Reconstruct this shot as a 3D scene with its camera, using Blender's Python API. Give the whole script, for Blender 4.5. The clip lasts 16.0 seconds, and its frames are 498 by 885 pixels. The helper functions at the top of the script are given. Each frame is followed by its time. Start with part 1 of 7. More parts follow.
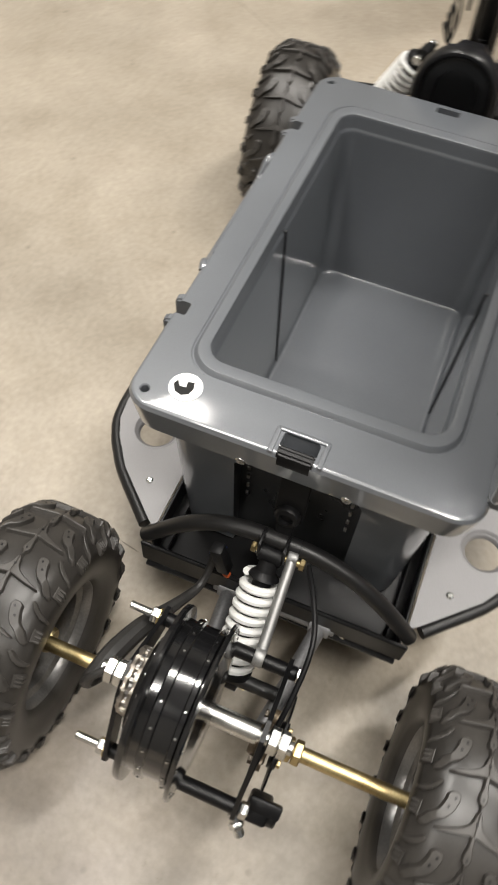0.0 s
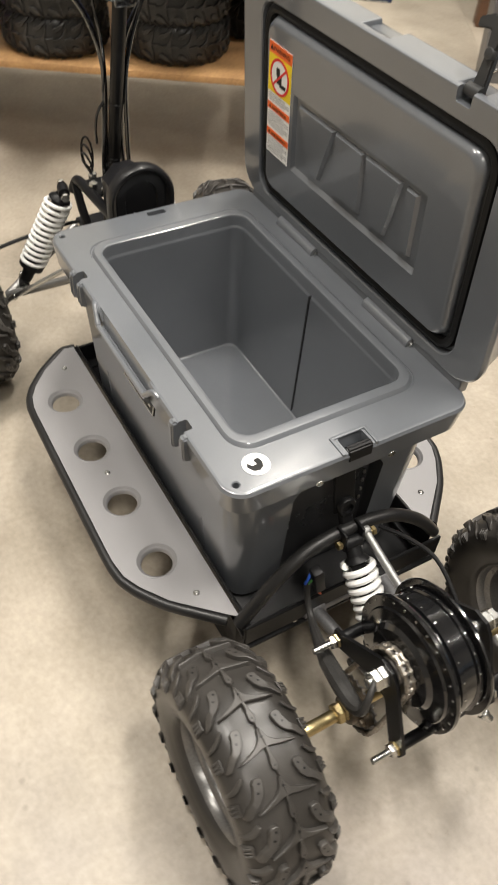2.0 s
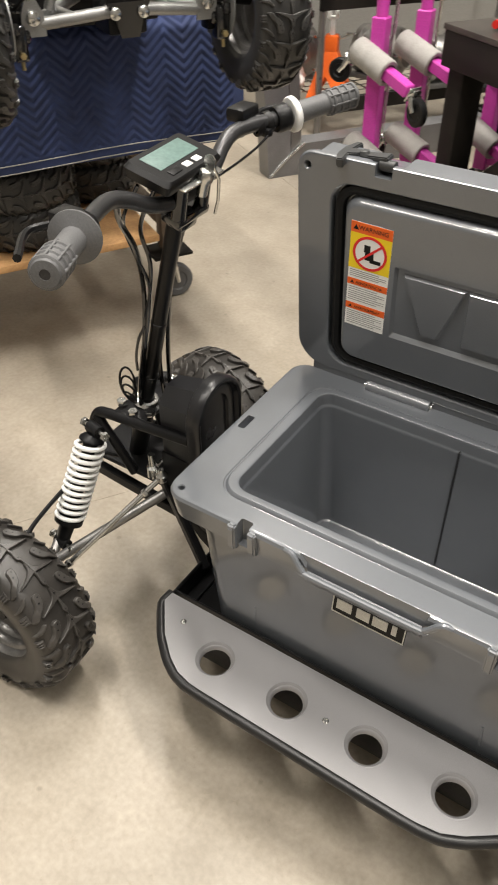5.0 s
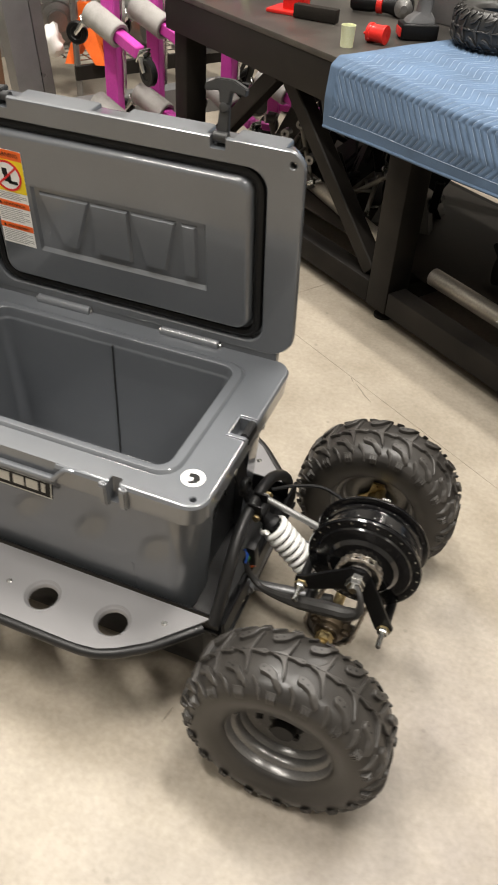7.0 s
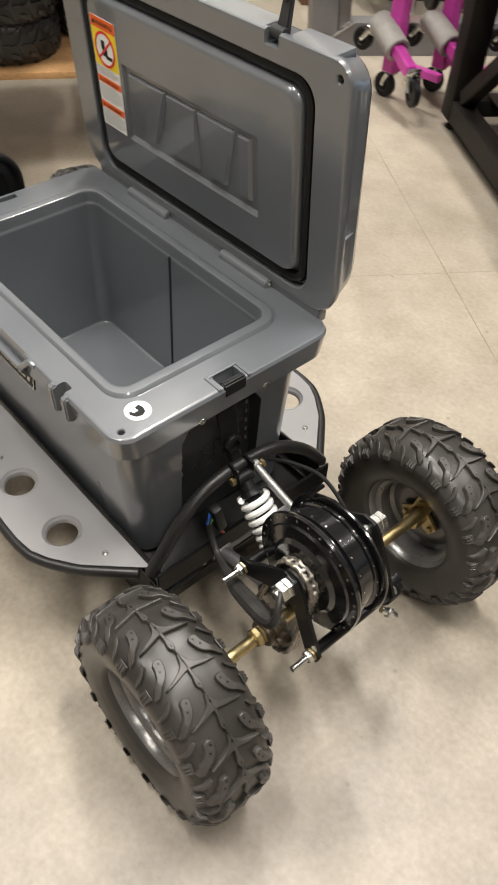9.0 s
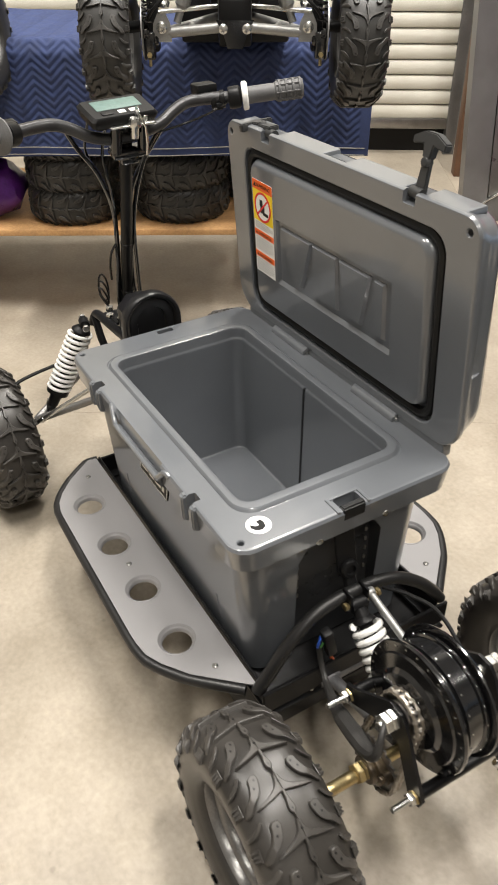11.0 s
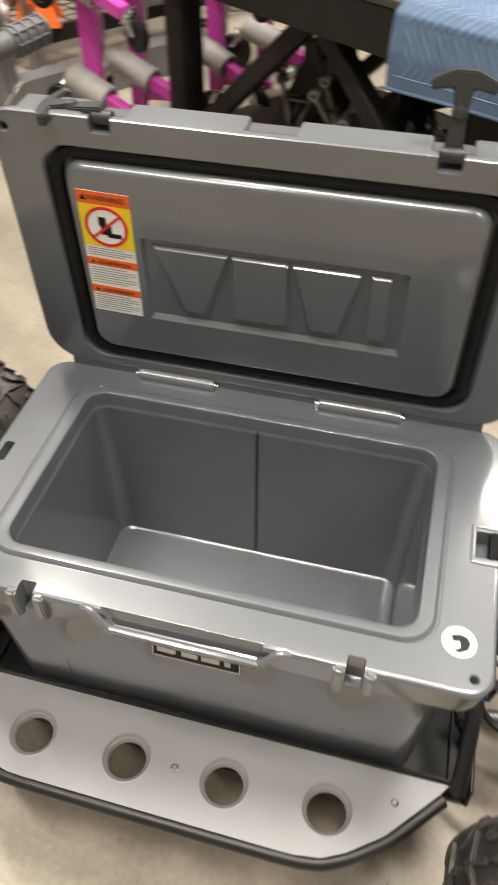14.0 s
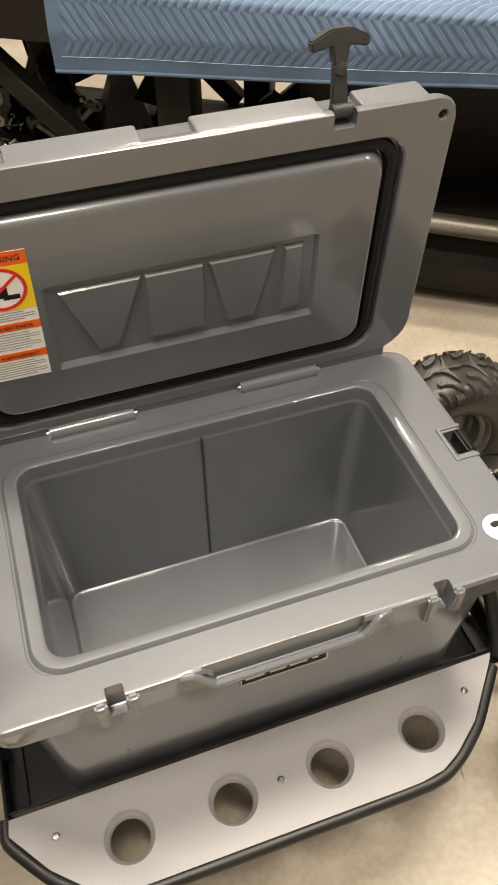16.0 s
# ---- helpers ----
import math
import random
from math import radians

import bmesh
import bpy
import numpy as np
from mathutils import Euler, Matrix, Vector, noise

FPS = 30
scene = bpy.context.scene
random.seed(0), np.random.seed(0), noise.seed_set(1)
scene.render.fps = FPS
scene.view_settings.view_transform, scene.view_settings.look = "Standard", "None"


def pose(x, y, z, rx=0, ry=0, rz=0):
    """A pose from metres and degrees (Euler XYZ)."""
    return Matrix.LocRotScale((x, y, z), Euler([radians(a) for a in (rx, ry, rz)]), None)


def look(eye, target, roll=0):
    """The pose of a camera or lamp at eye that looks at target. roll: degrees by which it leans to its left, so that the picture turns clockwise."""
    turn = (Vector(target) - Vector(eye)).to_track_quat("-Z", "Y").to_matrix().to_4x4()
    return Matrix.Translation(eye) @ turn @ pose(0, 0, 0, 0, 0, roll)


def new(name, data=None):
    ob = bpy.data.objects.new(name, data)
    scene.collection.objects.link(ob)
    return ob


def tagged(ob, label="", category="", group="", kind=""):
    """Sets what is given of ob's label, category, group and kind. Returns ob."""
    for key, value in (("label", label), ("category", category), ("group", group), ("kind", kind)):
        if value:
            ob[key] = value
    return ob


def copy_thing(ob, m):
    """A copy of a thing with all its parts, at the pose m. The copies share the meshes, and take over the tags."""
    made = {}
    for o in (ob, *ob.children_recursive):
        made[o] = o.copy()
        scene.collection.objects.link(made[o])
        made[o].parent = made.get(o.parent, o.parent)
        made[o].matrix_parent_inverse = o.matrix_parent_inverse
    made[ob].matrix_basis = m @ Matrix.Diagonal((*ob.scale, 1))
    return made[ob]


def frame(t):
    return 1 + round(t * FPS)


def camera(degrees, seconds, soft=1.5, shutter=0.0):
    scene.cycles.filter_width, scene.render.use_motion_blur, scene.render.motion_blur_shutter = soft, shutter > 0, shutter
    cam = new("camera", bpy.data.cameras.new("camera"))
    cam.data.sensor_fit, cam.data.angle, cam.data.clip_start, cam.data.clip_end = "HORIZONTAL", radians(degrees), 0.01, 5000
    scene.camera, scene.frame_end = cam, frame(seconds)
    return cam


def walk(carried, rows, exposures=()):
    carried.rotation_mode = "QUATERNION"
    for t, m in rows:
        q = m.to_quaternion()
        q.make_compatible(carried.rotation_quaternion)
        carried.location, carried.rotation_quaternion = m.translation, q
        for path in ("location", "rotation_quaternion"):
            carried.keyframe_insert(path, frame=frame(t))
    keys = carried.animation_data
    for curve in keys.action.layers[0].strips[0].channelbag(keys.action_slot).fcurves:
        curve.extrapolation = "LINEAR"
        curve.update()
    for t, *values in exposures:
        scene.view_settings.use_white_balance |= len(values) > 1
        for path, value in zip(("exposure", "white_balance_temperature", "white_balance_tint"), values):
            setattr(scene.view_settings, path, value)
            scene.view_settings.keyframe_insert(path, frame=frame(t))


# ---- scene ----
cam = camera(36.0, 16.0, 1.7, 0.4)
PATH = [
    (0, (0.723, 0.063, 1.15), (-0.31, -0.227, -0.539), 7.7),
    (0.5, (0.803, -0.033, 1.168), (-0.365, -0.01, -0.455), 6.3),
    (1, (0.782, -0.195, 1.152), (-0.42, 0.11, -0.417), 6.8),
    (1.5, (0.793, -0.318, 1.176), (-0.393, 0.207, -0.346), 6.6),
    (2, (0.82, -0.51, 1.212), (-0.327, 0.264, -0.231), 6.3),
    (2.5, (0.784, -0.61, 1.23), (-0.386, 0.299, -0.114), 4.3),
    (3, (0.62, -0.671, 1.221), (-0.511, 0.332, -0.088), 3.4),
    (3.2, (0.575, -0.695, 1.226), (-0.544, 0.327, -0.078), 2.9),
    (5.5, (0.202, -0.856, 1.266), (-0.487, 0.525, -0.006), -0.1),
    (6, (0.298, -0.919, 1.297), (-0.208, 0.533, 0.018), 1.0),
    (6.5, (0.428, -0.929, 1.282), (-0.015, 0.549, 0.01), 2.6),
    (7, (0.635, -0.882, 1.267), (0.125, 0.554, -0.028), 3.7),
    (7.5, (0.725, -0.839, 1.253), (0.131, 0.541, -0.067), 4.0),
    (8, (0.756, -0.713, 1.227), (0.065, 0.576, -0.138), 4.8),
    (8.5, (0.797, -0.603, 1.207), (-0.022, 0.541, -0.215), 5.4),
    (9, (0.919, -0.535, 1.194), (-0.094, 0.436, -0.231), 4.0),
    (9.5, (1.05, -0.495, 1.184), (-0.175, 0.352, -0.151), 2.3),
    (10, (1.079, -0.496, 1.197), (-0.321, 0.306, 0.015), 0.9),
    (10.2, (1.073, -0.501, 1.198), (-0.358, 0.279, 0.039), 0.4),
    (12.3, (0.628, -0.65, 1.218), (-0.564, 0.413, 0.014), -0.7),
    (12.5, (0.56, -0.657, 1.232), (-0.553, 0.456, -0.003), -0.2),
    (13, (0.389, -0.616, 1.227), (-0.583, 0.575, -0.052), -1.2),
    (13.5, (0.263, -0.571, 1.212), (-0.471, 0.704, -0.144), -0.9),
    (14, (0.181, -0.612, 1.207), (-0.18, 0.779, -0.184), 0.2),
    (14.5, (0.082, -0.679, 1.232), (0.136, 0.709, -0.207), 0.9),
    (15, (0.003, -0.666, 1.227), (0.228, 0.713, -0.204), 0.5),
    (15.5, (-0.078, -0.581, 1.213), (0.257, 0.768, -0.225), -0.6),
    (16, (-0.166, -0.565, 1.222), (0.273, 0.745, -0.223), -0.9),
]
walk(cam, [(t, look(eye, target, roll)) for t, eye, target, roll in PATH], [(0, -0.30, 6420, 10), (1.5, -0.12, 6600, 10), (3, 0.03, 6580, 10), (6, -0.07, 6560, 10), (9.5, -0.07, 6500, 10), (10, 0, 6500, 10), (12.5, 0.06, 6540, 10), (13.5, 0.05, 6550, 10), (14.5, 0.02, 6950, 11), (16, 0.02, 7350, 12)])

# ---------------------------------------------------------------- light
world = bpy.data.worlds.new("world")
scene.world = world
world.use_nodes = True
world.node_tree.nodes["Background"].inputs[0].default_value = (0.9, 0.95, 1.0, 1)
world.node_tree.nodes["Background"].inputs[1].default_value = 0.02

ROOM = radians(-33)          # the building's axes against the vehicle's
RU, RV = Vector((math.cos(ROOM), math.sin(ROOM), 0)), Vector((-math.sin(ROOM), math.cos(ROOM), 0))
CEIL = 6.5


def room(u, v, z=0.0):
    return RU * u + RV * v + Vector((0, 0, z))


# first three placed from shadows and glare; last three added to brighten trolley and rear
LAMPS = [  # place, length, width, watts, turn
    ((1.28, 0.94, CEIL - 0.12), 2.2, 0.25, 335, -33),
    ((-0.60, -1.10, CEIL - 0.12), 2.2, 0.25, 262, -33),
    ((2.10, 4.90, CEIL - 0.12), 2.2, 0.35, 230, -33),
    ((-2.20, 2.20, CEIL - 0.12), 2.2, 0.35, 350, -33),
    ((-2.20, -2.60, CEIL - 0.12), 2.2, 0.35, 150, -33),
    ((4.60, -2.10, CEIL - 0.12), 2.2, 0.35, 270, -33),
]
for place, length, width, watts, turn in LAMPS:
    data = bpy.data.lights.new("tube_light", "AREA")
    data.shape, data.size, data.size_y, data.energy, data.color = "RECTANGLE", length, width, watts, (1.0, 0.955, 0.885)
    lamp = new("tube_light", data)
    lamp.matrix_world = pose(*place, 0, 0, turn)

# ---------------------------------------------------------------- materials


def material(name, colour, rough=0.5, metal=0.0, spread=0.12, scale=8.0, fine=180.0, bump=0.05, coat=0.0, grain=0.08, spec=0.5, alt=None, rough_var=0.1):
    m = bpy.data.materials.new(name)
    m.use_nodes = True
    t = m.node_tree
    b = t.nodes["Principled BSDF"]
    b.inputs["Metallic"].default_value = metal
    b.inputs["Coat Weight"].default_value = coat
    b.inputs["Coat Roughness"].default_value = 0.12
    b.inputs["Specular IOR Level"].default_value = spec
    co = t.nodes.new("ShaderNodeTexCoord")
    big = t.nodes.new("ShaderNodeTexNoise")
    big.inputs["Scale"].default_value, big.inputs["Detail"].default_value = scale, 5
    small = t.nodes.new("ShaderNodeTexNoise")
    small.inputs["Scale"].default_value, small.inputs["Detail"].default_value = fine, 3
    t.links.new(co.outputs["Object"], big.inputs["Vector"])
    t.links.new(co.outputs["Object"], small.inputs["Vector"])
    ramp = t.nodes.new("ShaderNodeValToRGB")
    lo = [c * (1 - spread) for c in colour]
    hi = alt or [min(1, c * (1 + spread)) for c in colour]
    ramp.color_ramp.elements[0].position, ramp.color_ramp.elements[1].position = 0.3, 0.7
    ramp.color_ramp.elements[0].color, ramp.color_ramp.elements[1].color = (*lo, 1), (*hi, 1)
    t.links.new(big.outputs["Fac"], ramp.inputs["Fac"])
    mix = t.nodes.new("ShaderNodeMix")
    mix.data_type, mix.blend_type = "RGBA", "OVERLAY"
    mix.inputs["Factor"].default_value = grain * 4
    t.links.new(ramp.outputs["Color"], mix.inputs["A"])
    t.links.new(small.outputs["Fac"], mix.inputs["B"])
    t.links.new(mix.outputs["Result"], b.inputs["Base Color"])
    rr = t.nodes.new("ShaderNodeMapRange")
    rr.inputs["To Min"].default_value, rr.inputs["To Max"].default_value = max(0.02, rough - rough_var), min(1, rough + rough_var)
    t.links.new(big.outputs["Fac"], rr.inputs["Value"])
    t.links.new(rr.outputs["Result"], b.inputs["Roughness"])
    if bump:
        bp = t.nodes.new("ShaderNodeBump")
        bp.inputs["Strength"].default_value, bp.inputs["Distance"].default_value = bump, 0.002
        t.links.new(small.outputs["Fac"], bp.inputs["Height"])
        t.links.new(bp.outputs["Normal"], b.inputs["Normal"])
    return m


def concrete():
    m = material("concrete", (0.338, 0.297, 0.241), 0.40, 0, 0.14, 1.6, 90, 0.10, grain=0.055, spec=0.4, rough_var=0.12)
    t = m.node_tree
    b = t.nodes["Principled BSDF"]
    base = b.inputs["Base Color"].links[0].from_socket
    co = t.nodes["Texture Coordinate"]
    blot = t.nodes.new("ShaderNodeTexNoise")
    blot.inputs["Scale"].default_value, blot.inputs["Detail"].default_value, blot.inputs["Roughness"].default_value = 5.0, 9, 0.68
    t.links.new(co.outputs["Object"], blot.inputs["Vector"])
    ramp = t.nodes.new("ShaderNodeValToRGB")
    ramp.color_ramp.elements[0].position, ramp.color_ramp.elements[1].position = 0.32, 0.62
    ramp.color_ramp.elements[0].color, ramp.color_ramp.elements[1].color = (0.74, 0.72, 0.68, 1), (1.05, 1.05, 1.05, 1)
    t.links.new(blot.outputs["Fac"], ramp.inputs["Fac"])
    mul = t.nodes.new("ShaderNodeMix")
    mul.data_type, mul.blend_type = "RGBA", "MULTIPLY"
    mul.inputs["Factor"].default_value = 0.75
    t.links.new(base, mul.inputs["A"])
    t.links.new(ramp.outputs["Color"], mul.inputs["B"])
    speck = t.nodes.new("ShaderNodeTexVoronoi")
    speck.inputs["Scale"].default_value = 9.0
    t.links.new(co.outputs["Object"], speck.inputs["Vector"])
    dot = t.nodes.new("ShaderNodeMapRange")
    dot.inputs["From Min"].default_value, dot.inputs["From Max"].default_value = 0.03, 0.06
    dot.inputs["To Min"].default_value, dot.inputs["To Max"].default_value = 0.55, 1.0
    t.links.new(speck.outputs["Distance"], dot.inputs["Value"])
    mul2 = t.nodes.new("ShaderNodeMix")
    mul2.data_type, mul2.blend_type = "RGBA", "MULTIPLY"
    mul2.inputs["Factor"].default_value = 0.5
    t.links.new(mul.outputs["Result"], mul2.inputs["A"])
    t.links.new(dot.outputs["Result"], mul2.inputs["B"])
    # pale dusty scuffs and brown drips at two sizes
    last = mul2.outputs["Result"]
    for scale, rough, p0, p1, tint, amount in ((2.3, 0.75, 0.52, 0.70, (1.13, 1.12, 1.13, 1), 0.8), (11.0, 0.80, 0.60, 0.72, (0.74, 0.70, 0.66, 1), 0.6), (46.0, 0.6, 0.64, 0.74, (0.70, 0.66, 0.60, 1), 0.5)):
        n = t.nodes.new("ShaderNodeTexNoise")
        n.inputs["Scale"].default_value, n.inputs["Detail"].default_value, n.inputs["Roughness"].default_value = scale, 8, rough
        t.links.new(co.outputs["Object"], n.inputs["Vector"])
        r = t.nodes.new("ShaderNodeValToRGB")
        r.color_ramp.elements[0].position, r.color_ramp.elements[1].position = p0, p1
        r.color_ramp.elements[0].color, r.color_ramp.elements[1].color = (1, 1, 1, 1), tint
        t.links.new(n.outputs["Fac"], r.inputs["Fac"])
        x = t.nodes.new("ShaderNodeMix")
        x.data_type, x.blend_type = "RGBA", "MULTIPLY"
        x.inputs["Factor"].default_value = amount
        t.links.new(last, x.inputs["A"])
        t.links.new(r.outputs["Color"], x.inputs["B"])
        last = x.outputs["Result"]
    # a greyer, worn stretch behind the quad, ragged-edged, darkened further for dimmer light there
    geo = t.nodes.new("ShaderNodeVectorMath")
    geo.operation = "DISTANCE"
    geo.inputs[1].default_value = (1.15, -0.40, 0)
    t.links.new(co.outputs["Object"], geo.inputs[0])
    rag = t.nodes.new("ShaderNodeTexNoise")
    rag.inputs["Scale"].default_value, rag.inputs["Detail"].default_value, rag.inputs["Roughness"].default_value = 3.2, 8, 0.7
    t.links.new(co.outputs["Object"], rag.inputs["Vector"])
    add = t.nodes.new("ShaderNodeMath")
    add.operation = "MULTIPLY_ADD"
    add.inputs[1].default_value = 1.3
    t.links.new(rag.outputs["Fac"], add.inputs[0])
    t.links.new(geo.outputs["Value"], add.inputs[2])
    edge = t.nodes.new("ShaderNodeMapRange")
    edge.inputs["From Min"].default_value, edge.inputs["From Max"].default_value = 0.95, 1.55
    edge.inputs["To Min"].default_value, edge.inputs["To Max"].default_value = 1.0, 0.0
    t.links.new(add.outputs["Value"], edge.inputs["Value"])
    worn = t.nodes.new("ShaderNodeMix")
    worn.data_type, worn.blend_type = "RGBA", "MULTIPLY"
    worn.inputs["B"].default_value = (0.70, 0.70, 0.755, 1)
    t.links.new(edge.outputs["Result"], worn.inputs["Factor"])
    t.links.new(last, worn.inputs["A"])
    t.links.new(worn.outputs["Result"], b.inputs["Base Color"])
    return m


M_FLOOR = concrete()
M_GAP = material("joint_filler", (0.312, 0.274, 0.222), 0.9)
M_CHIP = material("dirty_chip", (0.17, 0.145, 0.115), 0.8)
M_WALL = material("wall_paint", (0.215, 0.207, 0.192), 0.7, spread=0.05, scale=1.5)
M_CEIL = material("ceiling_paint", (0.19, 0.19, 0.186), 0.8, spread=0.04)
M_COOLER = material("charcoal_plastic", (0.114, 0.123, 0.136), 0.34, 0, 0.08, 6, 700, 0.006, grain=0.03, spec=0.6, rough_var=0.05)
M_COOLER.node_tree.nodes["Principled BSDF"].inputs["Coat Weight"].default_value = 1.0
M_COOLER.node_tree.nodes["Principled BSDF"].inputs["Coat IOR"].default_value = 1.58
M_COOLER.node_tree.nodes["Principled BSDF"].inputs["Coat Roughness"].default_value = 0.10
M_RUBBER = material("tyre_rubber", (0.027, 0.0245, 0.022), 0.36, 0, 0.25, 9, 260, 0.04, grain=0.05, alt=(0.046, 0.042, 0.038), spec=0.45)
M_TREAD = material("dusty_tread", (0.035, 0.032, 0.029), 0.42, 0, 0.3, 14, 240, 0.05, grain=0.06, alt=(0.062, 0.057, 0.052), spec=0.5)
M_BLACK = material("black_powder_coat", (0.005, 0.005, 0.0055), 0.36, 0, 0.2, 12, 900, 0.08, grain=0.05, spec=0.26)
M_GLOSS = material("gloss_black_enamel", (0.006, 0.006, 0.0065), 0.12, 0, 0.1, 9, 300, 0.0, coat=0.7, rough_var=0.05)
M_PLASTIC = material("black_plastic", (0.006, 0.006, 0.0065), 0.42, 0, 0.15, 20, 800, 0.06, spec=0.24)
M_SHELF = material("grey_powder_coat_sheet", (0.25, 0.245, 0.25), 0.50, 0.25, 0.06, 5, 700, 0.04, grain=0.04, rough_var=0.08)
M_TUBE = material("dark_grey_tube", (0.014, 0.0138, 0.014), 0.40, 0.2, 0.12, 15, 700, 0.05)
M_ZINC = material("zinc_plated_steel", (0.62, 0.62, 0.60), 0.24, 1, 0.12, 40, 500, 0.03)
M_GOLD = material("yellow_zinc_steel", (0.50, 0.375, 0.18), 0.40, 1, 0.2, 30, 400, 0.03, alt=(0.70, 0.58, 0.32))
M_WHITE = material("white_spring_paint", (0.80, 0.80, 0.78), 0.35, 0, 0.04, 20)
M_STEEL = material("bare_steel", (0.34, 0.33, 0.32), 0.38, 1, 0.15, 14, 500, 0.05)
M_TABLE = material("blackened_steel", (0.009, 0.008, 0.0075), 0.5, 0.1, 0.25, 6, 300, 0.08, alt=(0.022, 0.019, 0.016), spec=0.18)
M_TABLETOP = material("oiled_steel_plate", (0.050, 0.046, 0.042), 0.40, 0.4, 0.3, 5, 200, 0.05, alt=(0.092, 0.083, 0.072))
M_WOOD = material("plywood", (0.56, 0.32, 0.14), 0.6, 0, 0.2, 7, 120, 0.06)
M_NAVY = material("navy_quilted_cloth", (0.027, 0.042, 0.115), 0.85, 0, 0.2, 30, 900, 0.2, grain=0.1)
M_BLUE = material("light_blue_quilted_cloth", (0.092, 0.148, 0.238), 0.8, 0, 0.15, 12, 900, 0.2, grain=0.1)
M_PINK = material("magenta_paint", (0.54, 0.055, 0.36), 0.32, 0, 0.1, 12)
M_FOAM = material("grey_foam", (0.31, 0.297, 0.28), 0.85, 0, 0.1, 30, 400, 0.2)
M_ORANGE = material("orange_paint", (0.85, 0.14, 0.015), 0.38, 0, 0.1, 15)
M_RED = material("red_paint", (0.62, 0.02, 0.015), 0.35, 0, 0.1, 15)
M_GREYSTEEL = material("grey_mill_steel", (0.20, 0.20, 0.205), 0.42, 0.6, 0.2, 6, 300, 0.06)
M_BROWN = material("rusty_brown_paint", (0.13, 0.065, 0.035), 0.6, 0, 0.2, 8)
M_CREAM = material("cream_paint", (0.62, 0.60, 0.53), 0.45, 0, 0.05, 6)
M_PAPER = material("white_paper", (0.85, 0.85, 0.83), 0.6, spread=0.02, grain=0.02, bump=0.0)
M_LABEL_ORANGE = material("label_orange", (0.85, 0.13, 0.01), 0.5, spread=0.02, grain=0.02, bump=0.0)
M_LABEL_YELLOW = material("label_yellow", (0.90, 0.66, 0.01), 0.5, spread=0.02, grain=0.02, bump=0.0)
M_INK = material("black_ink", (0.008, 0.008, 0.008), 0.5, spread=0.02, bump=0.0, spec=0.25)
M_INKGREY = material("grey_ink", (0.33, 0.33, 0.33), 0.6, spread=0.02, bump=0.0)
M_LABEL_RED = material("label_red", (0.70, 0.015, 0.015), 0.5, spread=0.02, bump=0.0)
M_GRIPGREY = material("grey_rubber", (0.100, 0.100, 0.102), 0.55, 0, 0.1, 30, 500, 0.1)
M_SILVER = material("satin_silver_foil", (0.62, 0.62, 0.60), 0.42, 0.35, 0.06, 40, 500, 0.0)
M_SLEEVE = material("dull_black_sleeve", (0.022, 0.021, 0.020), 0.5, 0, 0.3, 40, 400, 0.2)
M_LATCH = material("dark_grey_rubber", (0.034, 0.035, 0.036), 0.45, 0, 0.12, 30, 500, 0.06)
M_BAR = material("satin_grey_bar", (0.050, 0.050, 0.052), 0.34, 0.55, 0.1, 20, 500, 0.03)
M_QARM = material("dull_silver_tube", (0.30, 0.30, 0.295), 0.46, 0.75, 0.15, 20, 500, 0.05)
M_CUP = material("pale_yellow_wax_paper", (0.72, 0.74, 0.50), 0.5, spread=0.06)
M_BAY = material("dark_grey_moulded_plastic", (0.030, 0.031, 0.033), 0.30, 0, 0.1, 10, 600, 0.01, spec=0.5)
M_PURPLE = material("purple_bag_film", (0.10, 0.02, 0.20), 0.3, spread=0.3, scale=20)

# ---------------------------------------------------------------- mesh helpers


def finish(bm, name, mat, parent=None, label="", sharp=35, mats=()):
    """Links a bmesh as one mesh object, smooth but for its hard edges."""
    bmesh.ops.recalc_face_normals(bm, faces=bm.faces)
    for f in bm.faces:
        f.smooth = True
    lim = radians(sharp)
    for e in bm.edges:
        e.smooth = len(e.link_faces) == 2 and e.calc_face_angle(0) < lim
    me = bpy.data.meshes.new(name)
    bm.to_mesh(me)
    bm.free()
    me.materials.append(mat)
    for extra in mats:
        me.materials.append(extra)
    ob = new(name, me)
    if parent is not None:
        ob.parent = parent
    if label:
        ob["label"] = label
    return ob


def even(ob):
    """Flat faces shade flat up to their rounded edges."""
    w = ob.modifiers.new("normals", "WEIGHTED_NORMAL")
    w.keep_sharp, w.weight = True, 60
    return ob


def part(name, bm, mat, parent, label="", sharp=35, mats=()):
    return finish(bm, name, mat, parent, label, sharp, mats)


def root(name, m, label, category, group="", kind=""):
    ob = new(name)
    ob.empty_display_size = 0.1
    ob.matrix_world = m
    return tagged(ob, label, category, group, kind)


def box(bm, c, s, bevel=0.0, m=None, seg=2):
    """A box by its centre and size, with rounded edges."""
    r = bmesh.ops.create_cube(bm, size=1.0)
    vs = r["verts"]
    bmesh.ops.scale(bm, vec=s, verts=vs)
    bmesh.ops.translate(bm, vec=c, verts=vs)
    if bevel:
        es = list({e for v in vs for e in v.link_edges})
        out = bmesh.ops.bevel(bm, geom=es, offset=bevel, segments=seg, profile=0.5, affect="EDGES")
        vs = list({v for f in out["faces"] for v in f.verts} | {v for v in vs if v.is_valid})
        vs = island(vs)
    if m is not None:
        bmesh.ops.transform(bm, matrix=m, verts=vs)
    return vs


def island(vs):
    seen, todo = set(vs), list(vs)
    while todo:
        v = todo.pop()
        for e in v.link_edges:
            o = e.other_vert(v)
            if o not in seen:
                seen.add(o)
                todo.append(o)
    return list(seen)


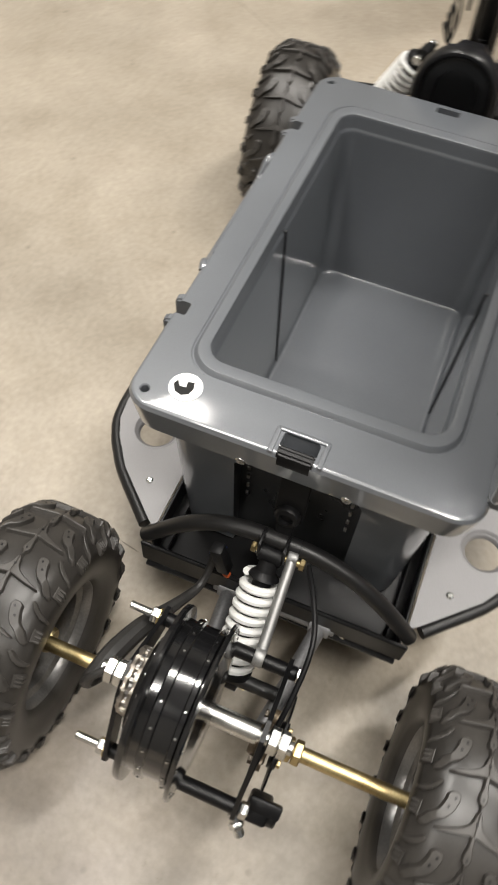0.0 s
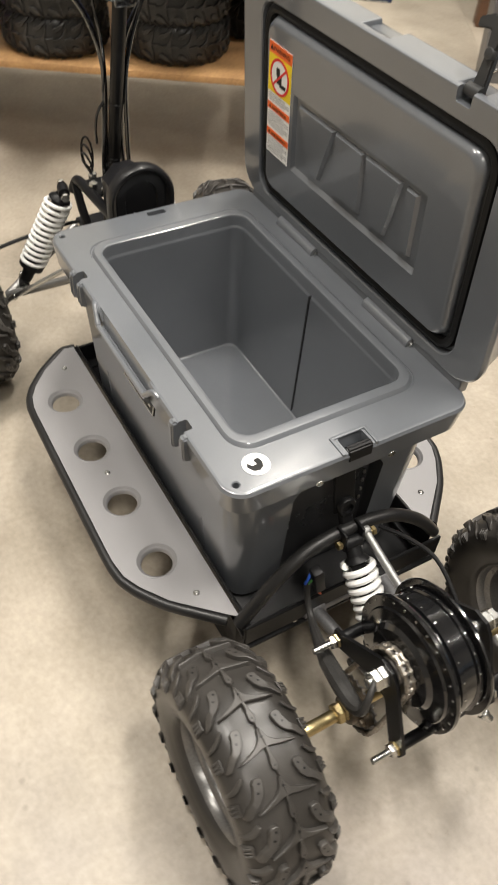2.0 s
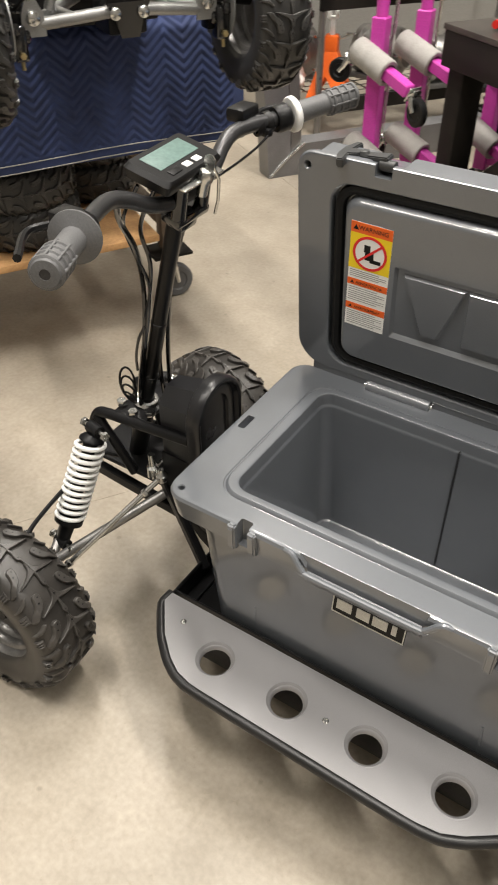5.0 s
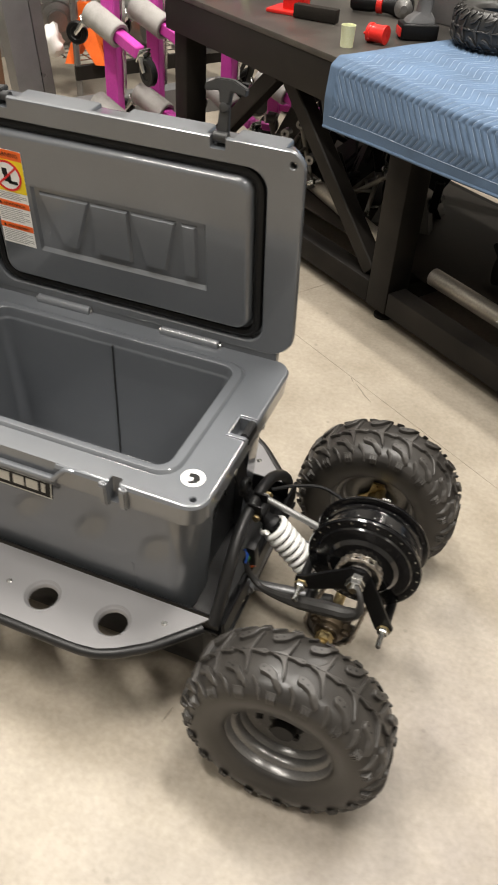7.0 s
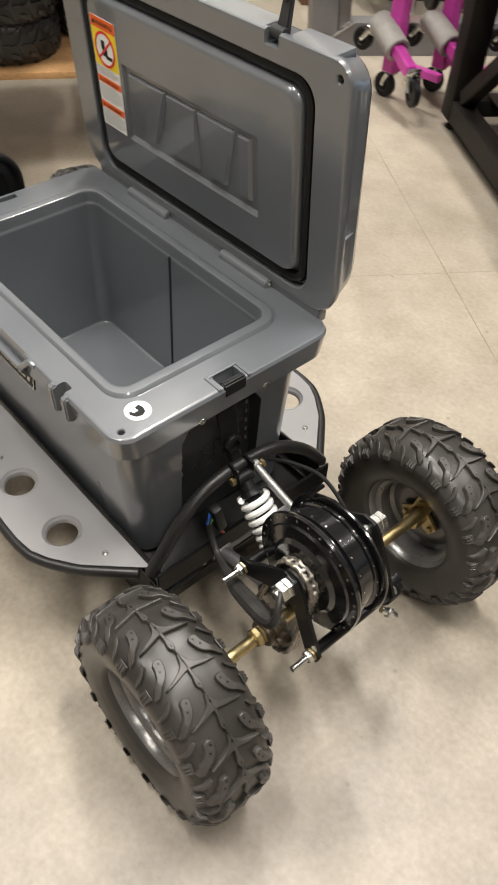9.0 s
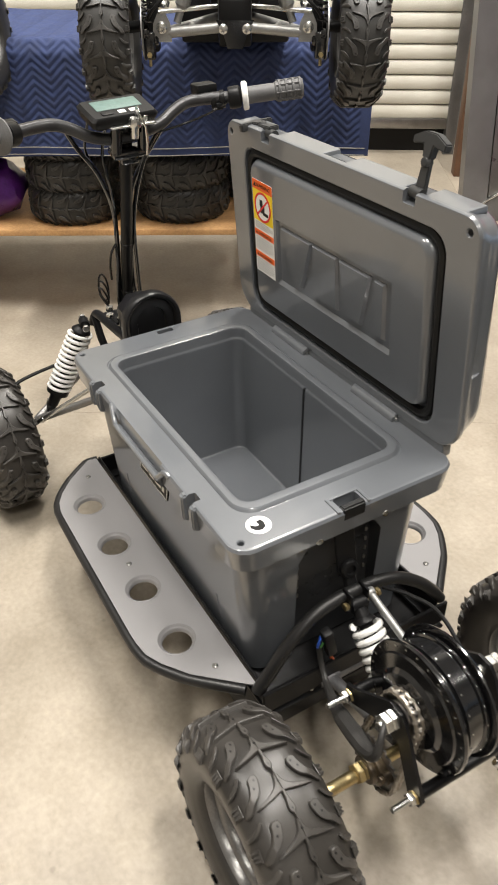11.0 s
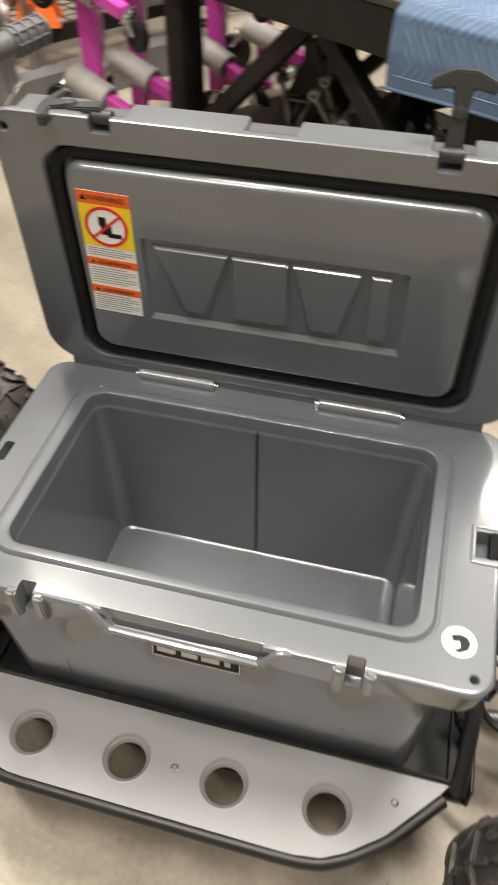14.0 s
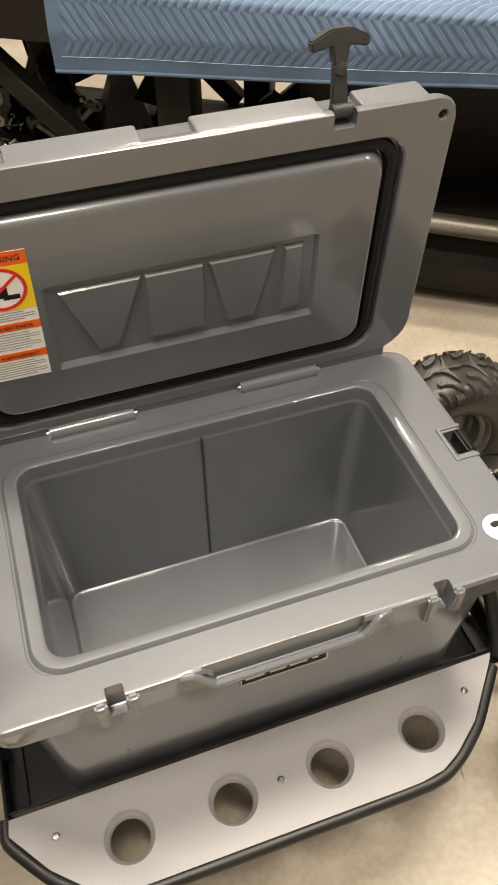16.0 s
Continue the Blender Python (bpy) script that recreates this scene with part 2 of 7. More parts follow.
def axes_of(d):
    d = Vector(d).normalized()
    up = Vector((0, 0, 1)) if abs(d.z) < 0.95 else Vector((1, 0, 0))
    a = d.cross(up).normalized()
    return a, d.cross(a).normalized(), d


def lathe(bm, p0, d, prof, seg=32, close=False, mi=0):
    """A turned shape: prof is (radius, distance along d) pairs."""
    a, b, d = axes_of(d)
    p0 = Vector(p0)
    rings = []
    for r, h in prof:
        if r < 1e-5:
            rings.append([bm.verts.new(p0 + d * h)])
        else:
            rings.append([bm.verts.new(p0 + d * h + (a * math.cos(2 * math.pi * k / seg) + b * math.sin(2 * math.pi * k / seg)) * r) for k in range(seg)])
    pairs = list(zip(rings, rings[1:])) + ([(rings[-1], rings[0])] if close else [])
    for r1, r2 in pairs:
        for k in range(seg):
            q = [r1[k % len(r1)], r1[(k + 1) % len(r1)], r2[(k + 1) % len(r2)], r2[k % len(r2)]]
            q = list(dict.fromkeys(q))
            if len(q) > 2:
                f = bm.faces.new(q)
                f.material_index = mi


def rod(bm, p0, p1, r, seg=16, bevel=0.0):
    """A solid round bar between two points."""
    p0, p1 = Vector(p0), Vector(p1)
    n = (p1 - p0).length
    b = min(bevel or r * 0.15, n * 0.3)
    lathe(bm, p0, p1 - p0, [(0, 0), (r - b, 0), (r, b), (r, n - b), (r - b, n), (0, n)], seg)


def smooth_path(pts, n=6):
    """Points on a Catmull-Rom curve through pts."""
    P = [Vector(p) for p in pts]
    P = [P[0] * 2 - P[1]] + P + [P[-1] * 2 - P[-2]]
    out = []
    for i in range(1, len(P) - 2):
        for k in range(n):
            t = k / n
            out.append(0.5 * ((2 * P[i]) + (P[i + 1] - P[i - 1]) * t + (2 * P[i - 1] - 5 * P[i] + 4 * P[i + 1] - P[i + 2]) * t * t + (3 * P[i] - P[i - 1] - 3 * P[i + 1] + P[i + 2]) * t**3))
    out.append(P[-2])
    return out


def tube(bm, pts, r, seg=10, closed=False):
    """A round tube along points."""
    pts = [Vector(p) for p in pts]
    n = len(pts)
    rings, a = [], None
    for i, p in enumerate(pts):
        d = (pts[(i + 1) % n] - pts[i - 1]) if closed else (pts[min(i + 1, n - 1)] - pts[max(i - 1, 0)])
        d.normalize()
        if a is None:
            a = axes_of(d)[0]
        a = (a - d * a.dot(d)).normalized()
        b = d.cross(a)
        rr = r[i] if isinstance(r, (list, tuple)) else r
        rings.append([bm.verts.new(p + (a * math.cos(2 * math.pi * k / seg) + b * math.sin(2 * math.pi * k / seg)) * rr) for k in range(seg)])
    for i in range(n if closed else n - 1):
        r1, r2 = rings[i], rings[(i + 1) % n]
        for k in range(seg):
            bm.faces.new((r1[k], r1[(k + 1) % seg], r2[(k + 1) % seg], r2[k]))
    if not closed:
        bm.faces.new(rings[0][::-1])
        bm.faces.new(rings[-1])


def prism(bm, poly, z0, z1, m=None, mi=0):
    """An upright slab on a polygon of (x, y)."""
    lo = [bm.verts.new((x, y, z0)) for x, y in poly]
    hi = [bm.verts.new((x, y, z1)) for x, y in poly]
    fs = [bm.faces.new(lo[::-1]), bm.faces.new(hi)]
    for k in range(len(poly)):
        j = (k + 1) % len(poly)
        fs.append(bm.faces.new((lo[k], lo[j], hi[j], hi[k])))
    for f in fs:
        f.material_index = mi
    if m is not None:
        bmesh.ops.transform(bm, matrix=m, verts=lo + hi)
    return lo + hi


def beam(bm, p0, p1, w, h, bevel=0.002, roll=0.0):
    """A square bar between two points: w across, h upward."""
    p0, p1 = Vector(p0), Vector(p1)
    a, b, d = axes_of(p1 - p0)
    q = Matrix((a, b, d)).transposed().to_4x4()
    m = Matrix.Translation((p0 + p1) / 2) @ q @ Matrix.Rotation(roll, 4, "Z")
    box(bm, (0, 0, 0), (w, h, (p1 - p0).length), bevel, m, 1)


def hexnut(bm, p, d, r, h):
    lathe(bm, p, d, [(0, 0), (r * 0.92, 0), (r, h * 0.12), (r, h * 0.88), (r * 0.92, h), (0, h)], 6)


def rrect(hx, hy, r, n=6):
    """A rounded rectangle, counter-clockwise."""
    out = []
    for cx, cy, a0 in ((hx - r, hy - r, 0), (-hx + r, hy - r, 90), (-hx + r, -hy + r, 180), (hx - r, -hy + r, 270)):
        for k in range(n + 1):
            a = radians(a0 + 90 * k / n)
            out.append((cx + r * math.cos(a), cy + r * math.sin(a)))
    return out


def loft(bm, loops, cap0=True, cap1=True, mi=0):
    """Skins closed loops of points, one after another."""
    rings = [[bm.verts.new(p) for p in loop] for loop in loops]
    faces = []
    for r1, r2 in zip(rings, rings[1:]):
        for k in range(len(r1)):
            j = (k + 1) % len(r1)
            f = bm.faces.new((r1[k], r1[j], r2[j], r2[k]))
            f.material_index = mi
            faces.append(f)
    if cap0:
        bm.faces.new(rings[0][::-1])
    if cap1:
        bm.faces.new(rings[-1])
    return rings, faces


# ---------------------------------------------------------------- the building
def slabs():
    # slabs of the floor, with sawn joints between them
    edges_u, edges_v = [-4.6, -0.715, 3.2, 6.0], [-4.6, -2.7, 0.93, 7.1]
    floor = new("floor")
    tagged(floor, "worn tan sealed concrete workshop floor with sawn joints", "floor", kind="structure")
    g = 0.0004
    for u0, u1 in zip(edges_u, edges_u[1:]):
        for v0, v1 in zip(edges_v, edges_v[1:]):
            bm = bmesh.new()
            c = room((u0 + u1) / 2, (v0 + v1) / 2)
            box(bm, (0, 0, 0), (u1 - u0 - 2 * g, v1 - v0 - 2 * g, 0.1), 0.0006, Matrix.Translation(c + Vector((0, 0, -0.05))) @ Matrix.Rotation(ROOM, 4, "Z"), 1)
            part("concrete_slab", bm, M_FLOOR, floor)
    bm = bmesh.new()
    box(bm, (0, 0, 0), (11, 11.8, 0.05), 0, Matrix.Translation(room(0.7, 1.2, -0.027)) @ Matrix.Rotation(ROOM, 4, "Z"))
    part("joint_filler", bm, M_GAP, floor)
    # hairline chips in the surface
    for x, y, turn, n in ((0.285, -0.235, 78, 0.040), (0.337, 0.867, -50, 0.060), (0.360, 0.840, -42, 0.045), (0.300, 0.905, -60, 0.030)):
        bm = bmesh.new()
        prism(bm, [(-n / 2, 0), (-n * 0.2, -0.0016), (n * 0.1, -0.0007), (n / 2, 0.0004), (n * 0.15, 0.0013), (-n * 0.25, 0.0006)], -0.001, 0.0006, pose(x, y, 0, 0, 0, turn))
        part("chip", bm, M_CHIP, floor)


def wall(name, u0, v0, u1, v1, label):
    bm = bmesh.new()
    a, b = room(u0, v0), room(u1, v1)
    d = (b - a).normalized()
    m = Matrix.Translation((a + b) / 2 + Vector((0, 0, CEIL / 2))) @ Matrix.Rotation(math.atan2(d.y, d.x), 4, "Z")
    box(bm, (0, 0, 0), ((b - a).length, 0.15, CEIL), 0, m)
    tagged(finish(bm, name, M_WALL), label, "wall", kind="structure")


slabs()
# south and east walls and ceiling are unseen, closing the room for bounced light
wall("wall_north", -3.8, 6.95, 5.2, 6.95, "plain off-white painted workshop wall")
wall("wall_south", -3.8, -4.45, 5.2, -4.45, "plain off-white painted workshop wall")
wall("wall_west", -3.87, -4.5, -3.87, 7.0, "plain off-white painted workshop wall")
wall("wall_east", 5.25, -4.5, 5.25, 7.0, "plain off-white painted workshop wall")
bm = bmesh.new()
box(bm, (0, 0, 0), (9.4, 11.8, 0.1), 0, Matrix.Translation(room(0.7, 1.25, CEIL + 0.05)) @ Matrix.Rotation(ROOM, 4, "Z"))
tagged(finish(bm, "ceiling", M_CEIL), "plain pale workshop ceiling, unseen, closing the room", "ceiling", kind="structure")
# unseen housings, one above each lamp
for place, length, width, watts, turn in LAMPS:
    r = root("ceiling_light", pose(place[0], place[1], CEIL, 0, 0, turn), "assumed white strip light fixed under the ceiling", "light", "ceiling strip lights")
    bm = bmesh.new()
    box(bm, (0, 0, -0.05), (length + 0.1, width + 0.06, 0.09), 0.008)
    part("housing", bm, M_CREAM, r)

# ---------------------------------------------------------------- the cooler
LEAN_V = radians(1.6)        # the vehicle leans a little
VM = Matrix.Translation((0, -0.175, 0.494)) @ Matrix.Rotation(LEAN_V, 4, "X") @ Matrix.Translation((0, 0.175, -0.494))
RIM = 0.494


def ring(hx, hy, z, r, yc=0.0):
    return [(x, y + yc, z) for x, y in rrect(hx, hy, r)]


def carve(bm, cut):
    """Takes the cutter's volume out of a closed shape."""
    obs = []
    for b in (bm, cut):
        bmesh.ops.recalc_face_normals(b, faces=b.faces)
        me = bpy.data.meshes.new("solid")
        b.to_mesh(me)
        b.free()
        me.materials.append(M_COOLER)
        me.materials.append(M_BAY)
        obs.append(new("solid", me))
    mod = obs[0].modifiers.new("cut", "BOOLEAN")
    mod.object, mod.operation, mod.solver = obs[1], "DIFFERENCE", "EXACT"
    bpy.context.view_layer.update()
    me = bpy.data.meshes.new_from_object(obs[0].evaluated_get(bpy.context.evaluated_depsgraph_get()))
    out = bmesh.new()
    out.from_mesh(me)
    for o in obs:
        bpy.data.objects.remove(o)
    bpy.data.meshes.remove(me)
    return out


def cooler():
    c = root("cooler", VM @ Matrix.Translation((0, 0, 0.168)), "open charcoal grey hard plastic cooler strapped in the quad's tray", "cooler")
    lift = Matrix.Translation((0, 0, -0.168))
    bm = bmesh.new()
    loops = [
        ring(0.274, 0.145, 0.168, 0.03), ring(0.282, 0.153, 0.172, 0.034), ring(0.296, 0.166, 0.405, 0.040), ring(0.299, 0.168, 0.436, 0.040),
        ring(0.303, 0.171, 0.440, 0.040), ring(0.320, 0.188, 0.446, 0.034), ring(0.323, 0.191, 0.450, 0.034), ring(0.327, 0.195, RIM - 0.006, 0.032),
        ring(0.3245, 0.1925, RIM - 0.0015, 0.030), ring(0.321, 0.189, RIM, 0.028),
        ring(0.2650, 0.1535, RIM, 0.038), ring(0.2640, 0.1527, RIM - 0.0016, 0.038), ring(0.2622, 0.1510, RIM - 0.0016, 0.037), ring(0.2602, 0.1494, RIM + 0.0016, 0.036),
        ring(0.2575, 0.1470, RIM + 0.0038, 0.034), ring(0.2465, 0.1394, RIM + 0.0042, 0.028), ring(0.2428, 0.1358, RIM + 0.0028, 0.025), ring(0.2412, 0.1342, RIM - 0.001, 0.024),
        ring(0.2405, 0.1336, RIM - 0.015, 0.023), ring(0.2385, 0.1318, RIM - 0.018, 0.021), ring(0.2365, 0.1300, RIM - 0.023, 0.020),
        ring(0.2260, 0.1230, 0.226, 0.022), ring(0.2235, 0.1205, 0.219, 0.020), ring(0.2180, 0.1155, 0.216, 0.016),
    ]
    loops = [[(x, y, z - 0.168) for x, y, z in loop] for loop in loops]
    rings, faces = loft(bm, loops)
    # scoop behind the finger lip, latch notches, rope slots and screw holes are cut through the rim
    cut = bmesh.new()
    zr = RIM - 0.168
    scoop = prism(cut, [(-0.1895, zr + 0.002), (-0.1912, zr - 0.012), (-0.1945, zr - 0.0225), (-0.230, zr - 0.0225), (-0.230, zr + 0.03), (-0.1895, zr + 0.03)], -0.098, 0.098)
    bmesh.ops.transform(cut, matrix=Matrix(((0, 0, 1, 0), (1, 0, 0, 0), (0, 1, 0, 0), (0, 0, 0, 1))), verts=scoop)
    for v in scoop:
        if v.co.z < zr - 0.01:
            v.co.x *= 0.86
    for x in (-0.186, 0.186):
        box(cut, (x, -0.196, zr - 0.012), (0.0195, 0.034, 0.060), 0.003)
    box(cut, (0.3085, 0.0, zr), (0.022, 0.040, 0.050), 0.003)
    box(cut, (-0.3085, 0.0, zr), (0.013, 0.034, 0.050), 0.003)
    for x in (-0.305, 0.305):
        lathe(cut, (x, -0.175, zr - 0.02), (0, 0, 1), [(0, 0), (0.0046, 0), (0.0046, 0.0185), (0.0066, 0.0205), (0.0066, 0.03), (0, 0.03)], 20)
    # black bay in each end, open downwards
    for sx in (1, -1):
        vs = prism(cut, [(-0.074, -0.02), (0.080, -0.02), (0.080, 0.225), (0.066, 0.248), (0.050, 0.256), (-0.044, 0.256), (-0.060, 0.248), (-0.074, 0.225)], 0.268, 0.34, None, 1)
        bmesh.ops.transform(cut, matrix=Matrix(((0, 0, sx, 0), (1, 0, 0, 0), (0, 1, 0, 0), (0, 0, 0, 1))), verts=vs)
    even(part("body", carve(bm, cut), M_COOLER, c, mats=(M_BAY,)))

    # the open lid leans back a little further than the body
    lean = Matrix.Translation((0, 0.167, 0.853)) @ Matrix.Rotation(radians(3.2), 4, "X") @ Matrix.Translation((0, -0.166, -0.856))
    on_lid = []

    def P(name, bm, mat, label="", parent=None, sharp=35):
        if on_lid and name not in ("hinge", "hinge_pin", "hinge_strip"):
            bmesh.ops.transform(bm, matrix=on_lid[0], verts=bm.verts)
        bmesh.ops.transform(bm, matrix=lift, verts=bm.verts)
        ob = part(name, bm, mat, parent or c, label, sharp)
        return even(ob) if mat is M_COOLER else ob

    # dark strips inside the long walls stand in for the shaded divider grooves
    for y0, y1 in ((0.1302, 0.1232), (-0.1302, -0.1232)):
        bm = bmesh.new()
        s = 1 if y0 > 0 else -1
        beam(bm, (0, y0 + s * 0.0006, RIM - 0.016), (0, y1 + s * 0.0006, 0.219), 0.0070, 0.0036, 0.0012)
        P("divider_shade_strip", bm, M_BAY, "dark strip giving the shade of a divider slot")
    # latch keepers and finger lip on the front edge
    for x in (-0.186, 0.186):
        bm = bmesh.new()
        for dx, low in ((-0.0165, 0.044), (0.0165, 0.040)):
            prof = [(-0.190, RIM - 0.0008), (-0.1985, RIM - 0.0015), (-0.2015, RIM - 0.005), (-0.2010, RIM - low), (-0.1970, RIM - low - 0.006), (-0.1660, RIM - low - 0.010), (-0.176, RIM - 0.006)]
            vs = prism(bm, prof, -0.0062, 0.0062)
            bmesh.ops.transform(bm, matrix=Matrix.Translation((x + dx, 0, 0)) @ Matrix(((0, 0, 1, 0), (1, 0, 0, 0), (0, 1, 0, 0), (0, 0, 0, 1))), verts=vs)
        bmesh.ops.bevel(bm, geom=list(bm.edges), offset=0.0026, segments=3, affect="EDGES")
        P("latch_keeper", bm, M_COOLER)
    bm = bmesh.new()
    path = [(-0.118, -0.1925, RIM - 0.006), (-0.110, -0.1945, RIM - 0.0035), (-0.103, -0.1965, RIM - 0.006), (-0.095, -0.1985, RIM - 0.015), (-0.087, -0.2000, RIM - 0.0225), (-0.076, -0.2005, RIM - 0.0255), (0.076, -0.2005, RIM - 0.0255), (0.087, -0.2000, RIM - 0.0225), (0.095, -0.1985, RIM - 0.015), (0.103, -0.1965, RIM - 0.006), (0.110, -0.1945, RIM - 0.0035), (0.118, -0.1925, RIM - 0.006)]
    tube(bm, smooth_path(path, 4), 0.0046, 10)
    lower = prism(bm, [(-0.194, RIM - 0.024), (-0.2035, RIM - 0.027), (-0.2005, RIM - 0.038), (-0.186, RIM - 0.058), (-0.178, RIM - 0.058), (-0.186, RIM - 0.030)], -0.082, 0.082)
    bmesh.ops.transform(bm, matrix=Matrix(((0, 0, 1, 0), (1, 0, 0, 0), (0, 1, 0, 0), (0, 0, 0, 1))), verts=lower)
    P("finger_lip", bm, M_COOLER)
    for x in (-0.196, 0.188):
        bm = bmesh.new()
        beam(bm, (x * 0.975, -0.1588, 0.275), (x, -0.1535, 0.180), 0.0022, 0.004, 0.0008)
        P("moulded_ridge", bm, M_COOLER)
    # maker's plate as plain bars
    bm = bmesh.new()
    tilt = Matrix.Translation((0.004, -0.1752, 0.409)) @ Matrix.Rotation(radians(-8), 4, "X")
    for cx, cz, w, h in ((0, 0.0165, 0.108, 0.0016), (0, -0.0165, 0.108, 0.0016), (-0.0532, 0, 0.0016, 0.0345), (0.0532, 0, 0.0016, 0.0345)):
        box(bm, (cx, 0, cz), (w, 0.003, h), 0, tilt)
    for cx, w in ((-0.033, 0.022), (-0.007, 0.019), (0.016, 0.021), (0.035, 0.007)):
        box(bm, (cx * 1.1, 0, 0), (w * 1.06, 0.003, 0.018), 0.0006, tilt, 1)
    P("name_plate", bm, M_SILVER, "small silver name plate of plain bars")
    bm = bmesh.new()
    box(bm, (0, 0.001, 0), (0.109, 0.003, 0.0355), 0.0006, tilt, 1)
    P("plate_backing", bm, M_PLASTIC)
    # round badge, screw holes
    bm = bmesh.new()
    lathe(bm, (0.287, -0.136, RIM), (0, 0, 1), [(0, 0), (0.0185, 0), (0.0185, 0.0007), (0.0178, 0.001), (0, 0.001)], 36)
    badge = P("badge", bm, M_PAPER, "round white sticker with a dark shape")
    bm = bmesh.new()
    poly = [(-0.010, -0.004), (-0.008, 0.004), (-0.002, 0.010), (0.006, 0.010), (0.012, 0.004), (0.012, -0.006), (0.007, -0.010), (0.006, -0.002), (0.000, 0.001), (-0.003, -0.006)]
    prism(bm, poly, 0.001, 0.0014, Matrix.Translation((0.287, -0.136, RIM)) @ Matrix.Rotation(radians(-60), 4, "Z"))
    P("badge_shape", bm, M_INK, parent=badge)
    # lip and rubber anchor of the rear rope slot
    bm = bmesh.new()
    for cx, cy, w, d in ((0.2945, 0, 0.006, 0.058), (0.309, -0.0265, 0.034, 0.006), (0.309, 0.0265, 0.034, 0.006)):
        box(bm, (cx, cy, RIM - 0.0008), (w, d, 0.006), 0.002)
    P("slot_lip", bm, M_COOLER)
    bm = bmesh.new()
    anchor = [(0.3135, RIM - 0.020), (0.3125, RIM - 0.004), (0.3145, RIM + 0.0025), (0.3185, RIM + 0.0040), (0.3255, RIM + 0.0020), (0.3282, RIM - 0.004), (0.3276, RIM - 0.018), (0.3200, RIM - 0.021)]
    vs = prism(bm, anchor, -0.0195, 0.0195)
    bmesh.ops.transform(bm, matrix=Matrix(((1, 0, 0, 0), (0, 0, -1, 0), (0, 1, 0, 0), (0, 0, 0, 1))), verts=vs)
    bmesh.ops.bevel(bm, geom=list(bm.edges), offset=0.002, segments=2, affect="EDGES")
    P("handle_anchor", bm, M_PLASTIC, "black rubber handle anchor")
    # bolts under the end rim
    for y in (-0.057, 0.061):
        bm = bmesh.new()
        lathe(bm, (0.319, y, 0.452), (1, 0, 0), [(0.0065, 0), (0.0065, 0.003), (0.005, 0.0055), (0, 0.006)], 16)
        P("bolt", bm, M_ZINC, "chrome button bolt")

    # the lid stands upright on its hinges
    y_in, y_out = 0.166, 0.226
    on_lid.append(lean)

    def lring(hx, z0, z1, y, rt, rb):
        pts = []
        n = 7
        for cx, cz, a0, r in ((hx - rt, z1 - rt, 0, rt), (-hx + rt, z1 - rt, 90, rt), (-hx + rb, z0 + rb, 180, rb), (hx - rb, z0 + rb, 270, rb)):
            for k in range(n + 1):
                a = radians(a0 + 90 * k / n)
                pts.append((cx + r * math.cos(a), y, cz + r * math.sin(a)))
        return pts

    bm = bmesh.new()
    loops = [
        lring(0.276, 0.540, 0.832, y_out + 0.011, 0.04, 0.06), lring(0.294, 0.524, 0.850, y_out + 0.008, 0.04, 0.06), lring(0.304, 0.515, 0.860, y_out + 0.001, 0.04, 0.06), lring(0.310, 0.510, 0.866, y_out - 0.010, 0.038, 0.058),
        lring(0.3135, 0.508, 0.870, y_out - 0.024, 0.036, 0.056), lring(0.3165, 0.508, 0.8700, y_in + 0.024, 0.032, 0.052),
        lring(0.3235, 0.508, 0.8755, y_in + 0.012, 0.028, 0.050), lring(0.3245, 0.507, 0.8768, y_in + 0.005, 0.027, 0.050), lring(0.3225, 0.509, 0.8750, y_in + 0.001, 0.026, 0.049),
        lring(0.3190, 0.512, 0.8718, y_in, 0.024, 0.047),
        lring(0.2690, 0.524, 0.8420, y_in, 0.034, 0.034), lring(0.2670, 0.526, 0.8400, y_in + 0.002, 0.034, 0.034), lring(0.2665, 0.5265, 0.8395, y_in + 0.014, 0.034, 0.034),
        lring(0.2460, 0.546, 0.8250, y_in + 0.014, 0.026, 0.026), lring(0.2440, 0.548, 0.8230, y_in + 0.004, 0.025, 0.025), lring(0.2400, 0.551, 0.8190, y_in - 0.003, 0.023, 0.023), lring(0.2350, 0.556, 0.8130, y_in - 0.006, 0.020, 0.020),
    ]
    # sunk panel in the middle of the lid
    for hx, z0, z1, y, r in ((0.1630, 0.6130, 0.7370, y_in - 0.0066, 0.003), (0.1625, 0.6135, 0.7365, y_in - 0.0064, 0.003), (0.1585, 0.6200, 0.7335, y_in - 0.0010, 0.003), (0.1580, 0.6205, 0.7330, y_in - 0.0010, 0.003)):
        loops.append([(x + 0.006, yy, z) for x, yy, z in lring(hx, z0, z1, y, r, r)])
    loft(bm, loops)
    cut = bmesh.new()
    for sx in (-1, 1):
        if sx > 0:
            box(cut, (sx * 0.332, 0.222, 0.655), (0.044, 0.070, 0.040), 0.004)
        lathe(cut, (sx * 0.306, y_in - 0.01, 0.856), (0, 1, 0), [(0, 0), (0.0066, 0), (0.0066, 0.010), (0.0048, 0.012), (0.0048, 0.022), (0, 0.022)], 20)
        box(cut, (sx * 0.188, 0.1700, 0.872), (0.026, 0.034, 0.026), 0.003)
    lid = P("lid", carve(bm, cut), M_COOLER)
    bm = bmesh.new()
    tube(bm, lring(0.2555, 0.5365, 0.8325, y_in + 0.010, 0.030, 0.030), 0.0085, 8, True)
    P("gasket", bm, M_INK, "black rubber gasket", lid)
    # plain raised blocks in the panel, with wide chamfers
    yb = y_in - 0.0008
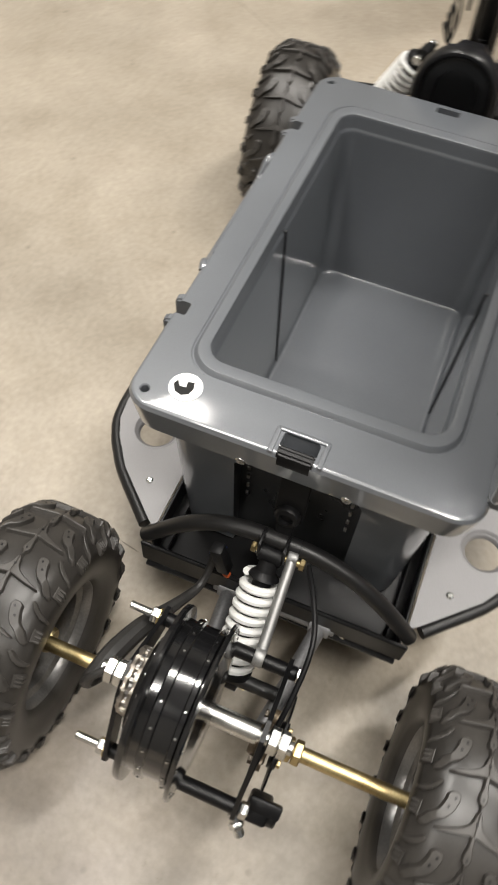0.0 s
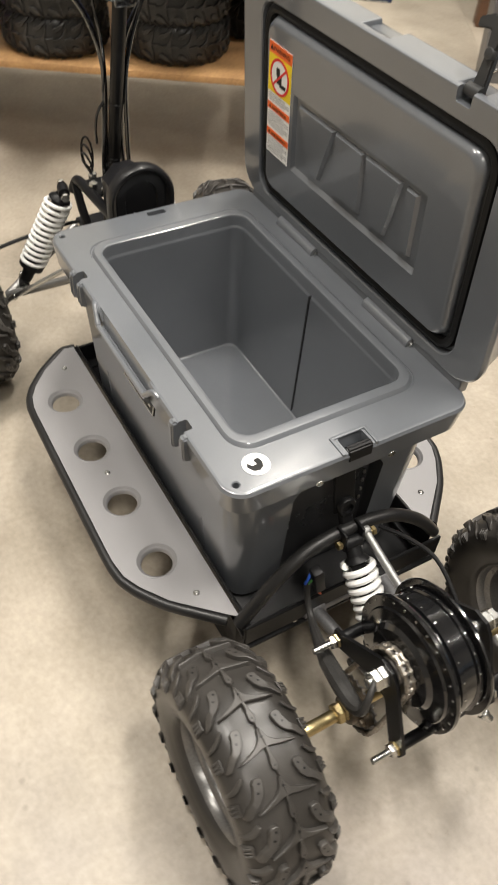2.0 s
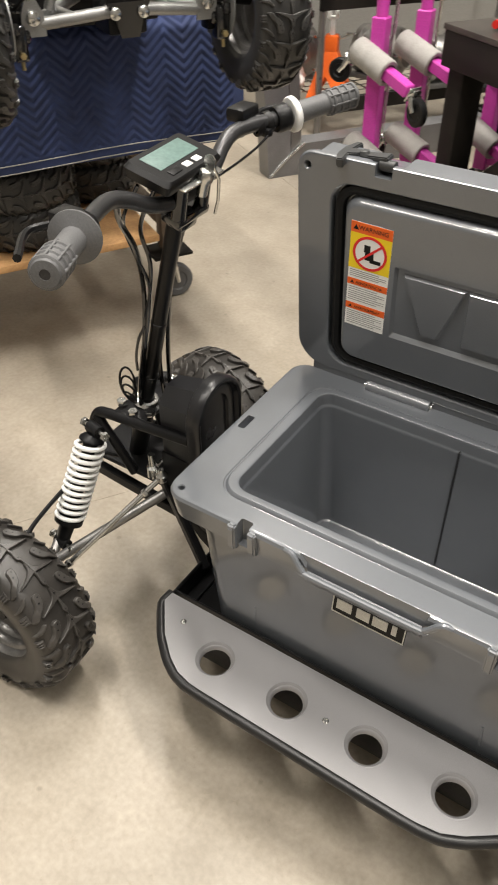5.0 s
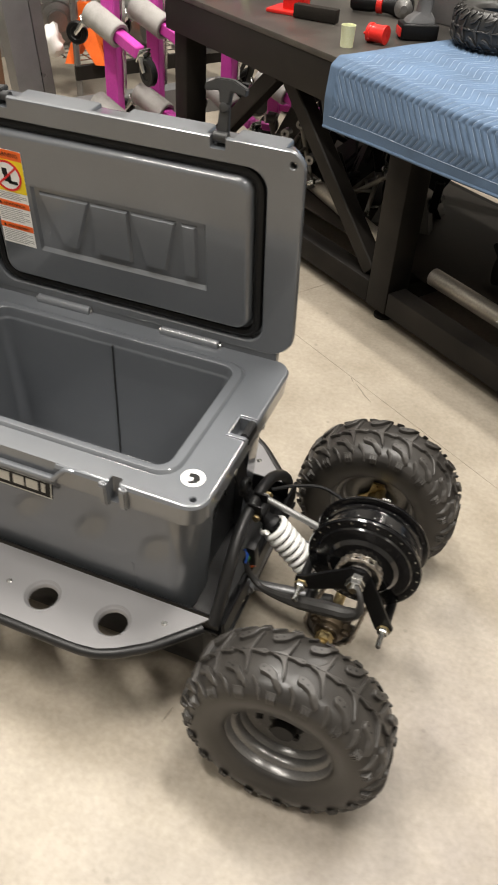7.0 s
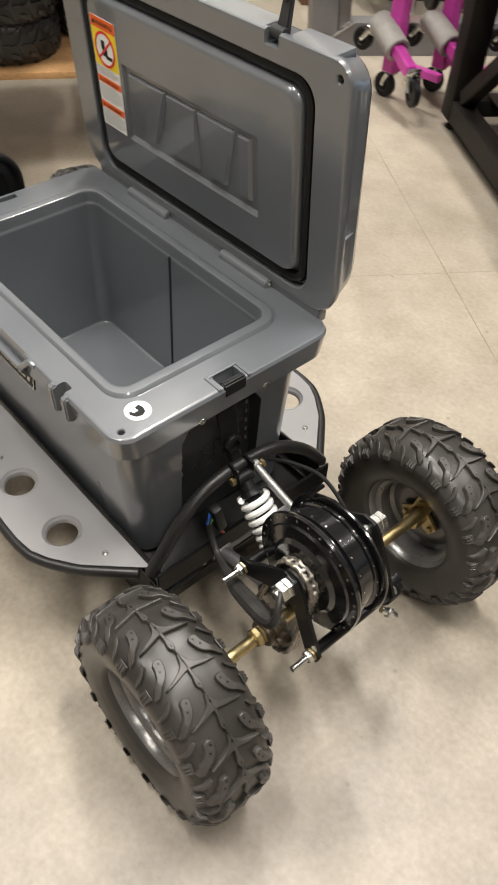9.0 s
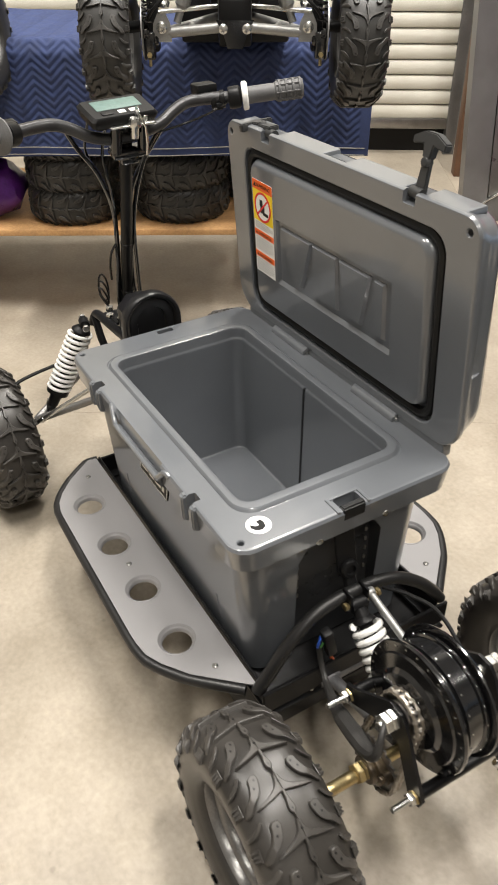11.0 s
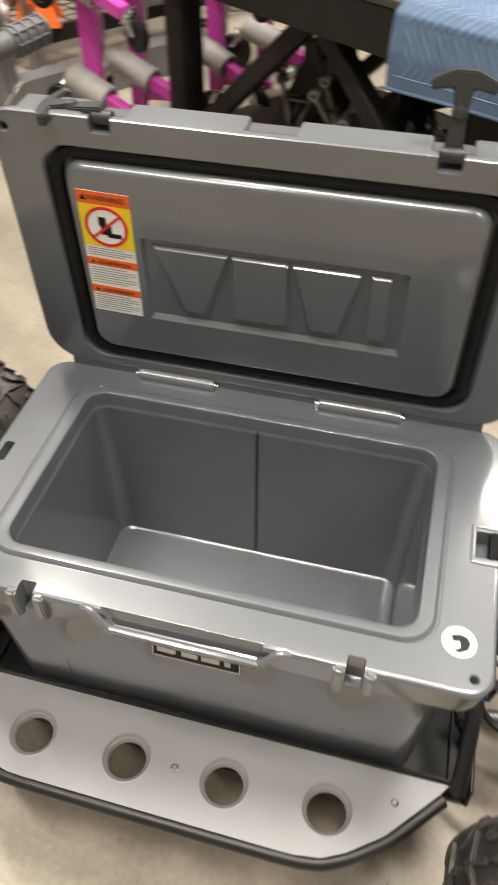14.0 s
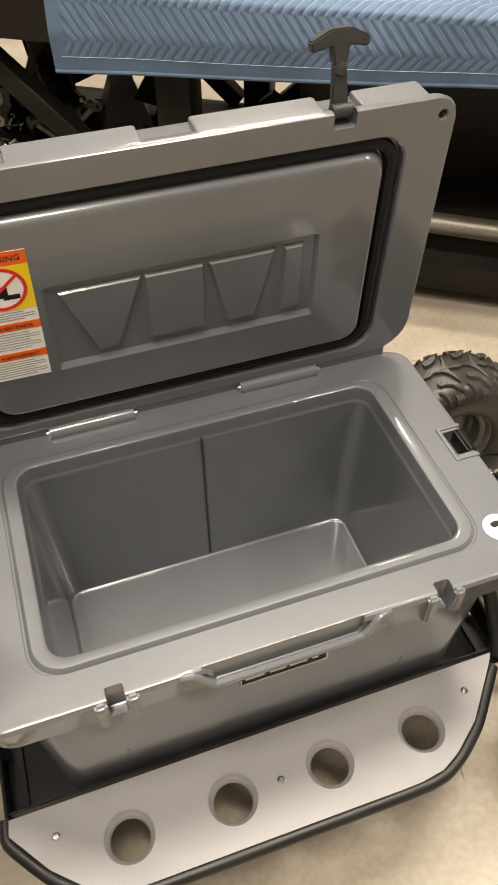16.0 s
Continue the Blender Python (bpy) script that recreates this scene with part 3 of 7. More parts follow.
    for wt, wb, cx in ((0.098, 0.030, -0.094), (0.072, 0.072, -0.008), (0.084, 0.040, 0.073), (0.027, 0.027, 0.1375)):
        zt, zb, ch = 0.727, 0.631, 0.0034
        bm = bmesh.new()
        base = [(cx - wb / 2, zb), (cx + wb / 2, zb), (cx + wt / 2, zt), (cx - wt / 2, zt)]
        top = [(cx - wb / 2 + ch, zb + ch), (cx + wb / 2 - ch, zb + ch), (cx + wt / 2 - ch * (1 + (wt - wb) * 4), zt - ch), (cx - wt / 2 + ch * (1 + (wt - wb) * 4), zt - ch)]
        loft(bm, [[(x, yb + 0.002, z) for x, z in base], [(x, yb, z) for x, z in base], [(x, y_in - 0.0066, z) for x, z in top]])
        P("embossed_block", bm, M_COOLER, "plain raised moulded block", lid, 20)
    # front edge of the open lid: raised middle, latch notches
    for x0, x1 in ((-0.162, -0.027), (0.028, 0.168)):
        bm = bmesh.new()
        box(bm, ((x0 + x1) / 2, 0.190, 0.8700), (x1 - x0, 0.040, 0.014), 0.004)
        P("lid_front_rib", bm, M_COOLER, "", lid)
    for s in (-1, 1):
        bm = bmesh.new()
        box(bm, (s * 0.250, 0.190, 0.8700), (0.082, 0.040, 0.014), 0.004)
        P("lid_corner_rib", bm, M_COOLER, "", lid)
        bm = bmesh.new()
        lathe(bm, (s * 0.306, y_in + 0.0100, 0.856), (0, -1, 0), [(0, 0.0018), (0.0018, 0.0016), (0.0030, 0.0008), (0.0032, 0)], 14)
        P("screw", bm, M_ZINC, "", lid)
    # T-shaped rubber latches
    for s, tip in ((1, radians(-14)), (-1, radians(-96))):
        m = Matrix.Translation((s * 0.188, 0.186, 0.872 if s > 0 else 0.880)) @ Matrix.Rotation(tip, 4, "Y" if s < 0 else "X") @ Matrix.Scale(0.86, 4) @ Matrix.Rotation(radians(90 if s < 0 else 0), 4, "Z")
        bm = bmesh.new()
        lathe(bm, (s * 0.188 - 0.011, 0.180, 0.872), (1, 0, 0), [(0, 0), (0.0075, 0), (0.0075, 0.022), (0, 0.022)], 14)
        up = m @ Matrix(((1, 0, 0, 0), (0, 0, -1, 0), (0, 1, 0, 0), (0, 0, 0, 1)))
        grip = bmesh.new()
        prism(grip, [(-0.0115, 0.0), (0.0115, 0.0), (0.0085, 0.052), (-0.0085, 0.052)], -0.0045, 0.0045, up)
        prism(grip, [(-0.0085, 0.050), (0.0085, 0.050), (0.0115, 0.0700), (0.0365, 0.0655), (0.0375, 0.0775), (0.0130, 0.0885), (-0.0130, 0.0885), (-0.0375, 0.0775), (-0.0365, 0.0655), (-0.0115, 0.0700)], -0.0075, 0.0075, up)
        bmesh.ops.bevel(grip, geom=list(grip.edges), offset=0.0016, segments=2, affect="EDGES")
        me = bpy.data.meshes.new("grip")
        grip.to_mesh(me)
        grip.free()
        bm.from_mesh(me)
        bpy.data.meshes.remove(me)
        lathe(bm, m @ Vector((0, -0.011, 0.045)), m.to_3x3() @ Vector((0, 1, 0)), [(0, 0), (0.006, 0.002), (0.0085, 0.007), (0.007, 0.013), (0, 0.016)], 14)
        P("rubber_latch", bm, M_LATCH, "dark rubber T-handle latch", lid)
    # heel of the lid, closing the gap over the back rim
    bm = bmesh.new()
    box(bm, (0, 0.1985, 0.4965), (0.590, 0.018, 0.024), 0.003)
    P("hinge_strip", bm, M_COOLER, "", c)
    # hinges
    for x0, x1 in ((-0.189, -0.076), (0.073, 0.187)):
        bm = bmesh.new()
        lathe(bm, (x0, 0.1872, 0.4965), (1, 0, 0), [(0, 0), (0.0095, 0), (0.0105, 0.001), (0.0105, x1 - x0 - 0.001), (0.0095, x1 - x0), (0, x1 - x0)], 18)
        box(bm, ((x0 + x1) / 2, 0.194, 0.500), (x1 - x0 - 0.004, 0.018, 0.016), 0.003)
        h = P("hinge", bm, M_COOLER)
        for x in (x0 - 0.004, x1):
            bm = bmesh.new()
            lathe(bm, (x, 0.1872, 0.4965), (1, 0, 0), [(0, 0), (0.005, 0), (0.005, 0.004), (0, 0.004)], 12)
            P("hinge_pin", bm, M_ZINC, "", h)
    # warning label, stuck on a little askew
    on_lid[0] = lean @ Matrix.Translation((-0.2265 - 0.002, 0, 0.790 + 0.003)) @ Matrix.Rotation(radians(1.5), 4, "Y") @ Matrix.Translation((0.2265, 0, -0.790))
    yl = y_in - 0.0065
    bm = bmesh.new()

    def flat(bm, x0, x1, z0, z1, y, t=0.0006):
        box(bm, ((x0 + x1) / 2, y - t / 2, (z0 + z1) / 2), (x1 - x0, t, z1 - z0))

    flat(bm, -0.2265, -0.1605, 0.613, 0.790, yl)
    lab = P("warning_label", bm, M_PAPER, "white warning label with orange and yellow panels", lid)
    y2 = yl - 0.0006
    for mat, rows in ((M_LABEL_ORANGE, ((0.773, 0.790), (0.686, 0.697), (0.643, 0.654))), (M_LABEL_YELLOW, ((0.715, 0.773),))):
        for z0, z1 in rows:
            bm = bmesh.new()
            flat(bm, -0.2265, -0.1605, z0, z1, y2, 0.0004)
            P("label_panel", bm, mat, "", lab)
    bm = bmesh.new()
    lathe(bm, (-0.1935, y2 - 0.0004, 0.744), (0, -1, 0), [(0, 0), (0.0265, 0), (0.0265, 0.0003), (0, 0.0003)], 36)
    P("pictogram_disc", bm, M_PAPER, "", lab)
    bm = bmesh.new()
    lathe(bm, (-0.1935, y2 - 0.0005, 0.744), (0, -1, 0), [(0.0235, 0), (0.0275, 0), (0.0275, 0.0005), (0.0235, 0.0005)], 36, True)
    box(bm, (0, 0, 0), (0.0485, 0.0005, 0.0035), 0, Matrix.Translation((-0.1935, y2 - 0.0009, 0.744)) @ Matrix.Rotation(radians(-42), 4, "Y"))
    P("prohibition_ring", bm, M_LABEL_RED, "", lab)
    bm = bmesh.new()
    for x, z, w, h in ((-0.198, 0.751, 0.010, 0.012), (-0.194, 0.740, 0.014, 0.014), (-0.184, 0.733, 0.018, 0.006)):
        box(bm, (x, y2 - 0.0008, z), (w, 0.0003, h))
    P("pictogram_shape", bm, M_INK, "", lab)
    for z0, z1, n in ((0.700, 0.713, 4), (0.658, 0.684, 7), (0.616, 0.641, 7)):
        for k in range(n):
            z = z1 - (k + 0.5) * (z1 - z0) / n
            bm = bmesh.new()
            flat(bm, -0.2235, -0.1635 - 0.012 * ((k * 7 + n) % 3 == 1), z - 0.0006, z + 0.0006, y2, 0.0003)
            P("print_bar", bm, M_INKGREY, "", lab)
    for text, z, size in (("WARNING", 0.7785, 0.0098), ("ADVERTENCIA", 0.6890, 0.0066), ("AVERTISSEMENT", 0.6460, 0.0060)):
        cu = bpy.data.curves.new("label_text", "FONT")
        cu.body, cu.size, cu.align_x, cu.extrude = text, size, "CENTER", 0.0001
        ob = new("label_text", cu)
        me = bpy.data.meshes.new_from_object(ob.evaluated_get(bpy.context.evaluated_depsgraph_get()))
        bpy.data.objects.remove(ob)
        me.materials.append(M_INK)
        tx = new("label_text", me)
        tx.parent = lab
        tx.matrix_basis = lift @ on_lid[0] @ Matrix.Translation((-0.1935 + 0.003, y2 - 0.0007, z)) @ Matrix.Rotation(radians(90), 4, "X")
    for z, s in ((0.7815, 0.009), (0.6915, 0.006), (0.6485, 0.006)):
        w = 0.5 * s
        bm = bmesh.new()
        vs = prism(bm, [(-w, -w * 0.8), (w, -w * 0.8), (0, w * 0.9)], 0, 0.0003)
        bmesh.ops.transform(bm, matrix=Matrix.Translation((-0.2185, y2 - 0.0004, z)) @ Matrix.Rotation(radians(90), 4, "X"), verts=vs)
        P("alert_triangle", bm, M_INK, "", lab)
    return c


cooler()

# ---------------------------------------------------------------- wheels
TR, TW = 0.1675, 0.122        # tyre radius and width


def tyre_radius(v):
    """Carcass radius across the tread, v from -1 to 1."""
    return TR - 0.0068 - 0.004 * v * v - 0.024 * max(0, abs(v) - 0.62) ** 1.5 * 3


def tyre_mesh(lugs=18):
    """A tyre round the y axis with a chain of barbed arrows, long side lugs and ribbed shoulder blocks."""
    bm = bmesh.new()
    hw = TW / 2
    prof = [(0.084, -hw * 0.62), (0.088, -hw * 0.80), (0.094, -hw * 0.90), (0.098, -hw * 0.91), (0.101, -hw * 0.945), (0.122, -hw), (0.140, -hw * 0.985)]
    prof += [(tyre_radius(v), hw * v) for v in (-0.95, -0.86, -0.72, -0.5, -0.25, 0, 0.25, 0.5, 0.72, 0.86, 0.95)]
    prof += [(0.140, hw * 0.985), (0.122, hw), (0.101, hw * 0.945), (0.098, hw * 0.91), (0.094, hw * 0.90), (0.088, hw * 0.80), (0.084, hw * 0.62), (0.092, hw * 0.4), (0.092, -hw * 0.4)]
    lathe(bm, (0, 0, 0), (0, 1, 0), prof, 72, True)
    step = 2 * math.pi / lugs
    pitch = TR * step

    def lug(poly, k, h, s=1, inset=0.0009, mi=1, soft=True):
        """A raised shape; poly holds (fraction across, fraction of the pitch)."""
        pts = [Vector((v * s * hw, p * pitch)) for v, p in poly]
        if soft:
            pts = [q for i in range(len(pts)) for q in (pts[i - 1].lerp(pts[i], 0.8), pts[i].lerp(pts[(i + 1) % len(pts)], 0.2))]
        n = len(pts)
        turn = 1 if sum(pts[i - 1].x * pts[i].y - pts[i].x * pts[i - 1].y for i in range(n)) > 0 else -1
        rows = []
        for off, up in ((-0.0006, -0.004), (0.0, h - 0.0009), (inset, h)):
            row = []
            for i in range(n):
                e = (pts[(i + 1) % n] - pts[i - 1]).normalized()
                q = pts[i] + Vector((-e.y, e.x)) * turn * off
                r = tyre_radius(max(-1.0, min(1.0, q.x / hw))) + up
                th = radians(59.1) + k * step - q.y / pitch * step
                row.append(bm.verts.new((r * math.cos(th), q.x, r * math.sin(th))))
            rows.append(row)
        for i in range(n // 2 - 1):
            bm.faces.new((rows[2][i], rows[2][i + 1], rows[2][n - 2 - i], rows[2][n - 1 - i])).material_index = mi
        for lo, hi in ((rows[0], rows[1]), (rows[1], rows[2])):
            for i in range(n):
                bm.faces.new((lo[i], lo[(i + 1) % n], hi[(i + 1) % n], hi[i])).material_index = mi

    # small dark disc, slightly raised, in place of the shade in a sunken dimple
    def spot(v, p, rv, rp, k, h):
        lug([(v + rv * math.cos(a), p + rp * math.sin(a)) for a in (0.3, 1.35, 2.4, 3.44, 4.49, 5.54)], k, h, 1, 0.0003, 2, False)

    for k in range(lugs):
        # arrow in the middle: barbed head, tail with a round end, thin link to the next
        head = [(-0.008, -0.20), (0.045, -0.14), (0.065, -0.03), (0.105, 0.06), (0.20, 0.15), (0.33, 0.215), (0.47, 0.27), (0.63, 0.335)]
        barb = [(0.60, 0.35), (0.47, 0.335), (0.32, 0.305), (0.18, 0.27), (0.09, 0.245), (0.05, 0.24), (0.02, 0.24), (-0.008, 0.24)]
        lug(head + barb, k, 0.0062)
        lug(head + barb, k, 0.0063, -1)
        tail = [(0.034, 0.20), (0.034, 0.40), (0.060, 0.50), (0.072, 0.60), (0.055, 0.67), (0.016, 0.70), (0.013, 0.82)]
        lug(tail + [(-v, p) for v, p in reversed(tail)], k, 0.0065)
        spot(0, 0.02, 0.030, 0.035, k, 0.0066)
        spot(0, 0.61, 0.026, 0.030, k, 0.0066)
        for s in (1, -1):
            # long side lug
            lug([(0.49, -0.345), (0.56, -0.28), (0.56, -0.20), (0.63, 0.00), (0.67, 0.05), (0.78, 0.14), (0.80, 0.20), (0.88, 0.32), (0.85, 0.385), (0.76, 0.36), (0.70, 0.28), (0.62, 0.19), (0.50, 0.12), (0.40, -0.02), (0.34, -0.24), (0.37, -0.33)], k, 0.0070, s)
            spot(0.435 * s, -0.23, 0.030, 0.032, k, 0.0072)
            spot(0.51 * s, -0.07, 0.030, 0.032, k, 0.0072)
            # crescent
            lug([(0.72, -0.47), (0.82, -0.35), (0.92, -0.29), (1.0, -0.25), (0.99, -0.19), (0.88, -0.20), (0.76, -0.29), (0.66, -0.44)], k, 0.0066, s)
            # ribbed shoulder block
            lug([(0.88, 0.00), (1.015, 0.00), (1.03, 0.28), (0.89, 0.28)], k, 0.0052, s, soft=False)
            for p in (0.02, 0.115, 0.21):
                lug([(0.93, p), (1.045, p), (1.045, p + 0.05), (0.93, p + 0.05)], k, 0.0066, s, 0.0005, soft=False)
    return bm


TYRE = None


def wheel(parent, m, name="wheel", hub_side=1, rear=True):
    """tyre, rim and hub under one empty; m is its pose inside the parent."""
    global TYRE
    w = new(name)
    w.parent, w.matrix_basis, w.empty_display_size = parent, m, 0.05
    if TYRE is None:
        TYRE = part("tyre", tyre_mesh(), M_RUBBER, w, sharp=40, mats=(M_TREAD, M_PLASTIC))
    else:
        t = new("tyre", TYRE.data)
        t.parent = w
    s = hub_side          # the side on which the dish opens
    bm = bmesh.new()
    prof = [(0.093, -0.050), (0.091, -0.046), (0.086, -0.045), (0.083, -0.040), (0.082, -0.032), (0.077, -0.030), (0.074, -0.026), (0.0735, -0.016), (0.070, -0.012), (0.068, -0.004), (0.050, 0.000), (0.040, -0.003), (0.0, -0.003)]
    prof2 = [(0.0, 0.0), (0.038, 0.0), (0.046, 0.004), (0.056, 0.003), (0.066, 0.000), (0.0715, 0.006), (0.073, 0.028), (0.0765, 0.031), (0.081, 0.033), (0.083, 0.041), (0.086, 0.045), (0.091, 0.046), (0.093, 0.050)]
    lathe(bm, (0, 0, 0), (0, s, 0), prof + prof2, 44)
    part("rim", bm, M_STEELRIM, w)
    bm = bmesh.new()
    lathe(bm, (0, 0, 0), (0, s, 0), [(0, -0.024), (0.018, -0.024), (0.020, -0.020), (0.021, -0.008), (0.030, -0.003), (0, -0.003)], 24)
    for k in range(4):
        a = radians(45 + 90 * k)
        hexnut(bm, (0.0 + 0.027 * math.cos(a), -s * 0.006, 0.027 * math.sin(a)), (0, -s, 0), 0.006, 0.008)
    part("hub_nuts", bm, M_BLACK, w)
    if rear:
        bm = bmesh.new()
        tri = []
        for k in range(3):
            a = radians(90 + 120 * k)
            tri += [(0.040 * math.cos(a - 0.30), 0.040 * math.sin(a - 0.30)), (0.040 * math.cos(a + 0.30), 0.040 * math.sin(a + 0.30)), (0.020 * math.cos(a + 1.047), 0.020 * math.sin(a + 1.047))]
        prism(bm, tri, 0, 0.006, Matrix.Translation((0, s * 0.0045, 0)) @ Matrix.Rotation(radians(-90 * s), 4, "X"))
        lathe(bm, (0, s * 0.002, 0), (0, s, 0), [(0.017, 0), (0.017, 0.03), (0.015, 0.034), (0, 0.034)], 24)
        for k in range(3):
            a = radians(90 + 120 * k)
            hexnut(bm, (0.031 * math.cos(a), s * 0.010, 0.031 * math.sin(a)), (0, s, 0), 0.006, 0.006)
        part("hub_flange", bm, M_GOLD, w, "yellow zinc plated hub flange")
    bm = bmesh.new()
    rod(bm, (0.058 * math.cos(2.2), -s * 0.040, 0.058 * math.sin(2.2)), (0.074 * math.cos(2.2), -s * 0.014, 0.074 * math.sin(2.2)), 0.0055, 12)
    part("valve_stem", bm, M_PLASTIC, w)
    return w


M_STEELRIM = material("dark_steel_rim", (0.20, 0.195, 0.19), 0.30, 0.6, 0.12, 10, 300, 0.04)

M_ARM = material("raw_grey_steel", (0.30, 0.295, 0.285), 0.40, 0.85, 0.15, 20, 500, 0.05)

# ---------------------------------------------------------------- the cargo quad
VI = VM.inverted()
quad = root("cargo_quad", VM, "black electric cargo quad with white shocks and cup-holder side shelves", "quad bike")


def shelf_outline():
    pts = [(-0.354, -0.171), (-0.356, -0.190), (-0.314, -0.243), (-0.278, -0.274), (-0.252, -0.289), (-0.222, -0.296), (0.150, -0.299), (0.187, -0.294), (0.216, -0.280), (0.258, -0.250), (0.320, -0.183), (0.330, -0.170)]
    return pts


def curve_plate(poly, holes, z, t, flip):
    cu = bpy.data.curves.new("plate", "CURVE")
    cu.dimensions, cu.fill_mode, cu.extrude = "2D", "BOTH", t / 2
    for loop in [poly] + [[(hx + r * math.cos(2 * math.pi * k / 36), hy + r * math.sin(2 * math.pi * k / 36)) for k in range(36)] for hx, hy, r in holes]:
        sp = cu.splines.new("POLY")
        sp.points.add(len(loop) - 1)
        for p, (x, y) in zip(sp.points, loop):
            p.co = (x, flip(y), 0, 1)
        sp.use_cyclic_u = True
    ob = new("plate", cu)
    me = bpy.data.meshes.new_from_object(ob.evaluated_get(bpy.context.evaluated_depsgraph_get()))
    bpy.data.objects.remove(ob)
    bm = bmesh.new()
    bm.from_mesh(me)
    bmesh.ops.remove_doubles(bm, verts=bm.verts, dist=0.00002)
    bmesh.ops.translate(bm, vec=(0, 0, z), verts=bm.verts)
    bpy.data.meshes.remove(me)
    return bm


SHELF_Z = 0.213
CUPS = [(-0.216, -0.2385), (-0.0825, -0.239), (0.0505, -0.2385), (0.184, -0.237)]
for side in (1, -1):
    flip = (lambda y: y) if side > 0 else (lambda y: 0.014 - y)
    bm = curve_plate(shelf_outline(), [(x, y, 0.0315) for x, y in CUPS], SHELF_Z - 0.0012, 0.0025, flip)
    plate = part("side_shelf", bm, M_SHELF, quad, "grey powder coated side shelf with four cup holes", sharp=30)
    for x, y in CUPS:
        bm = bmesh.new()
        lathe(bm, (x, flip(y), SHELF_Z), (0, 0, 1), [(0.0335, -0.001), (0.0335, 0.0006), (0.0318, 0.0008), (0.0295, -0.001), (0.0268, -0.0065), (0.0256, -0.012), (0.0246, -0.012), (0.0256, -0.006), (0.0285, -0.003), (0.0320, -0.002)], 40, True)
        part("cup_ring", bm, M_SHELF, plate)
    for x, y in ((-0.301, -0.209), (-0.017, -0.2365), (0.265, -0.2085)):
        bm = bmesh.new()
        lathe(bm, (x, flip(y), SHELF_Z), (0, 0, 1), [(0.0052, 0), (0.005, 0.0015), (0.0032, 0.0028), (0.0028, 0.0028), (0.0022, 0.0016), (0, 0.0016)], 16)
        part("screw", bm, M_ZINC, plate)
    bm = bmesh.new()
    o = shelf_outline()
    path = [(-0.354, -0.168)] + o[1:-1]
    fine = []
    for (x0, y0), (x1, y1) in zip(path, path[1:]):
        for k in range(4):
            fine.append((x0 + (x1 - x0) * k / 4, y0 + (y1 - y0) * k / 4))
    fine.append(path[-1])
    fine = [fine[0]] + [tuple((a + 2 * b + c) / 4 for a, b, c in zip(fine[i - 1], fine[i], fine[i + 1])) for i in range(1, len(fine) - 1)] + [fine[-1]]
    tube(bm, [(x * 1.012, flip(y - 0.004 if y < -0.175 else y), SHELF_Z - 0.0080) for x, y in fine], 0.0090, 14)
    part("edge_tube", bm, M_TUBE, quad, "dark tube round the shelf edge")
    # inner angle of the shelf
    bm = bmesh.new()
    beam(bm, (-0.352, flip(-0.165), SHELF_Z - 0.018), (0.345, flip(-0.165), SHELF_Z - 0.018), 0.004, 0.044, 0.001)
    beam(bm, (-0.355, flip(-0.160), SHELF_Z - 0.038), (0.345, flip(-0.160), SHELF_Z - 0.038), 0.022, 0.006, 0.001)
    part("tray_rail", bm, M_BLACK, quad)

bm = bmesh.new()
box(bm, (-0.004, 0.007, 0.160), (0.700, 0.335, 0.006), 0.001)
part("tray_floor", bm, M_BLACK, quad)
# box assumed under the tray, so that the cup holes look dark
bm = bmesh.new()
box(bm, (-0.004, 0.007, 0.105), (0.640, 0.345, 0.102), 0.004)
part("under_tray_box", bm, M_BLACK, quad, "black box under the tray")
for x, z in ((-0.356, 0.186), (0.356, 0.198)):
    bm = bmesh.new()
    beam(bm, (x, -0.176, z), (x, 0.190, z), 0.006, 0.046, 0.002)
    beam(bm, (x * 0.975, -0.170, 0.166), (x * 0.975, 0.184, 0.166), 0.030, 0.006, 0.001)
    part("tray_end", bm, M_BLACK, quad)

# rear hoop
bm = bmesh.new()
hoop = [(0.340, -0.176, 0.212), (0.341, -0.152, 0.246), (0.340, -0.114, 0.292), (0.337, -0.074, 0.319), (0.335, -0.035, 0.328), (0.335, 0.0, 0.330), (0.335, 0.045, 0.327), (0.337, 0.090, 0.313), (0.340, 0.135, 0.280), (0.341, 0.168, 0.243), (0.340, 0.188, 0.214)]
tube(bm, smooth_path(hoop, 5), 0.0104, 16)
part("rear_hoop", bm, M_TUBE, quad, "bent black tube hoop")
bm = bmesh.new()
beam(bm, (0.296, 0.003, 0.445), (0.316, 0.003, 0.352), 0.036, 0.005, 0.0015)
lathe(bm, (0.311, 0.003, 0.362), (1, 0, 0.25), [(0, 0), (0.0145, 0), (0.0155, 0.002), (0.0155, 0.011), (0.0135, 0.014), (0.0085, 0.015), (0.0080, 0.010), (0, 0.010)], 22)
beam(bm, (0.317, 0.003, 0.356), (0.334, 0.003, 0.318), 0.022, 0.010, 0.003)
for y in (-0.022, 0.028):
    lathe(bm, (0.335, y, 0.3285), (0, 1, 0), [(0.0098, 0), (0.0109, 0.0004), (0.0109, 0.0020), (0.0098, 0.0024)], 18)
part("cooler_strap", bm, M_PLASTIC, quad, "black strap bracket bolted over the hoop")
for y in (-0.062, 0.068):
    bm = bmesh.new()
    for k in range(6):
        box(bm, (0.2745, y, 0.400 - k * 0.020), (0.003, 0.004, 0.008), 0.0008)
    part("rivet_row", bm, M_STEEL, quad)

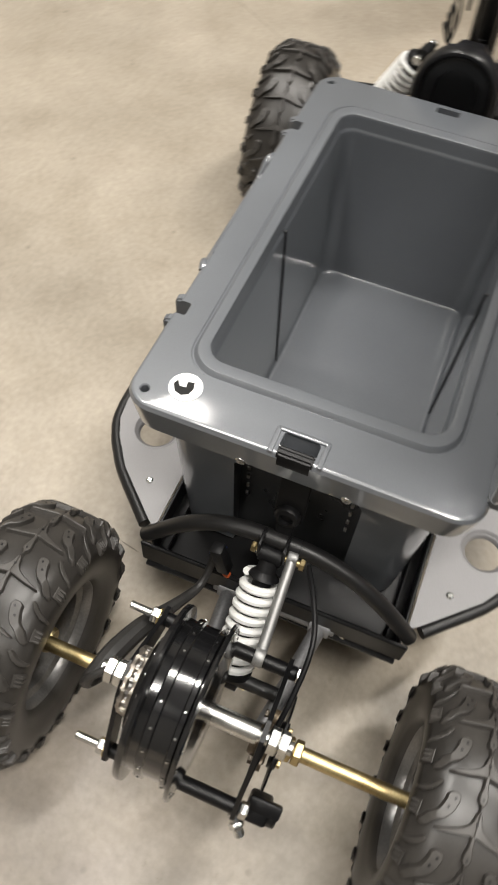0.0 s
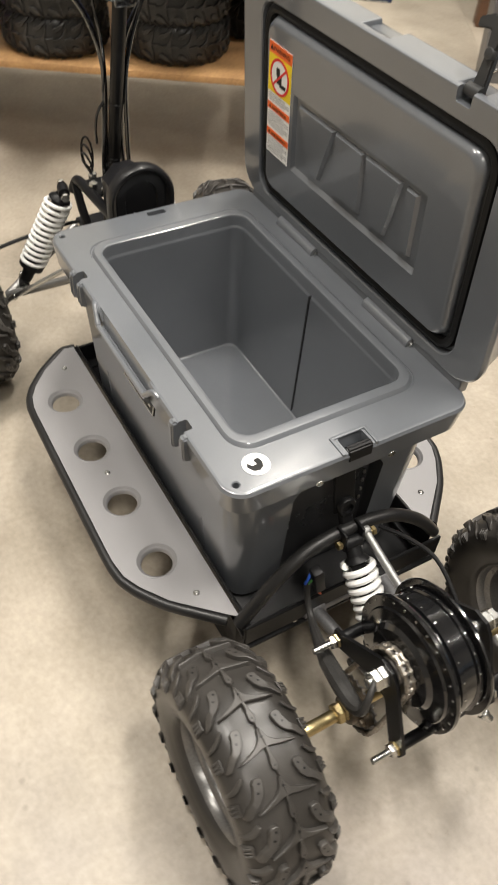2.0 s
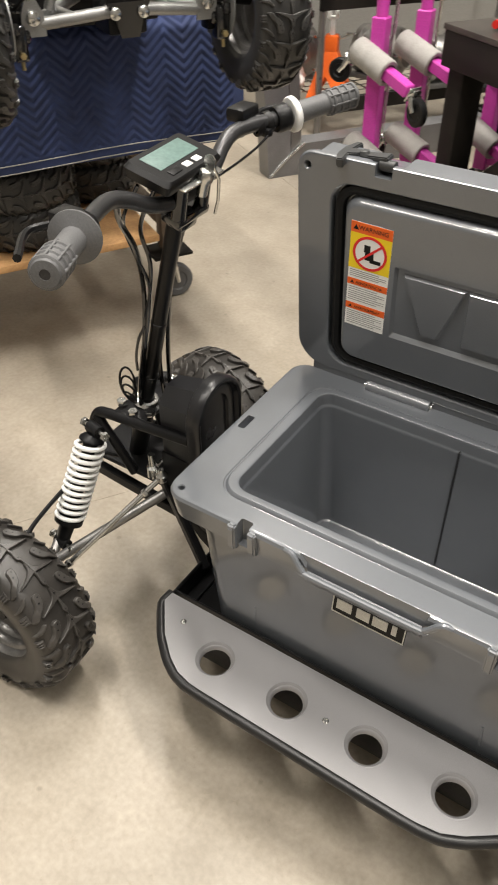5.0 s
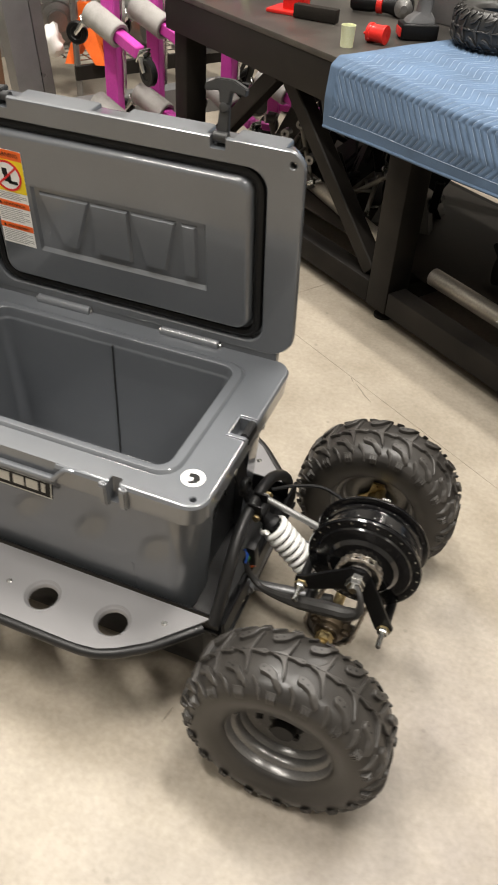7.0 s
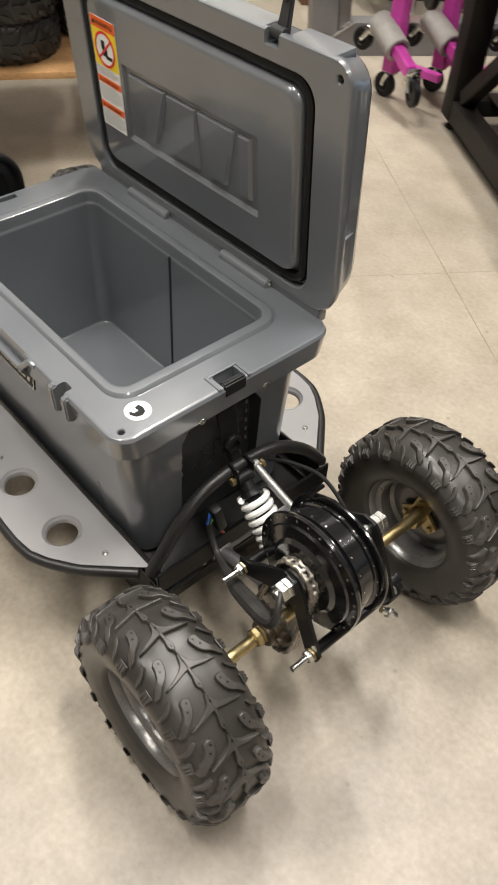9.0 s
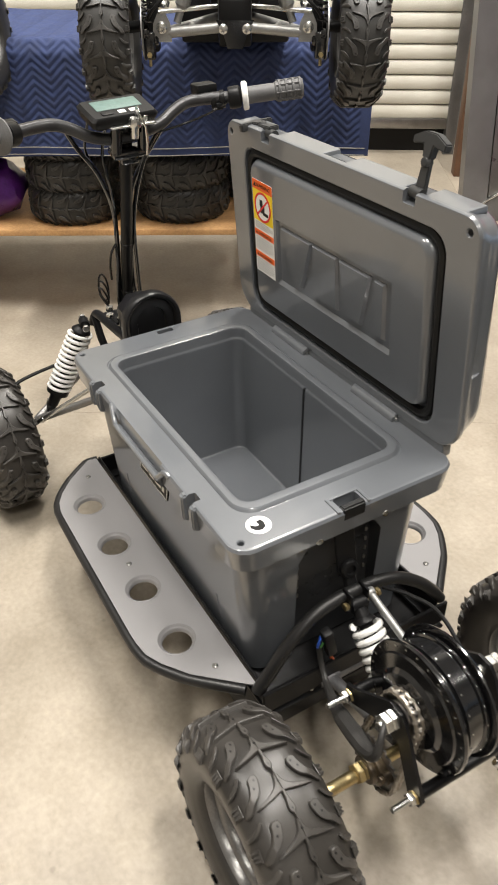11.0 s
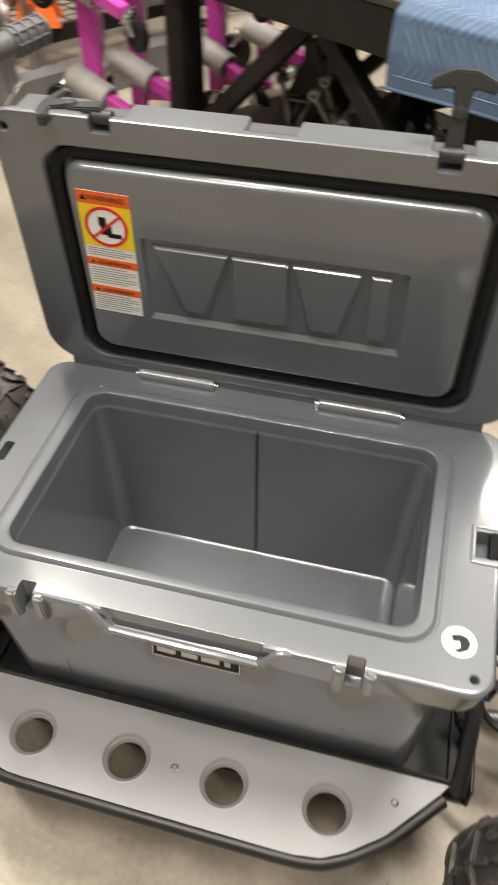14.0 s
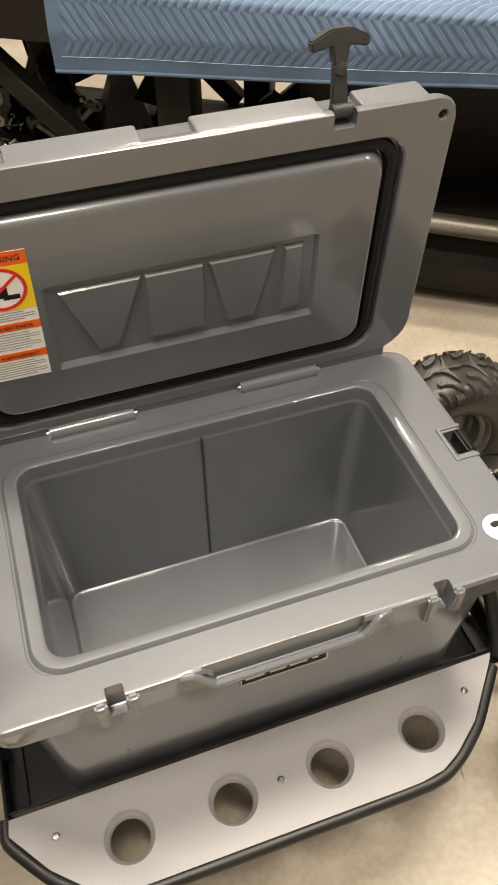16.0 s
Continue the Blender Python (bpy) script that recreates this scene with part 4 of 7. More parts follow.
# swing arm
for y0, y1 in ((-0.048, -0.036), (0.080, 0.058)):
    bm = bmesh.new()
    rod(bm, (0.356, y0, 0.176), (0.505, y1, 0.192), 0.0105, 16)
    lathe(bm, (0.352, y0 - 0.014, 0.175), (0, 1, 0), [(0, 0), (0.015, 0), (0.015, 0.028), (0, 0.028)], 20)
    part("swing_arm", bm, M_GREYSTEEL, quad, "satin grey swing arm tube")
bm = bmesh.new()
rod(bm, (0.352, -0.070, 0.175), (0.352, 0.100, 0.175), 0.0100, 16)
part("swing_arm_pivot", bm, M_GREYSTEEL, quad)
bm = bmesh.new()
rod(bm, (0.352, -0.094, 0.175), (0.352, 0.116, 0.175), 0.0050, 12)
for y in (-0.090, 0.108):
    hexnut(bm, (0.352, y, 0.175), (0, 1, 0), 0.008, 0.007)
part("pivot_bolt", bm, M_ZINC, quad)


def W(bm):
    bmesh.ops.transform(bm, matrix=VI, verts=bm.verts)
    return bm


MOT = Vector((0.546, 0, 0.339))
AXL = Vector((0.515, 0, 0.186))
UP, LOW = Vector((0.459, 0, 0.288)), Vector((0.604, 0, 0.2415))

PLATE_L = [(UP.x - 0.012, UP.z - 0.010), (UP.x + 0.004, UP.z - 0.016), (MOT.x - 0.020, MOT.z - 0.034), (MOT.x + 0.014, MOT.z - 0.040), (LOW.x - 0.014, LOW.z - 0.006), (LOW.x - 0.004, LOW.z - 0.015), (LOW.x + 0.010, LOW.z - 0.011), (LOW.x + 0.014, LOW.z + 0.004), (MOT.x + 0.022, MOT.z + 0.006), (MOT.x + 0.010, MOT.z + 0.019), (MOT.x - 0.012, MOT.z + 0.019), (UP.x + 0.004, UP.z + 0.016), (UP.x - 0.012, UP.z + 0.010)]
for y, poly in ((-0.0825, PLATE_L), (0.070, PLATE_L)):
    bm = bmesh.new()
    prism(bm, poly, -0.0025, 0.0025, Matrix(((1, 0, 0, 0), (0, 0, -1, y), (0, 1, 0, 0), (0, 0, 0, 1))))
    part("motor_plate", W(bm), M_BLACK, quad, "black steel motor plate")
for p, y0, y1 in ((UP, -0.126, 0.090), (LOW, -0.123, 0.084)):
    bm = bmesh.new()
    rod(bm, (p.x, y0 + 0.04, p.z), (p.x, y1 - 0.01, p.z), 0.0085, 14)
    r = part("spacer_rod", W(bm), M_BLACK, quad)
    bm = bmesh.new()
    rod(bm, (p.x, y0, p.z), (p.x, y1, p.z), 0.0048, 12)
    for y in (y0 + 0.027, y1 - 0.010):
        hexnut(bm, (p.x, y, p.z), (0, 1, 0), 0.0095, 0.009)
    part("stud", W(bm), M_ZINC, r, "zinc stud with nuts")
    bm = bmesh.new()
    hexnut(bm, (p.x, y0 + 0.035, p.z), (0, 1, 0), 0.0105, 0.003)
    part("washer", W(bm), M_GOLD, r)

# hub motor
bm = bmesh.new()
mr = 0.092
prof = [(0.030, -0.066), (0.034, -0.064), (0.052, -0.063), (0.058, -0.058), (0.076, -0.056), (0.078, -0.053), (mr, -0.052), (mr + 0.001, -0.048), (mr, -0.045), (0.080, -0.044), (0.079, -0.036), (0.083, -0.034), (0.083, -0.026), (0.080, -0.024), (0.080, -0.002), (0.083, 0.000), (0.083, 0.006), (0.079, 0.008), (0.079, 0.010), (mr, 0.011), (mr + 0.001, 0.014), (mr, 0.017), (0.078, 0.018), (0.060, 0.024), (0.030, 0.027), (0.020, 0.028)]
prof = [(r, y if y < -0.03 else -0.03 + (y + 0.03) * 0.77) for r, y in prof]
lathe(bm, (MOT.x, 0, MOT.z), (0, 1, 0), [(0, -0.066)] + prof + [(0, 0.0147)], 72)
motor = part("hub_motor", W(bm), M_GLOSS, quad, "gloss black hub motor with two spoke flanges", sharp=28)
bm = bmesh.new()
for y, d in ((-0.0525, -1), (0.0065, 1)):
    for k in range(26):
        a = 2 * math.pi * (k + 0.5 * (d > 0)) / 26
        lathe(bm, (MOT.x + 0.0865 * math.cos(a), y, MOT.z + 0.0865 * math.sin(a)), (0, d, 0), [(0.0018, -0.001), (0.0018, 0.0005), (0.0010, 0.0008), (0, 0.0006)], 8)
for k in range(20):
    a = 2 * math.pi * k / 20
    for y in (-0.030, -0.0048):
        p = Vector((MOT.x + 0.0828 * math.cos(a), y, MOT.z + 0.0828 * math.sin(a)))
        lathe(bm, p, (math.cos(a), 0, math.sin(a)), [(0.0014, 0), (0.0014, 0.0010), (0, 0.0013)], 8)
tagged(part("spoke_rivets", W(bm), M_ZINC, motor), "rings of small bright rivets", kind="stuff")
bm = bmesh.new()
rod(bm, (MOT.x, -0.112, MOT.z), (MOT.x, -0.06, MOT.z), 0.0075, 16)
rod(bm, (MOT.x, -0.062, MOT.z), (MOT.x, 0.102, MOT.z), 0.0075, 16)
lathe(bm, (MOT.x, 0.014, MOT.z), (0, 1, 0), [(0.007, 0), (0.011, 0), (0.011, 0.050), (0.007, 0.050)], 20)
for y in (-0.106, -0.0952, 0.0755, 0.0865):
    hexnut(bm, (MOT.x, y, MOT.z), (0, 1, 0), 0.0145, 0.0105)
part("motor_shaft", W(bm), M_ZINC, motor, "zinc motor shaft with large nuts")


def sprocket(bm, c, r, teeth, y, t=0.0032):
    poly = []
    for k in range(teeth * 4):
        a = 2 * math.pi * k / (teeth * 4)
        rr = r + (0.0028 if k % 4 in (1, 2) else -0.0028)
        poly.append((c.x + rr * math.cos(a), c.z + rr * math.sin(a)))
    prism(bm, poly, -t / 2, t / 2, Matrix(((1, 0, 0, 0), (0, 0, -1, y), (0, 1, 0, 0), (0, 0, 0, 1))))


CH_Y, R1, R2 = -0.0715, 0.033, 0.043
bm = bmesh.new()
sprocket(bm, MOT, R1, 16, CH_Y)
lathe(bm, (MOT.x, CH_Y - 0.006, MOT.z), (0, 1, 0), [(0, 0), (0.018, 0), (0.02, 0.002), (0.02, 0.020), (0, 0.02)], 24)
part("drive_sprocket", W(bm), M_STEEL, quad)
bm = bmesh.new()
sprocket(bm, AXL, R2, 21, CH_Y)
lathe(bm, (AXL.x, CH_Y - 0.008, AXL.z), (0, 1, 0), [(0, 0), (0.020, 0), (0.022, 0.002), (0.022, 0.016), (0, 0.016)], 24)
part("axle_sprocket", W(bm), M_STEEL, quad)
# roller chain: links round both sprockets
loop = []
dx, dz = MOT.x - AXL.x, MOT.z - AXL.z
base, gap = math.atan2(dz, dx), math.hypot(dx, dz)
off = math.acos((R2 - R1) / gap)
for k in range(21):
    a = base - off + (2 * off) * k / 20
    loop.append(Vector((MOT.x + R1 * math.cos(a), CH_Y, MOT.z + R1 * math.sin(a))))
for k in range(21):
    a = base + off + (2 * math.pi - 2 * off) * k / 20
    loop.append(Vector((AXL.x + R2 * math.cos(a), CH_Y, AXL.z + R2 * math.sin(a))))
loop.append(loop[0])
dist = [0]
for a, b in zip(loop, loop[1:]):
    dist.append(dist[-1] + (b - a).length)
links = 46


def along(s):
    s %= dist[-1]
    for k in range(len(loop) - 1):
        if dist[k + 1] >= s:
            return loop[k].lerp(loop[k + 1], (s - dist[k]) / max(1e-9, dist[k + 1] - dist[k]))
    return loop[-1]


M_CHAIN = material("oily_chain", (0.34, 0.31, 0.27), 0.36, 0.9, 0.3, 60, 500, 0.05)
chain = new("chain")
chain.parent = quad
chain.empty_display_size = 0.02
for k in range(links):
    p, q = VI @ along(dist[-1] * k / links), VI @ along(dist[-1] * (k + 1) / links)
    bm = bmesh.new()
    yo = 0.0052 if k % 2 else 0.0040
    for s in (-1, 1):
        tube(bm, [p + Vector((0, s * yo, 0)) + (p - q) * 0.25, p + Vector((0, s * yo, 0)), (p + q) / 2 + Vector((0, s * yo, 0)), q + Vector((0, s * yo, 0)), q + Vector((0, s * yo, 0)) + (q - p) * 0.25], [0.0018, 0.0038, 0.0026, 0.0038, 0.0018], 6)
    rod(bm, p - Vector((0, 0.0065, 0)), p + Vector((0, 0.0065, 0)), 0.0026, 8)
    part("chain_link", bm, M_CHAIN, chain)

# axle, brake
bm = bmesh.new()
rod(bm, (0.514, -0.262, 0.182), (0.514, 0.292, 0.188), 0.0095, 20)
for y in (-0.110, -0.098, 0.098, 0.110):
    hexnut(bm, (0.514, y, AXL.z), (0, 1, 0), 0.0155, 0.0105)
part("rear_axle", W(bm), M_GOLD, quad, "yellow zinc plated rear axle")
M_OILY = material("oily_rusty_casting", (0.045, 0.034, 0.024), 0.34, 0.45, 0.5, 40, 300, 0.12, alt=(0.16, 0.12, 0.075))
for y in (-0.0825, 0.070):
    bm = bmesh.new()
    lathe(bm, (AXL.x, y - 0.012, AXL.z), (0, 1, 0), [(0, 0), (0.021, 0), (0.0225, 0.003), (0.0225, 0.008), (0.028, 0.010), (0.029, 0.013), (0.029, 0.021), (0.027, 0.024), (0, 0.024)], 28)
    for k in range(3):
        a = radians(20 + 120 * k)
        o = Vector((AXL.x + 0.031 * math.cos(a), y - 0.002, AXL.z + 0.031 * math.sin(a)))
        lathe(bm, o, (0, 1, 0), [(0, 0), (0.010, 0), (0.010, 0.012), (0, 0.012)], 14)
        hexnut(bm, o - Vector((0, 0.005, 0)), (0, 1, 0), 0.0058, 0.006)
    part("axle_bearing", W(bm), M_OILY, quad, "oily rust-brown axle bearing flange")
bm = bmesh.new()
lathe(bm, (AXL.x, 0.090, AXL.z), (0, 1, 0), [(0.024, 0), (0.060, 0), (0.060, 0.0025), (0.024, 0.0025)], 48, True)
lathe(bm, (AXL.x, 0.086, AXL.z), (0, 1, 0), [(0, 0), (0.028, 0), (0.028, 0.010), (0, 0.010)], 24)
disc = part("brake_disc", W(bm), M_BLACK, quad, "thin dark brake disc")
bm = bmesh.new()
for k in range(5):
    a = 2 * math.pi * k / 5
    hexnut(bm, (AXL.x + 0.02 * math.cos(a), 0.096, AXL.z + 0.02 * math.sin(a)), (0, 1, 0), 0.005, 0.005)
part("disc_bolt", W(bm), M_GOLD, disc)
bm = bmesh.new()
mc = Matrix.Translation((0.590, 0.098, 0.207)) @ Matrix.Rotation(radians(30), 4, "Y") @ Matrix.Scale(0.76, 4)
box(bm, (0, -0.006, 0), (0.034, 0.036, 0.050), 0.006, mc, 3)
box(bm, (0.012, 0.004, -0.016), (0.026, 0.044, 0.022), 0.005, mc, 3)
box(bm, (-0.012, 0.002, 0.020), (0.022, 0.050, 0.014), 0.004, mc, 2)
lathe(bm, mc @ Vector((0, 0.010, 0.006)), (0, 1, 0), [(0, 0), (0.011, 0), (0.013, 0.008), (0.009, 0.011), (0, 0.011)], 20)
cal = part("brake_caliper", W(bm), M_BLACK, quad, "black disc brake caliper")
bm = bmesh.new()
rod(bm, (0.604, 0.068, 0.200), (0.622, 0.086, 0.184), 0.006, 12)
hexnut(bm, (0.611, 0.075, 0.194), (0.6, 0.6, -0.5), 0.009, 0.008)
part("caliper_bolt", W(bm), M_ZINC, cal)


def shock(top, bottom, coil=0.027, wire=0.0046, turns=8, s0=0.12, s1=0.80, pin=0.026):
    """A white coil-over shock absorber."""
    top, bottom = Vector(top), Vector(bottom)
    d = bottom - top
    n = d.length
    a, b, d = axes_of(d)
    sh = new("shock_absorber")
    sh.parent, sh.empty_display_size = quad, 0.03
    sh["label"] = "coil-over shock absorber with a white spring"
    bm = bmesh.new()
    lathe(bm, top, d, [(0, n * 0.04), (0.0105, n * 0.04), (0.0125, n * (s0 - 0.06)), (coil - 0.003, n * (s0 - 0.025)), (coil - 0.002, n * (s0 - 0.01)), (0.014, n * s0), (0.0115, n * 0.2), (0.0115, n * 0.62), (0.017, n * 0.64), (0.017, n * (s1 - 0.02)), (0.026, n * (s1 + 0.005)), (0.026, n * (s1 + 0.05)), (0.014, n * (s1 + 0.07)), (0.012, n * 0.96), (0, n * 0.97)], 24)
    lathe(bm, top - a * 0.014, a, [(0.005, 0), (0.011, 0), (0.011, 0.028), (0.005, 0.028)], 18, True)
    lathe(bm, bottom - a * 0.014, a, [(0.005, 0), (0.011, 0), (0.011, 0.028), (0.005, 0.028)], 18, True)
    part("damper", bm, M_PLASTIC, sh)
    bm = bmesh.new()
    pts = []
    m = turns * 18
    for k in range(m + 1):
        t = k / m
        f = t if 0.06 < t < 0.94 else (0.06 * (t / 0.06) ** 1.6 if t <= 0.06 else 1 - 0.06 * ((1 - t) / 0.06) ** 1.6)
        ang = 2 * math.pi * turns * t
        pts.append(top + d * n * (s0 + (s1 - s0) * f) + (a * math.cos(ang) + b * math.sin(ang)) * coil)
    tube(bm, pts, wire, 8)
    part("spring", bm, M_WHITE, sh, "white coil spring")
    for p in (top, bottom):
        bm = bmesh.new()
        rod(bm, p - a * pin, p + a * pin, 0.0045, 10)
        hexnut(bm, p - a * pin, -a, 0.0085 if pin > 0.02 else 0.006, 0.007)
        hexnut(bm, p + a * pin, a, 0.0085 if pin > 0.02 else 0.006, 0.007)
        part("bolt", bm, M_ZINC, sh)
    return sh


shock((0.350, -0.001, 0.318), (0.470, -0.003, 0.196), turns=9, coil=0.0212, wire=0.0053, s0=0.18, s1=0.88, pin=0.017)
bm = bmesh.new()
rod(bm, (0.348, 0.024, 0.326), (0.459, 0.029, 0.288), 0.0064, 14)
lathe(bm, (0.347, 0.018, 0.325), (0, 1, 0), [(0, 0), (0.0085, 0), (0.0095, 0.002), (0.0095, 0.010), (0.0085, 0.012), (0, 0.012)], 16)
lathe(bm, (0.459, 0.023, 0.288), (0, 1, 0), [(0, 0), (0.0105, 0), (0.0115, 0.002), (0.0115, 0.010), (0.0105, 0.012), (0, 0.012)], 16)
part("torque_link", bm, M_QARM, quad, "satin steel torque link")
bm = bmesh.new()
rod(bm, (0.350, -0.026, 0.322), (0.350, 0.040, 0.322), 0.0042, 12)
hexnut(bm, (0.350, -0.026, 0.322), (0, 1, 0), 0.0068, 0.006)
hexnut(bm, (0.350, 0.034, 0.322), (0, 1, 0), 0.0075, 0.006)
part("shock_bolt", bm, M_GOLD, quad)
for y in (-0.016, 0.014):
    bm = bmesh.new()
    box(bm, (0.344, y, 0.328), (0.024, 0.004, 0.034), 0.001)
    part("shock_bracket", bm, M_BLACK, quad)
# lower shock mount between the arms
bm = bmesh.new()
rod(bm, (0.468, -0.064, 0.204), (0.468, 0.064, 0.204), 0.009, 14)
part("cross_bar", bm, M_TUBE, quad)

# cables at the rear
for pts, r, mat, name in (
    ([(0.549, -0.108, 0.344), (0.560, -0.122, 0.334), (0.563, -0.130, 0.312), (0.548, -0.129, 0.296), (0.515, -0.124, 0.284), (0.470, -0.113, 0.262), (0.425, -0.096, 0.236), (0.385, -0.080, 0.222), (0.362, -0.074, 0.240), (0.352, -0.072, 0.268)], [0.004, 0.0045, 0.007, 0.0115, 0.0130, 0.0120, 0.0080, 0.0055, 0.0050, 0.0050], M_SLEEVE, "motor_cable"),
    ([(0.352, 0.045, 0.330), (0.392, 0.064, 0.338), (0.440, 0.080, 0.335), (0.500, 0.078, 0.305), (0.560, 0.066, 0.262), (0.600, 0.062, 0.225)], 0.0032, M_PLASTIC, "brake_hose"),
    ([(0.354, -0.076, 0.266), (0.356, -0.074, 0.280), (0.352, -0.068, 0.288), (0.346, -0.060, 0.278)], 0.0022, material("blue_wire", (0.02, 0.10, 0.55), 0.4), "blue_wire"),
    ([(0.356, -0.072, 0.266), (0.358, -0.068, 0.276), (0.354, -0.060, 0.276), (0.348, -0.055, 0.262)], 0.0018, material("green_wire", (0.10, 0.35, 0.08), 0.4), "green_wire"),
    ([(0.360, -0.062, 0.258), (0.364, -0.056, 0.244), (0.362, -0.050, 0.232), (0.354, -0.050, 0.226)], 0.0018, material("orange_wire", (0.65, 0.12, 0.03), 0.4), "orange_wire"),
):
    bm = bmesh.new()
    n = 6
    pp = smooth_path(pts, n)
    if isinstance(r, list):
        r = [r[min(len(r) - 1, k // n)] + (r[min(len(r) - 1, k // n + 1)] - r[min(len(r) - 1, k // n)]) * (k % n) / n for k in range(len(pp))]
    tube(bm, pp, r, 10)
    part(name, bm, mat, quad)
bm = bmesh.new()
box(bm, (0, 0, 0), (0.018, 0.017, 0.056), 0.004, Matrix.Translation((0.360, -0.060, 0.276)) @ Matrix.Rotation(radians(12), 4, "X"))
part("connector", bm, M_PLASTIC, quad)

# wheels
for x, y, turn, side, rear in ((0.506, -0.257, 0, 1, True), (0.506, 0.295, 0, -1, True), (-0.612, -0.314, 4, 1, False), (-0.607, 0.327, -12, -1, False)):
    wheel(quad, VI @ pose(x, y, TR - 0.001, 0, 0, turn), "rear_wheel" if rear else "front_wheel", side, rear)

# ---------------------------------------------------------------- front end
# the black rounded housing before the stem
bm = bmesh.new()


def dshape(hy, z0, zc, n=16, flat=0.0):
    """A shield outline with a round or a faceted top."""
    pts = [(hy * 0.62, z0), (hy, z0 + 0.10)]
    for k in range(n + 1):
        a = math.pi * k / n
        r = hy * (1 + flat * (1 / math.cos((a + math.pi / 8) % (math.pi / 4) - math.pi / 8) - 1))
        pts.append((r * math.cos(a), zc + r * math.sin(a)))
    return pts + [(-hy, z0 + 0.10), (-hy * 0.62, z0)]


yc = -0.003
loops = []
for x, hy, zc, flat in ((-0.456, 0.036, 0.480, 1), (-0.452, 0.041, 0.482, 1), (-0.386, 0.0475, 0.488, 1), (-0.384, 0.050, 0.490, 0.6), (-0.383, 0.059, 0.492, 0), (-0.380, 0.0625, 0.493, 0), (-0.368, 0.0640, 0.493, 0), (-0.360, 0.0635, 0.493, 0), (-0.356, 0.0610, 0.493, 0), (-0.3555, 0.0575, 0.493, 0), (-0.358, 0.0535, 0.493, 0), (-0.3640, 0.0515, 0.493, 0), (-0.3665, 0.0490, 0.493, 0), (-0.3640, 0.0450, 0.493, 0), (-0.3645, 0.0320, 0.493, 0), (-0.3690, 0.0300, 0.493, 0)):
    loops.append([(x, y + yc, z) for y, z in dshape(hy, 0.215, zc, flat=flat)])
loft(bm, loops)
even(part("front_housing", bm, material("black_moulded_plastic", (0.010, 0.010, 0.011), 0.30, 0, 0.15, 14, 700, 0.04, spec=0.42), quad, "black rounded plastic housing"))
# frame of the front
bm = bmesh.new()
for y in (-0.085, 0.095):
    sg = 1 if y > 0 else -1
    beam(bm, (-0.350, y * 0.95, 0.190), (-0.462, 0.003 + sg * 0.046, 0.330), 0.016, 0.020, 0.003)
    prism(bm, [(-0.352, 0.196), (-0.384, 0.222), (-0.452, 0.312), (-0.452, 0.400), (-0.372, 0.400), (-0.358, 0.240)], sg * 0.046, sg * 0.050, Matrix(((1, 0, 0, 0), (0, 0, 1, 0), (0, 1, 0, 0), (0, 0, 0, 1))))
part("front_gusset", bm, M_BLACK, quad, "black sheet gusset beside the housing")
bm = bmesh.new()
beam(bm, (-0.640, 0.006, 0.312), (-0.400, 0.006, 0.312), 0.105, 0.008, 0.002)
for y in (-0.046, 0.058):
    beam(bm, (-0.640, y, 0.285), (-0.400, y, 0.260), 0.016, 0.022, 0.002)
part("front_frame", bm, M_BLACK, quad)
bm = bmesh.new()
for s in (-1, 1):
    tube(bm, smooth_path([(-0.384, 0.002 + s * 0.055, 0.456), (-0.500, 0.006 + s * 0.055, 0.440), (-0.560, 0.006 + s * 0.054, 0.434), (-0.592, 0.006 + s * 0.055, 0.426), (-0.602, 0.006 + s * 0.062, 0.400)], 4), 0.010, 12)
    tube(bm, [(-0.596, 0.006 + s * 0.058, 0.424), (-0.560, 0.006 + s * 0.060, 0.380), (-0.530, 0.006 + s * 0.050, 0.310)], 0.009, 10)
part("shock_tower", bm, M_BLACK, quad, "black tubular shock tower")
bm = bmesh.new()
rod(bm, (-0.565, 0.004, 0.300), (-0.522, 0.004, 0.450), 0.017, 18)
part("steering_column", bm, M_BLACK, quad)
bm = bmesh.new()
box(bm, (-0.524, 0.006, 0.440), (0.066, 0.104, 0.007), 0.002)
part("column_plate", bm, M_BLACK, quad)
STEM0, STEM1 = Vector((-0.520, 0.004, 0.458)), Vector((-0.412, 0.003, 0.842))
bm = bmesh.new()
for z in (0.446,):
    lathe(bm, (-0.522 + (z - 0.452) * 0.27, 0.004, z), (0.27, 0, 1), [(0.014, 0), (0.023, 0), (0.024, 0.003), (0.020, 0.008), (0.014, 0.009)], 24)
for dx, dy in ((0.026, 0.020), (0.022, -0.022), (-0.022, -0.024), (0.004, -0.034), (-0.018, 0.03)):
    hexnut(bm, (-0.522 + dx * 1.4, 0.004 + dy * 1.3, 0.446), (0, 0, 1), 0.009, 0.010)
part("steering_bearing", bm, M_ZINC, quad)
bm = bmesh.new()
rod(bm, STEM0, STEM1, 0.0122, 20)
for t in (0.12, 0.42):
    lathe(bm, STEM0.lerp(STEM1, t), STEM1 - STEM0, [(0.0122, 0), (0.0134, 0.001), (0.0134, 0.005), (0.0122, 0.006)], 20)
part("stem", bm, M_BLACK, quad, "satin black steering stem")
bm = bmesh.new()
mh = Matrix.Translation((-0.400, 0.003, 0.848)) @ Matrix.Rotation(radians(12), 4, "Y")
box(bm, (-0.010, 0, 0.004), (0.024, 0.050, 0.030), 0.005, mh)
box(bm, (0.002, 0, -0.026), (0.034, 0.070, 0.014), 0.004, mh)
box(bm, (-0.002, 0, -0.040), (0.030, 0.036, 0.018), 0.005, mh)
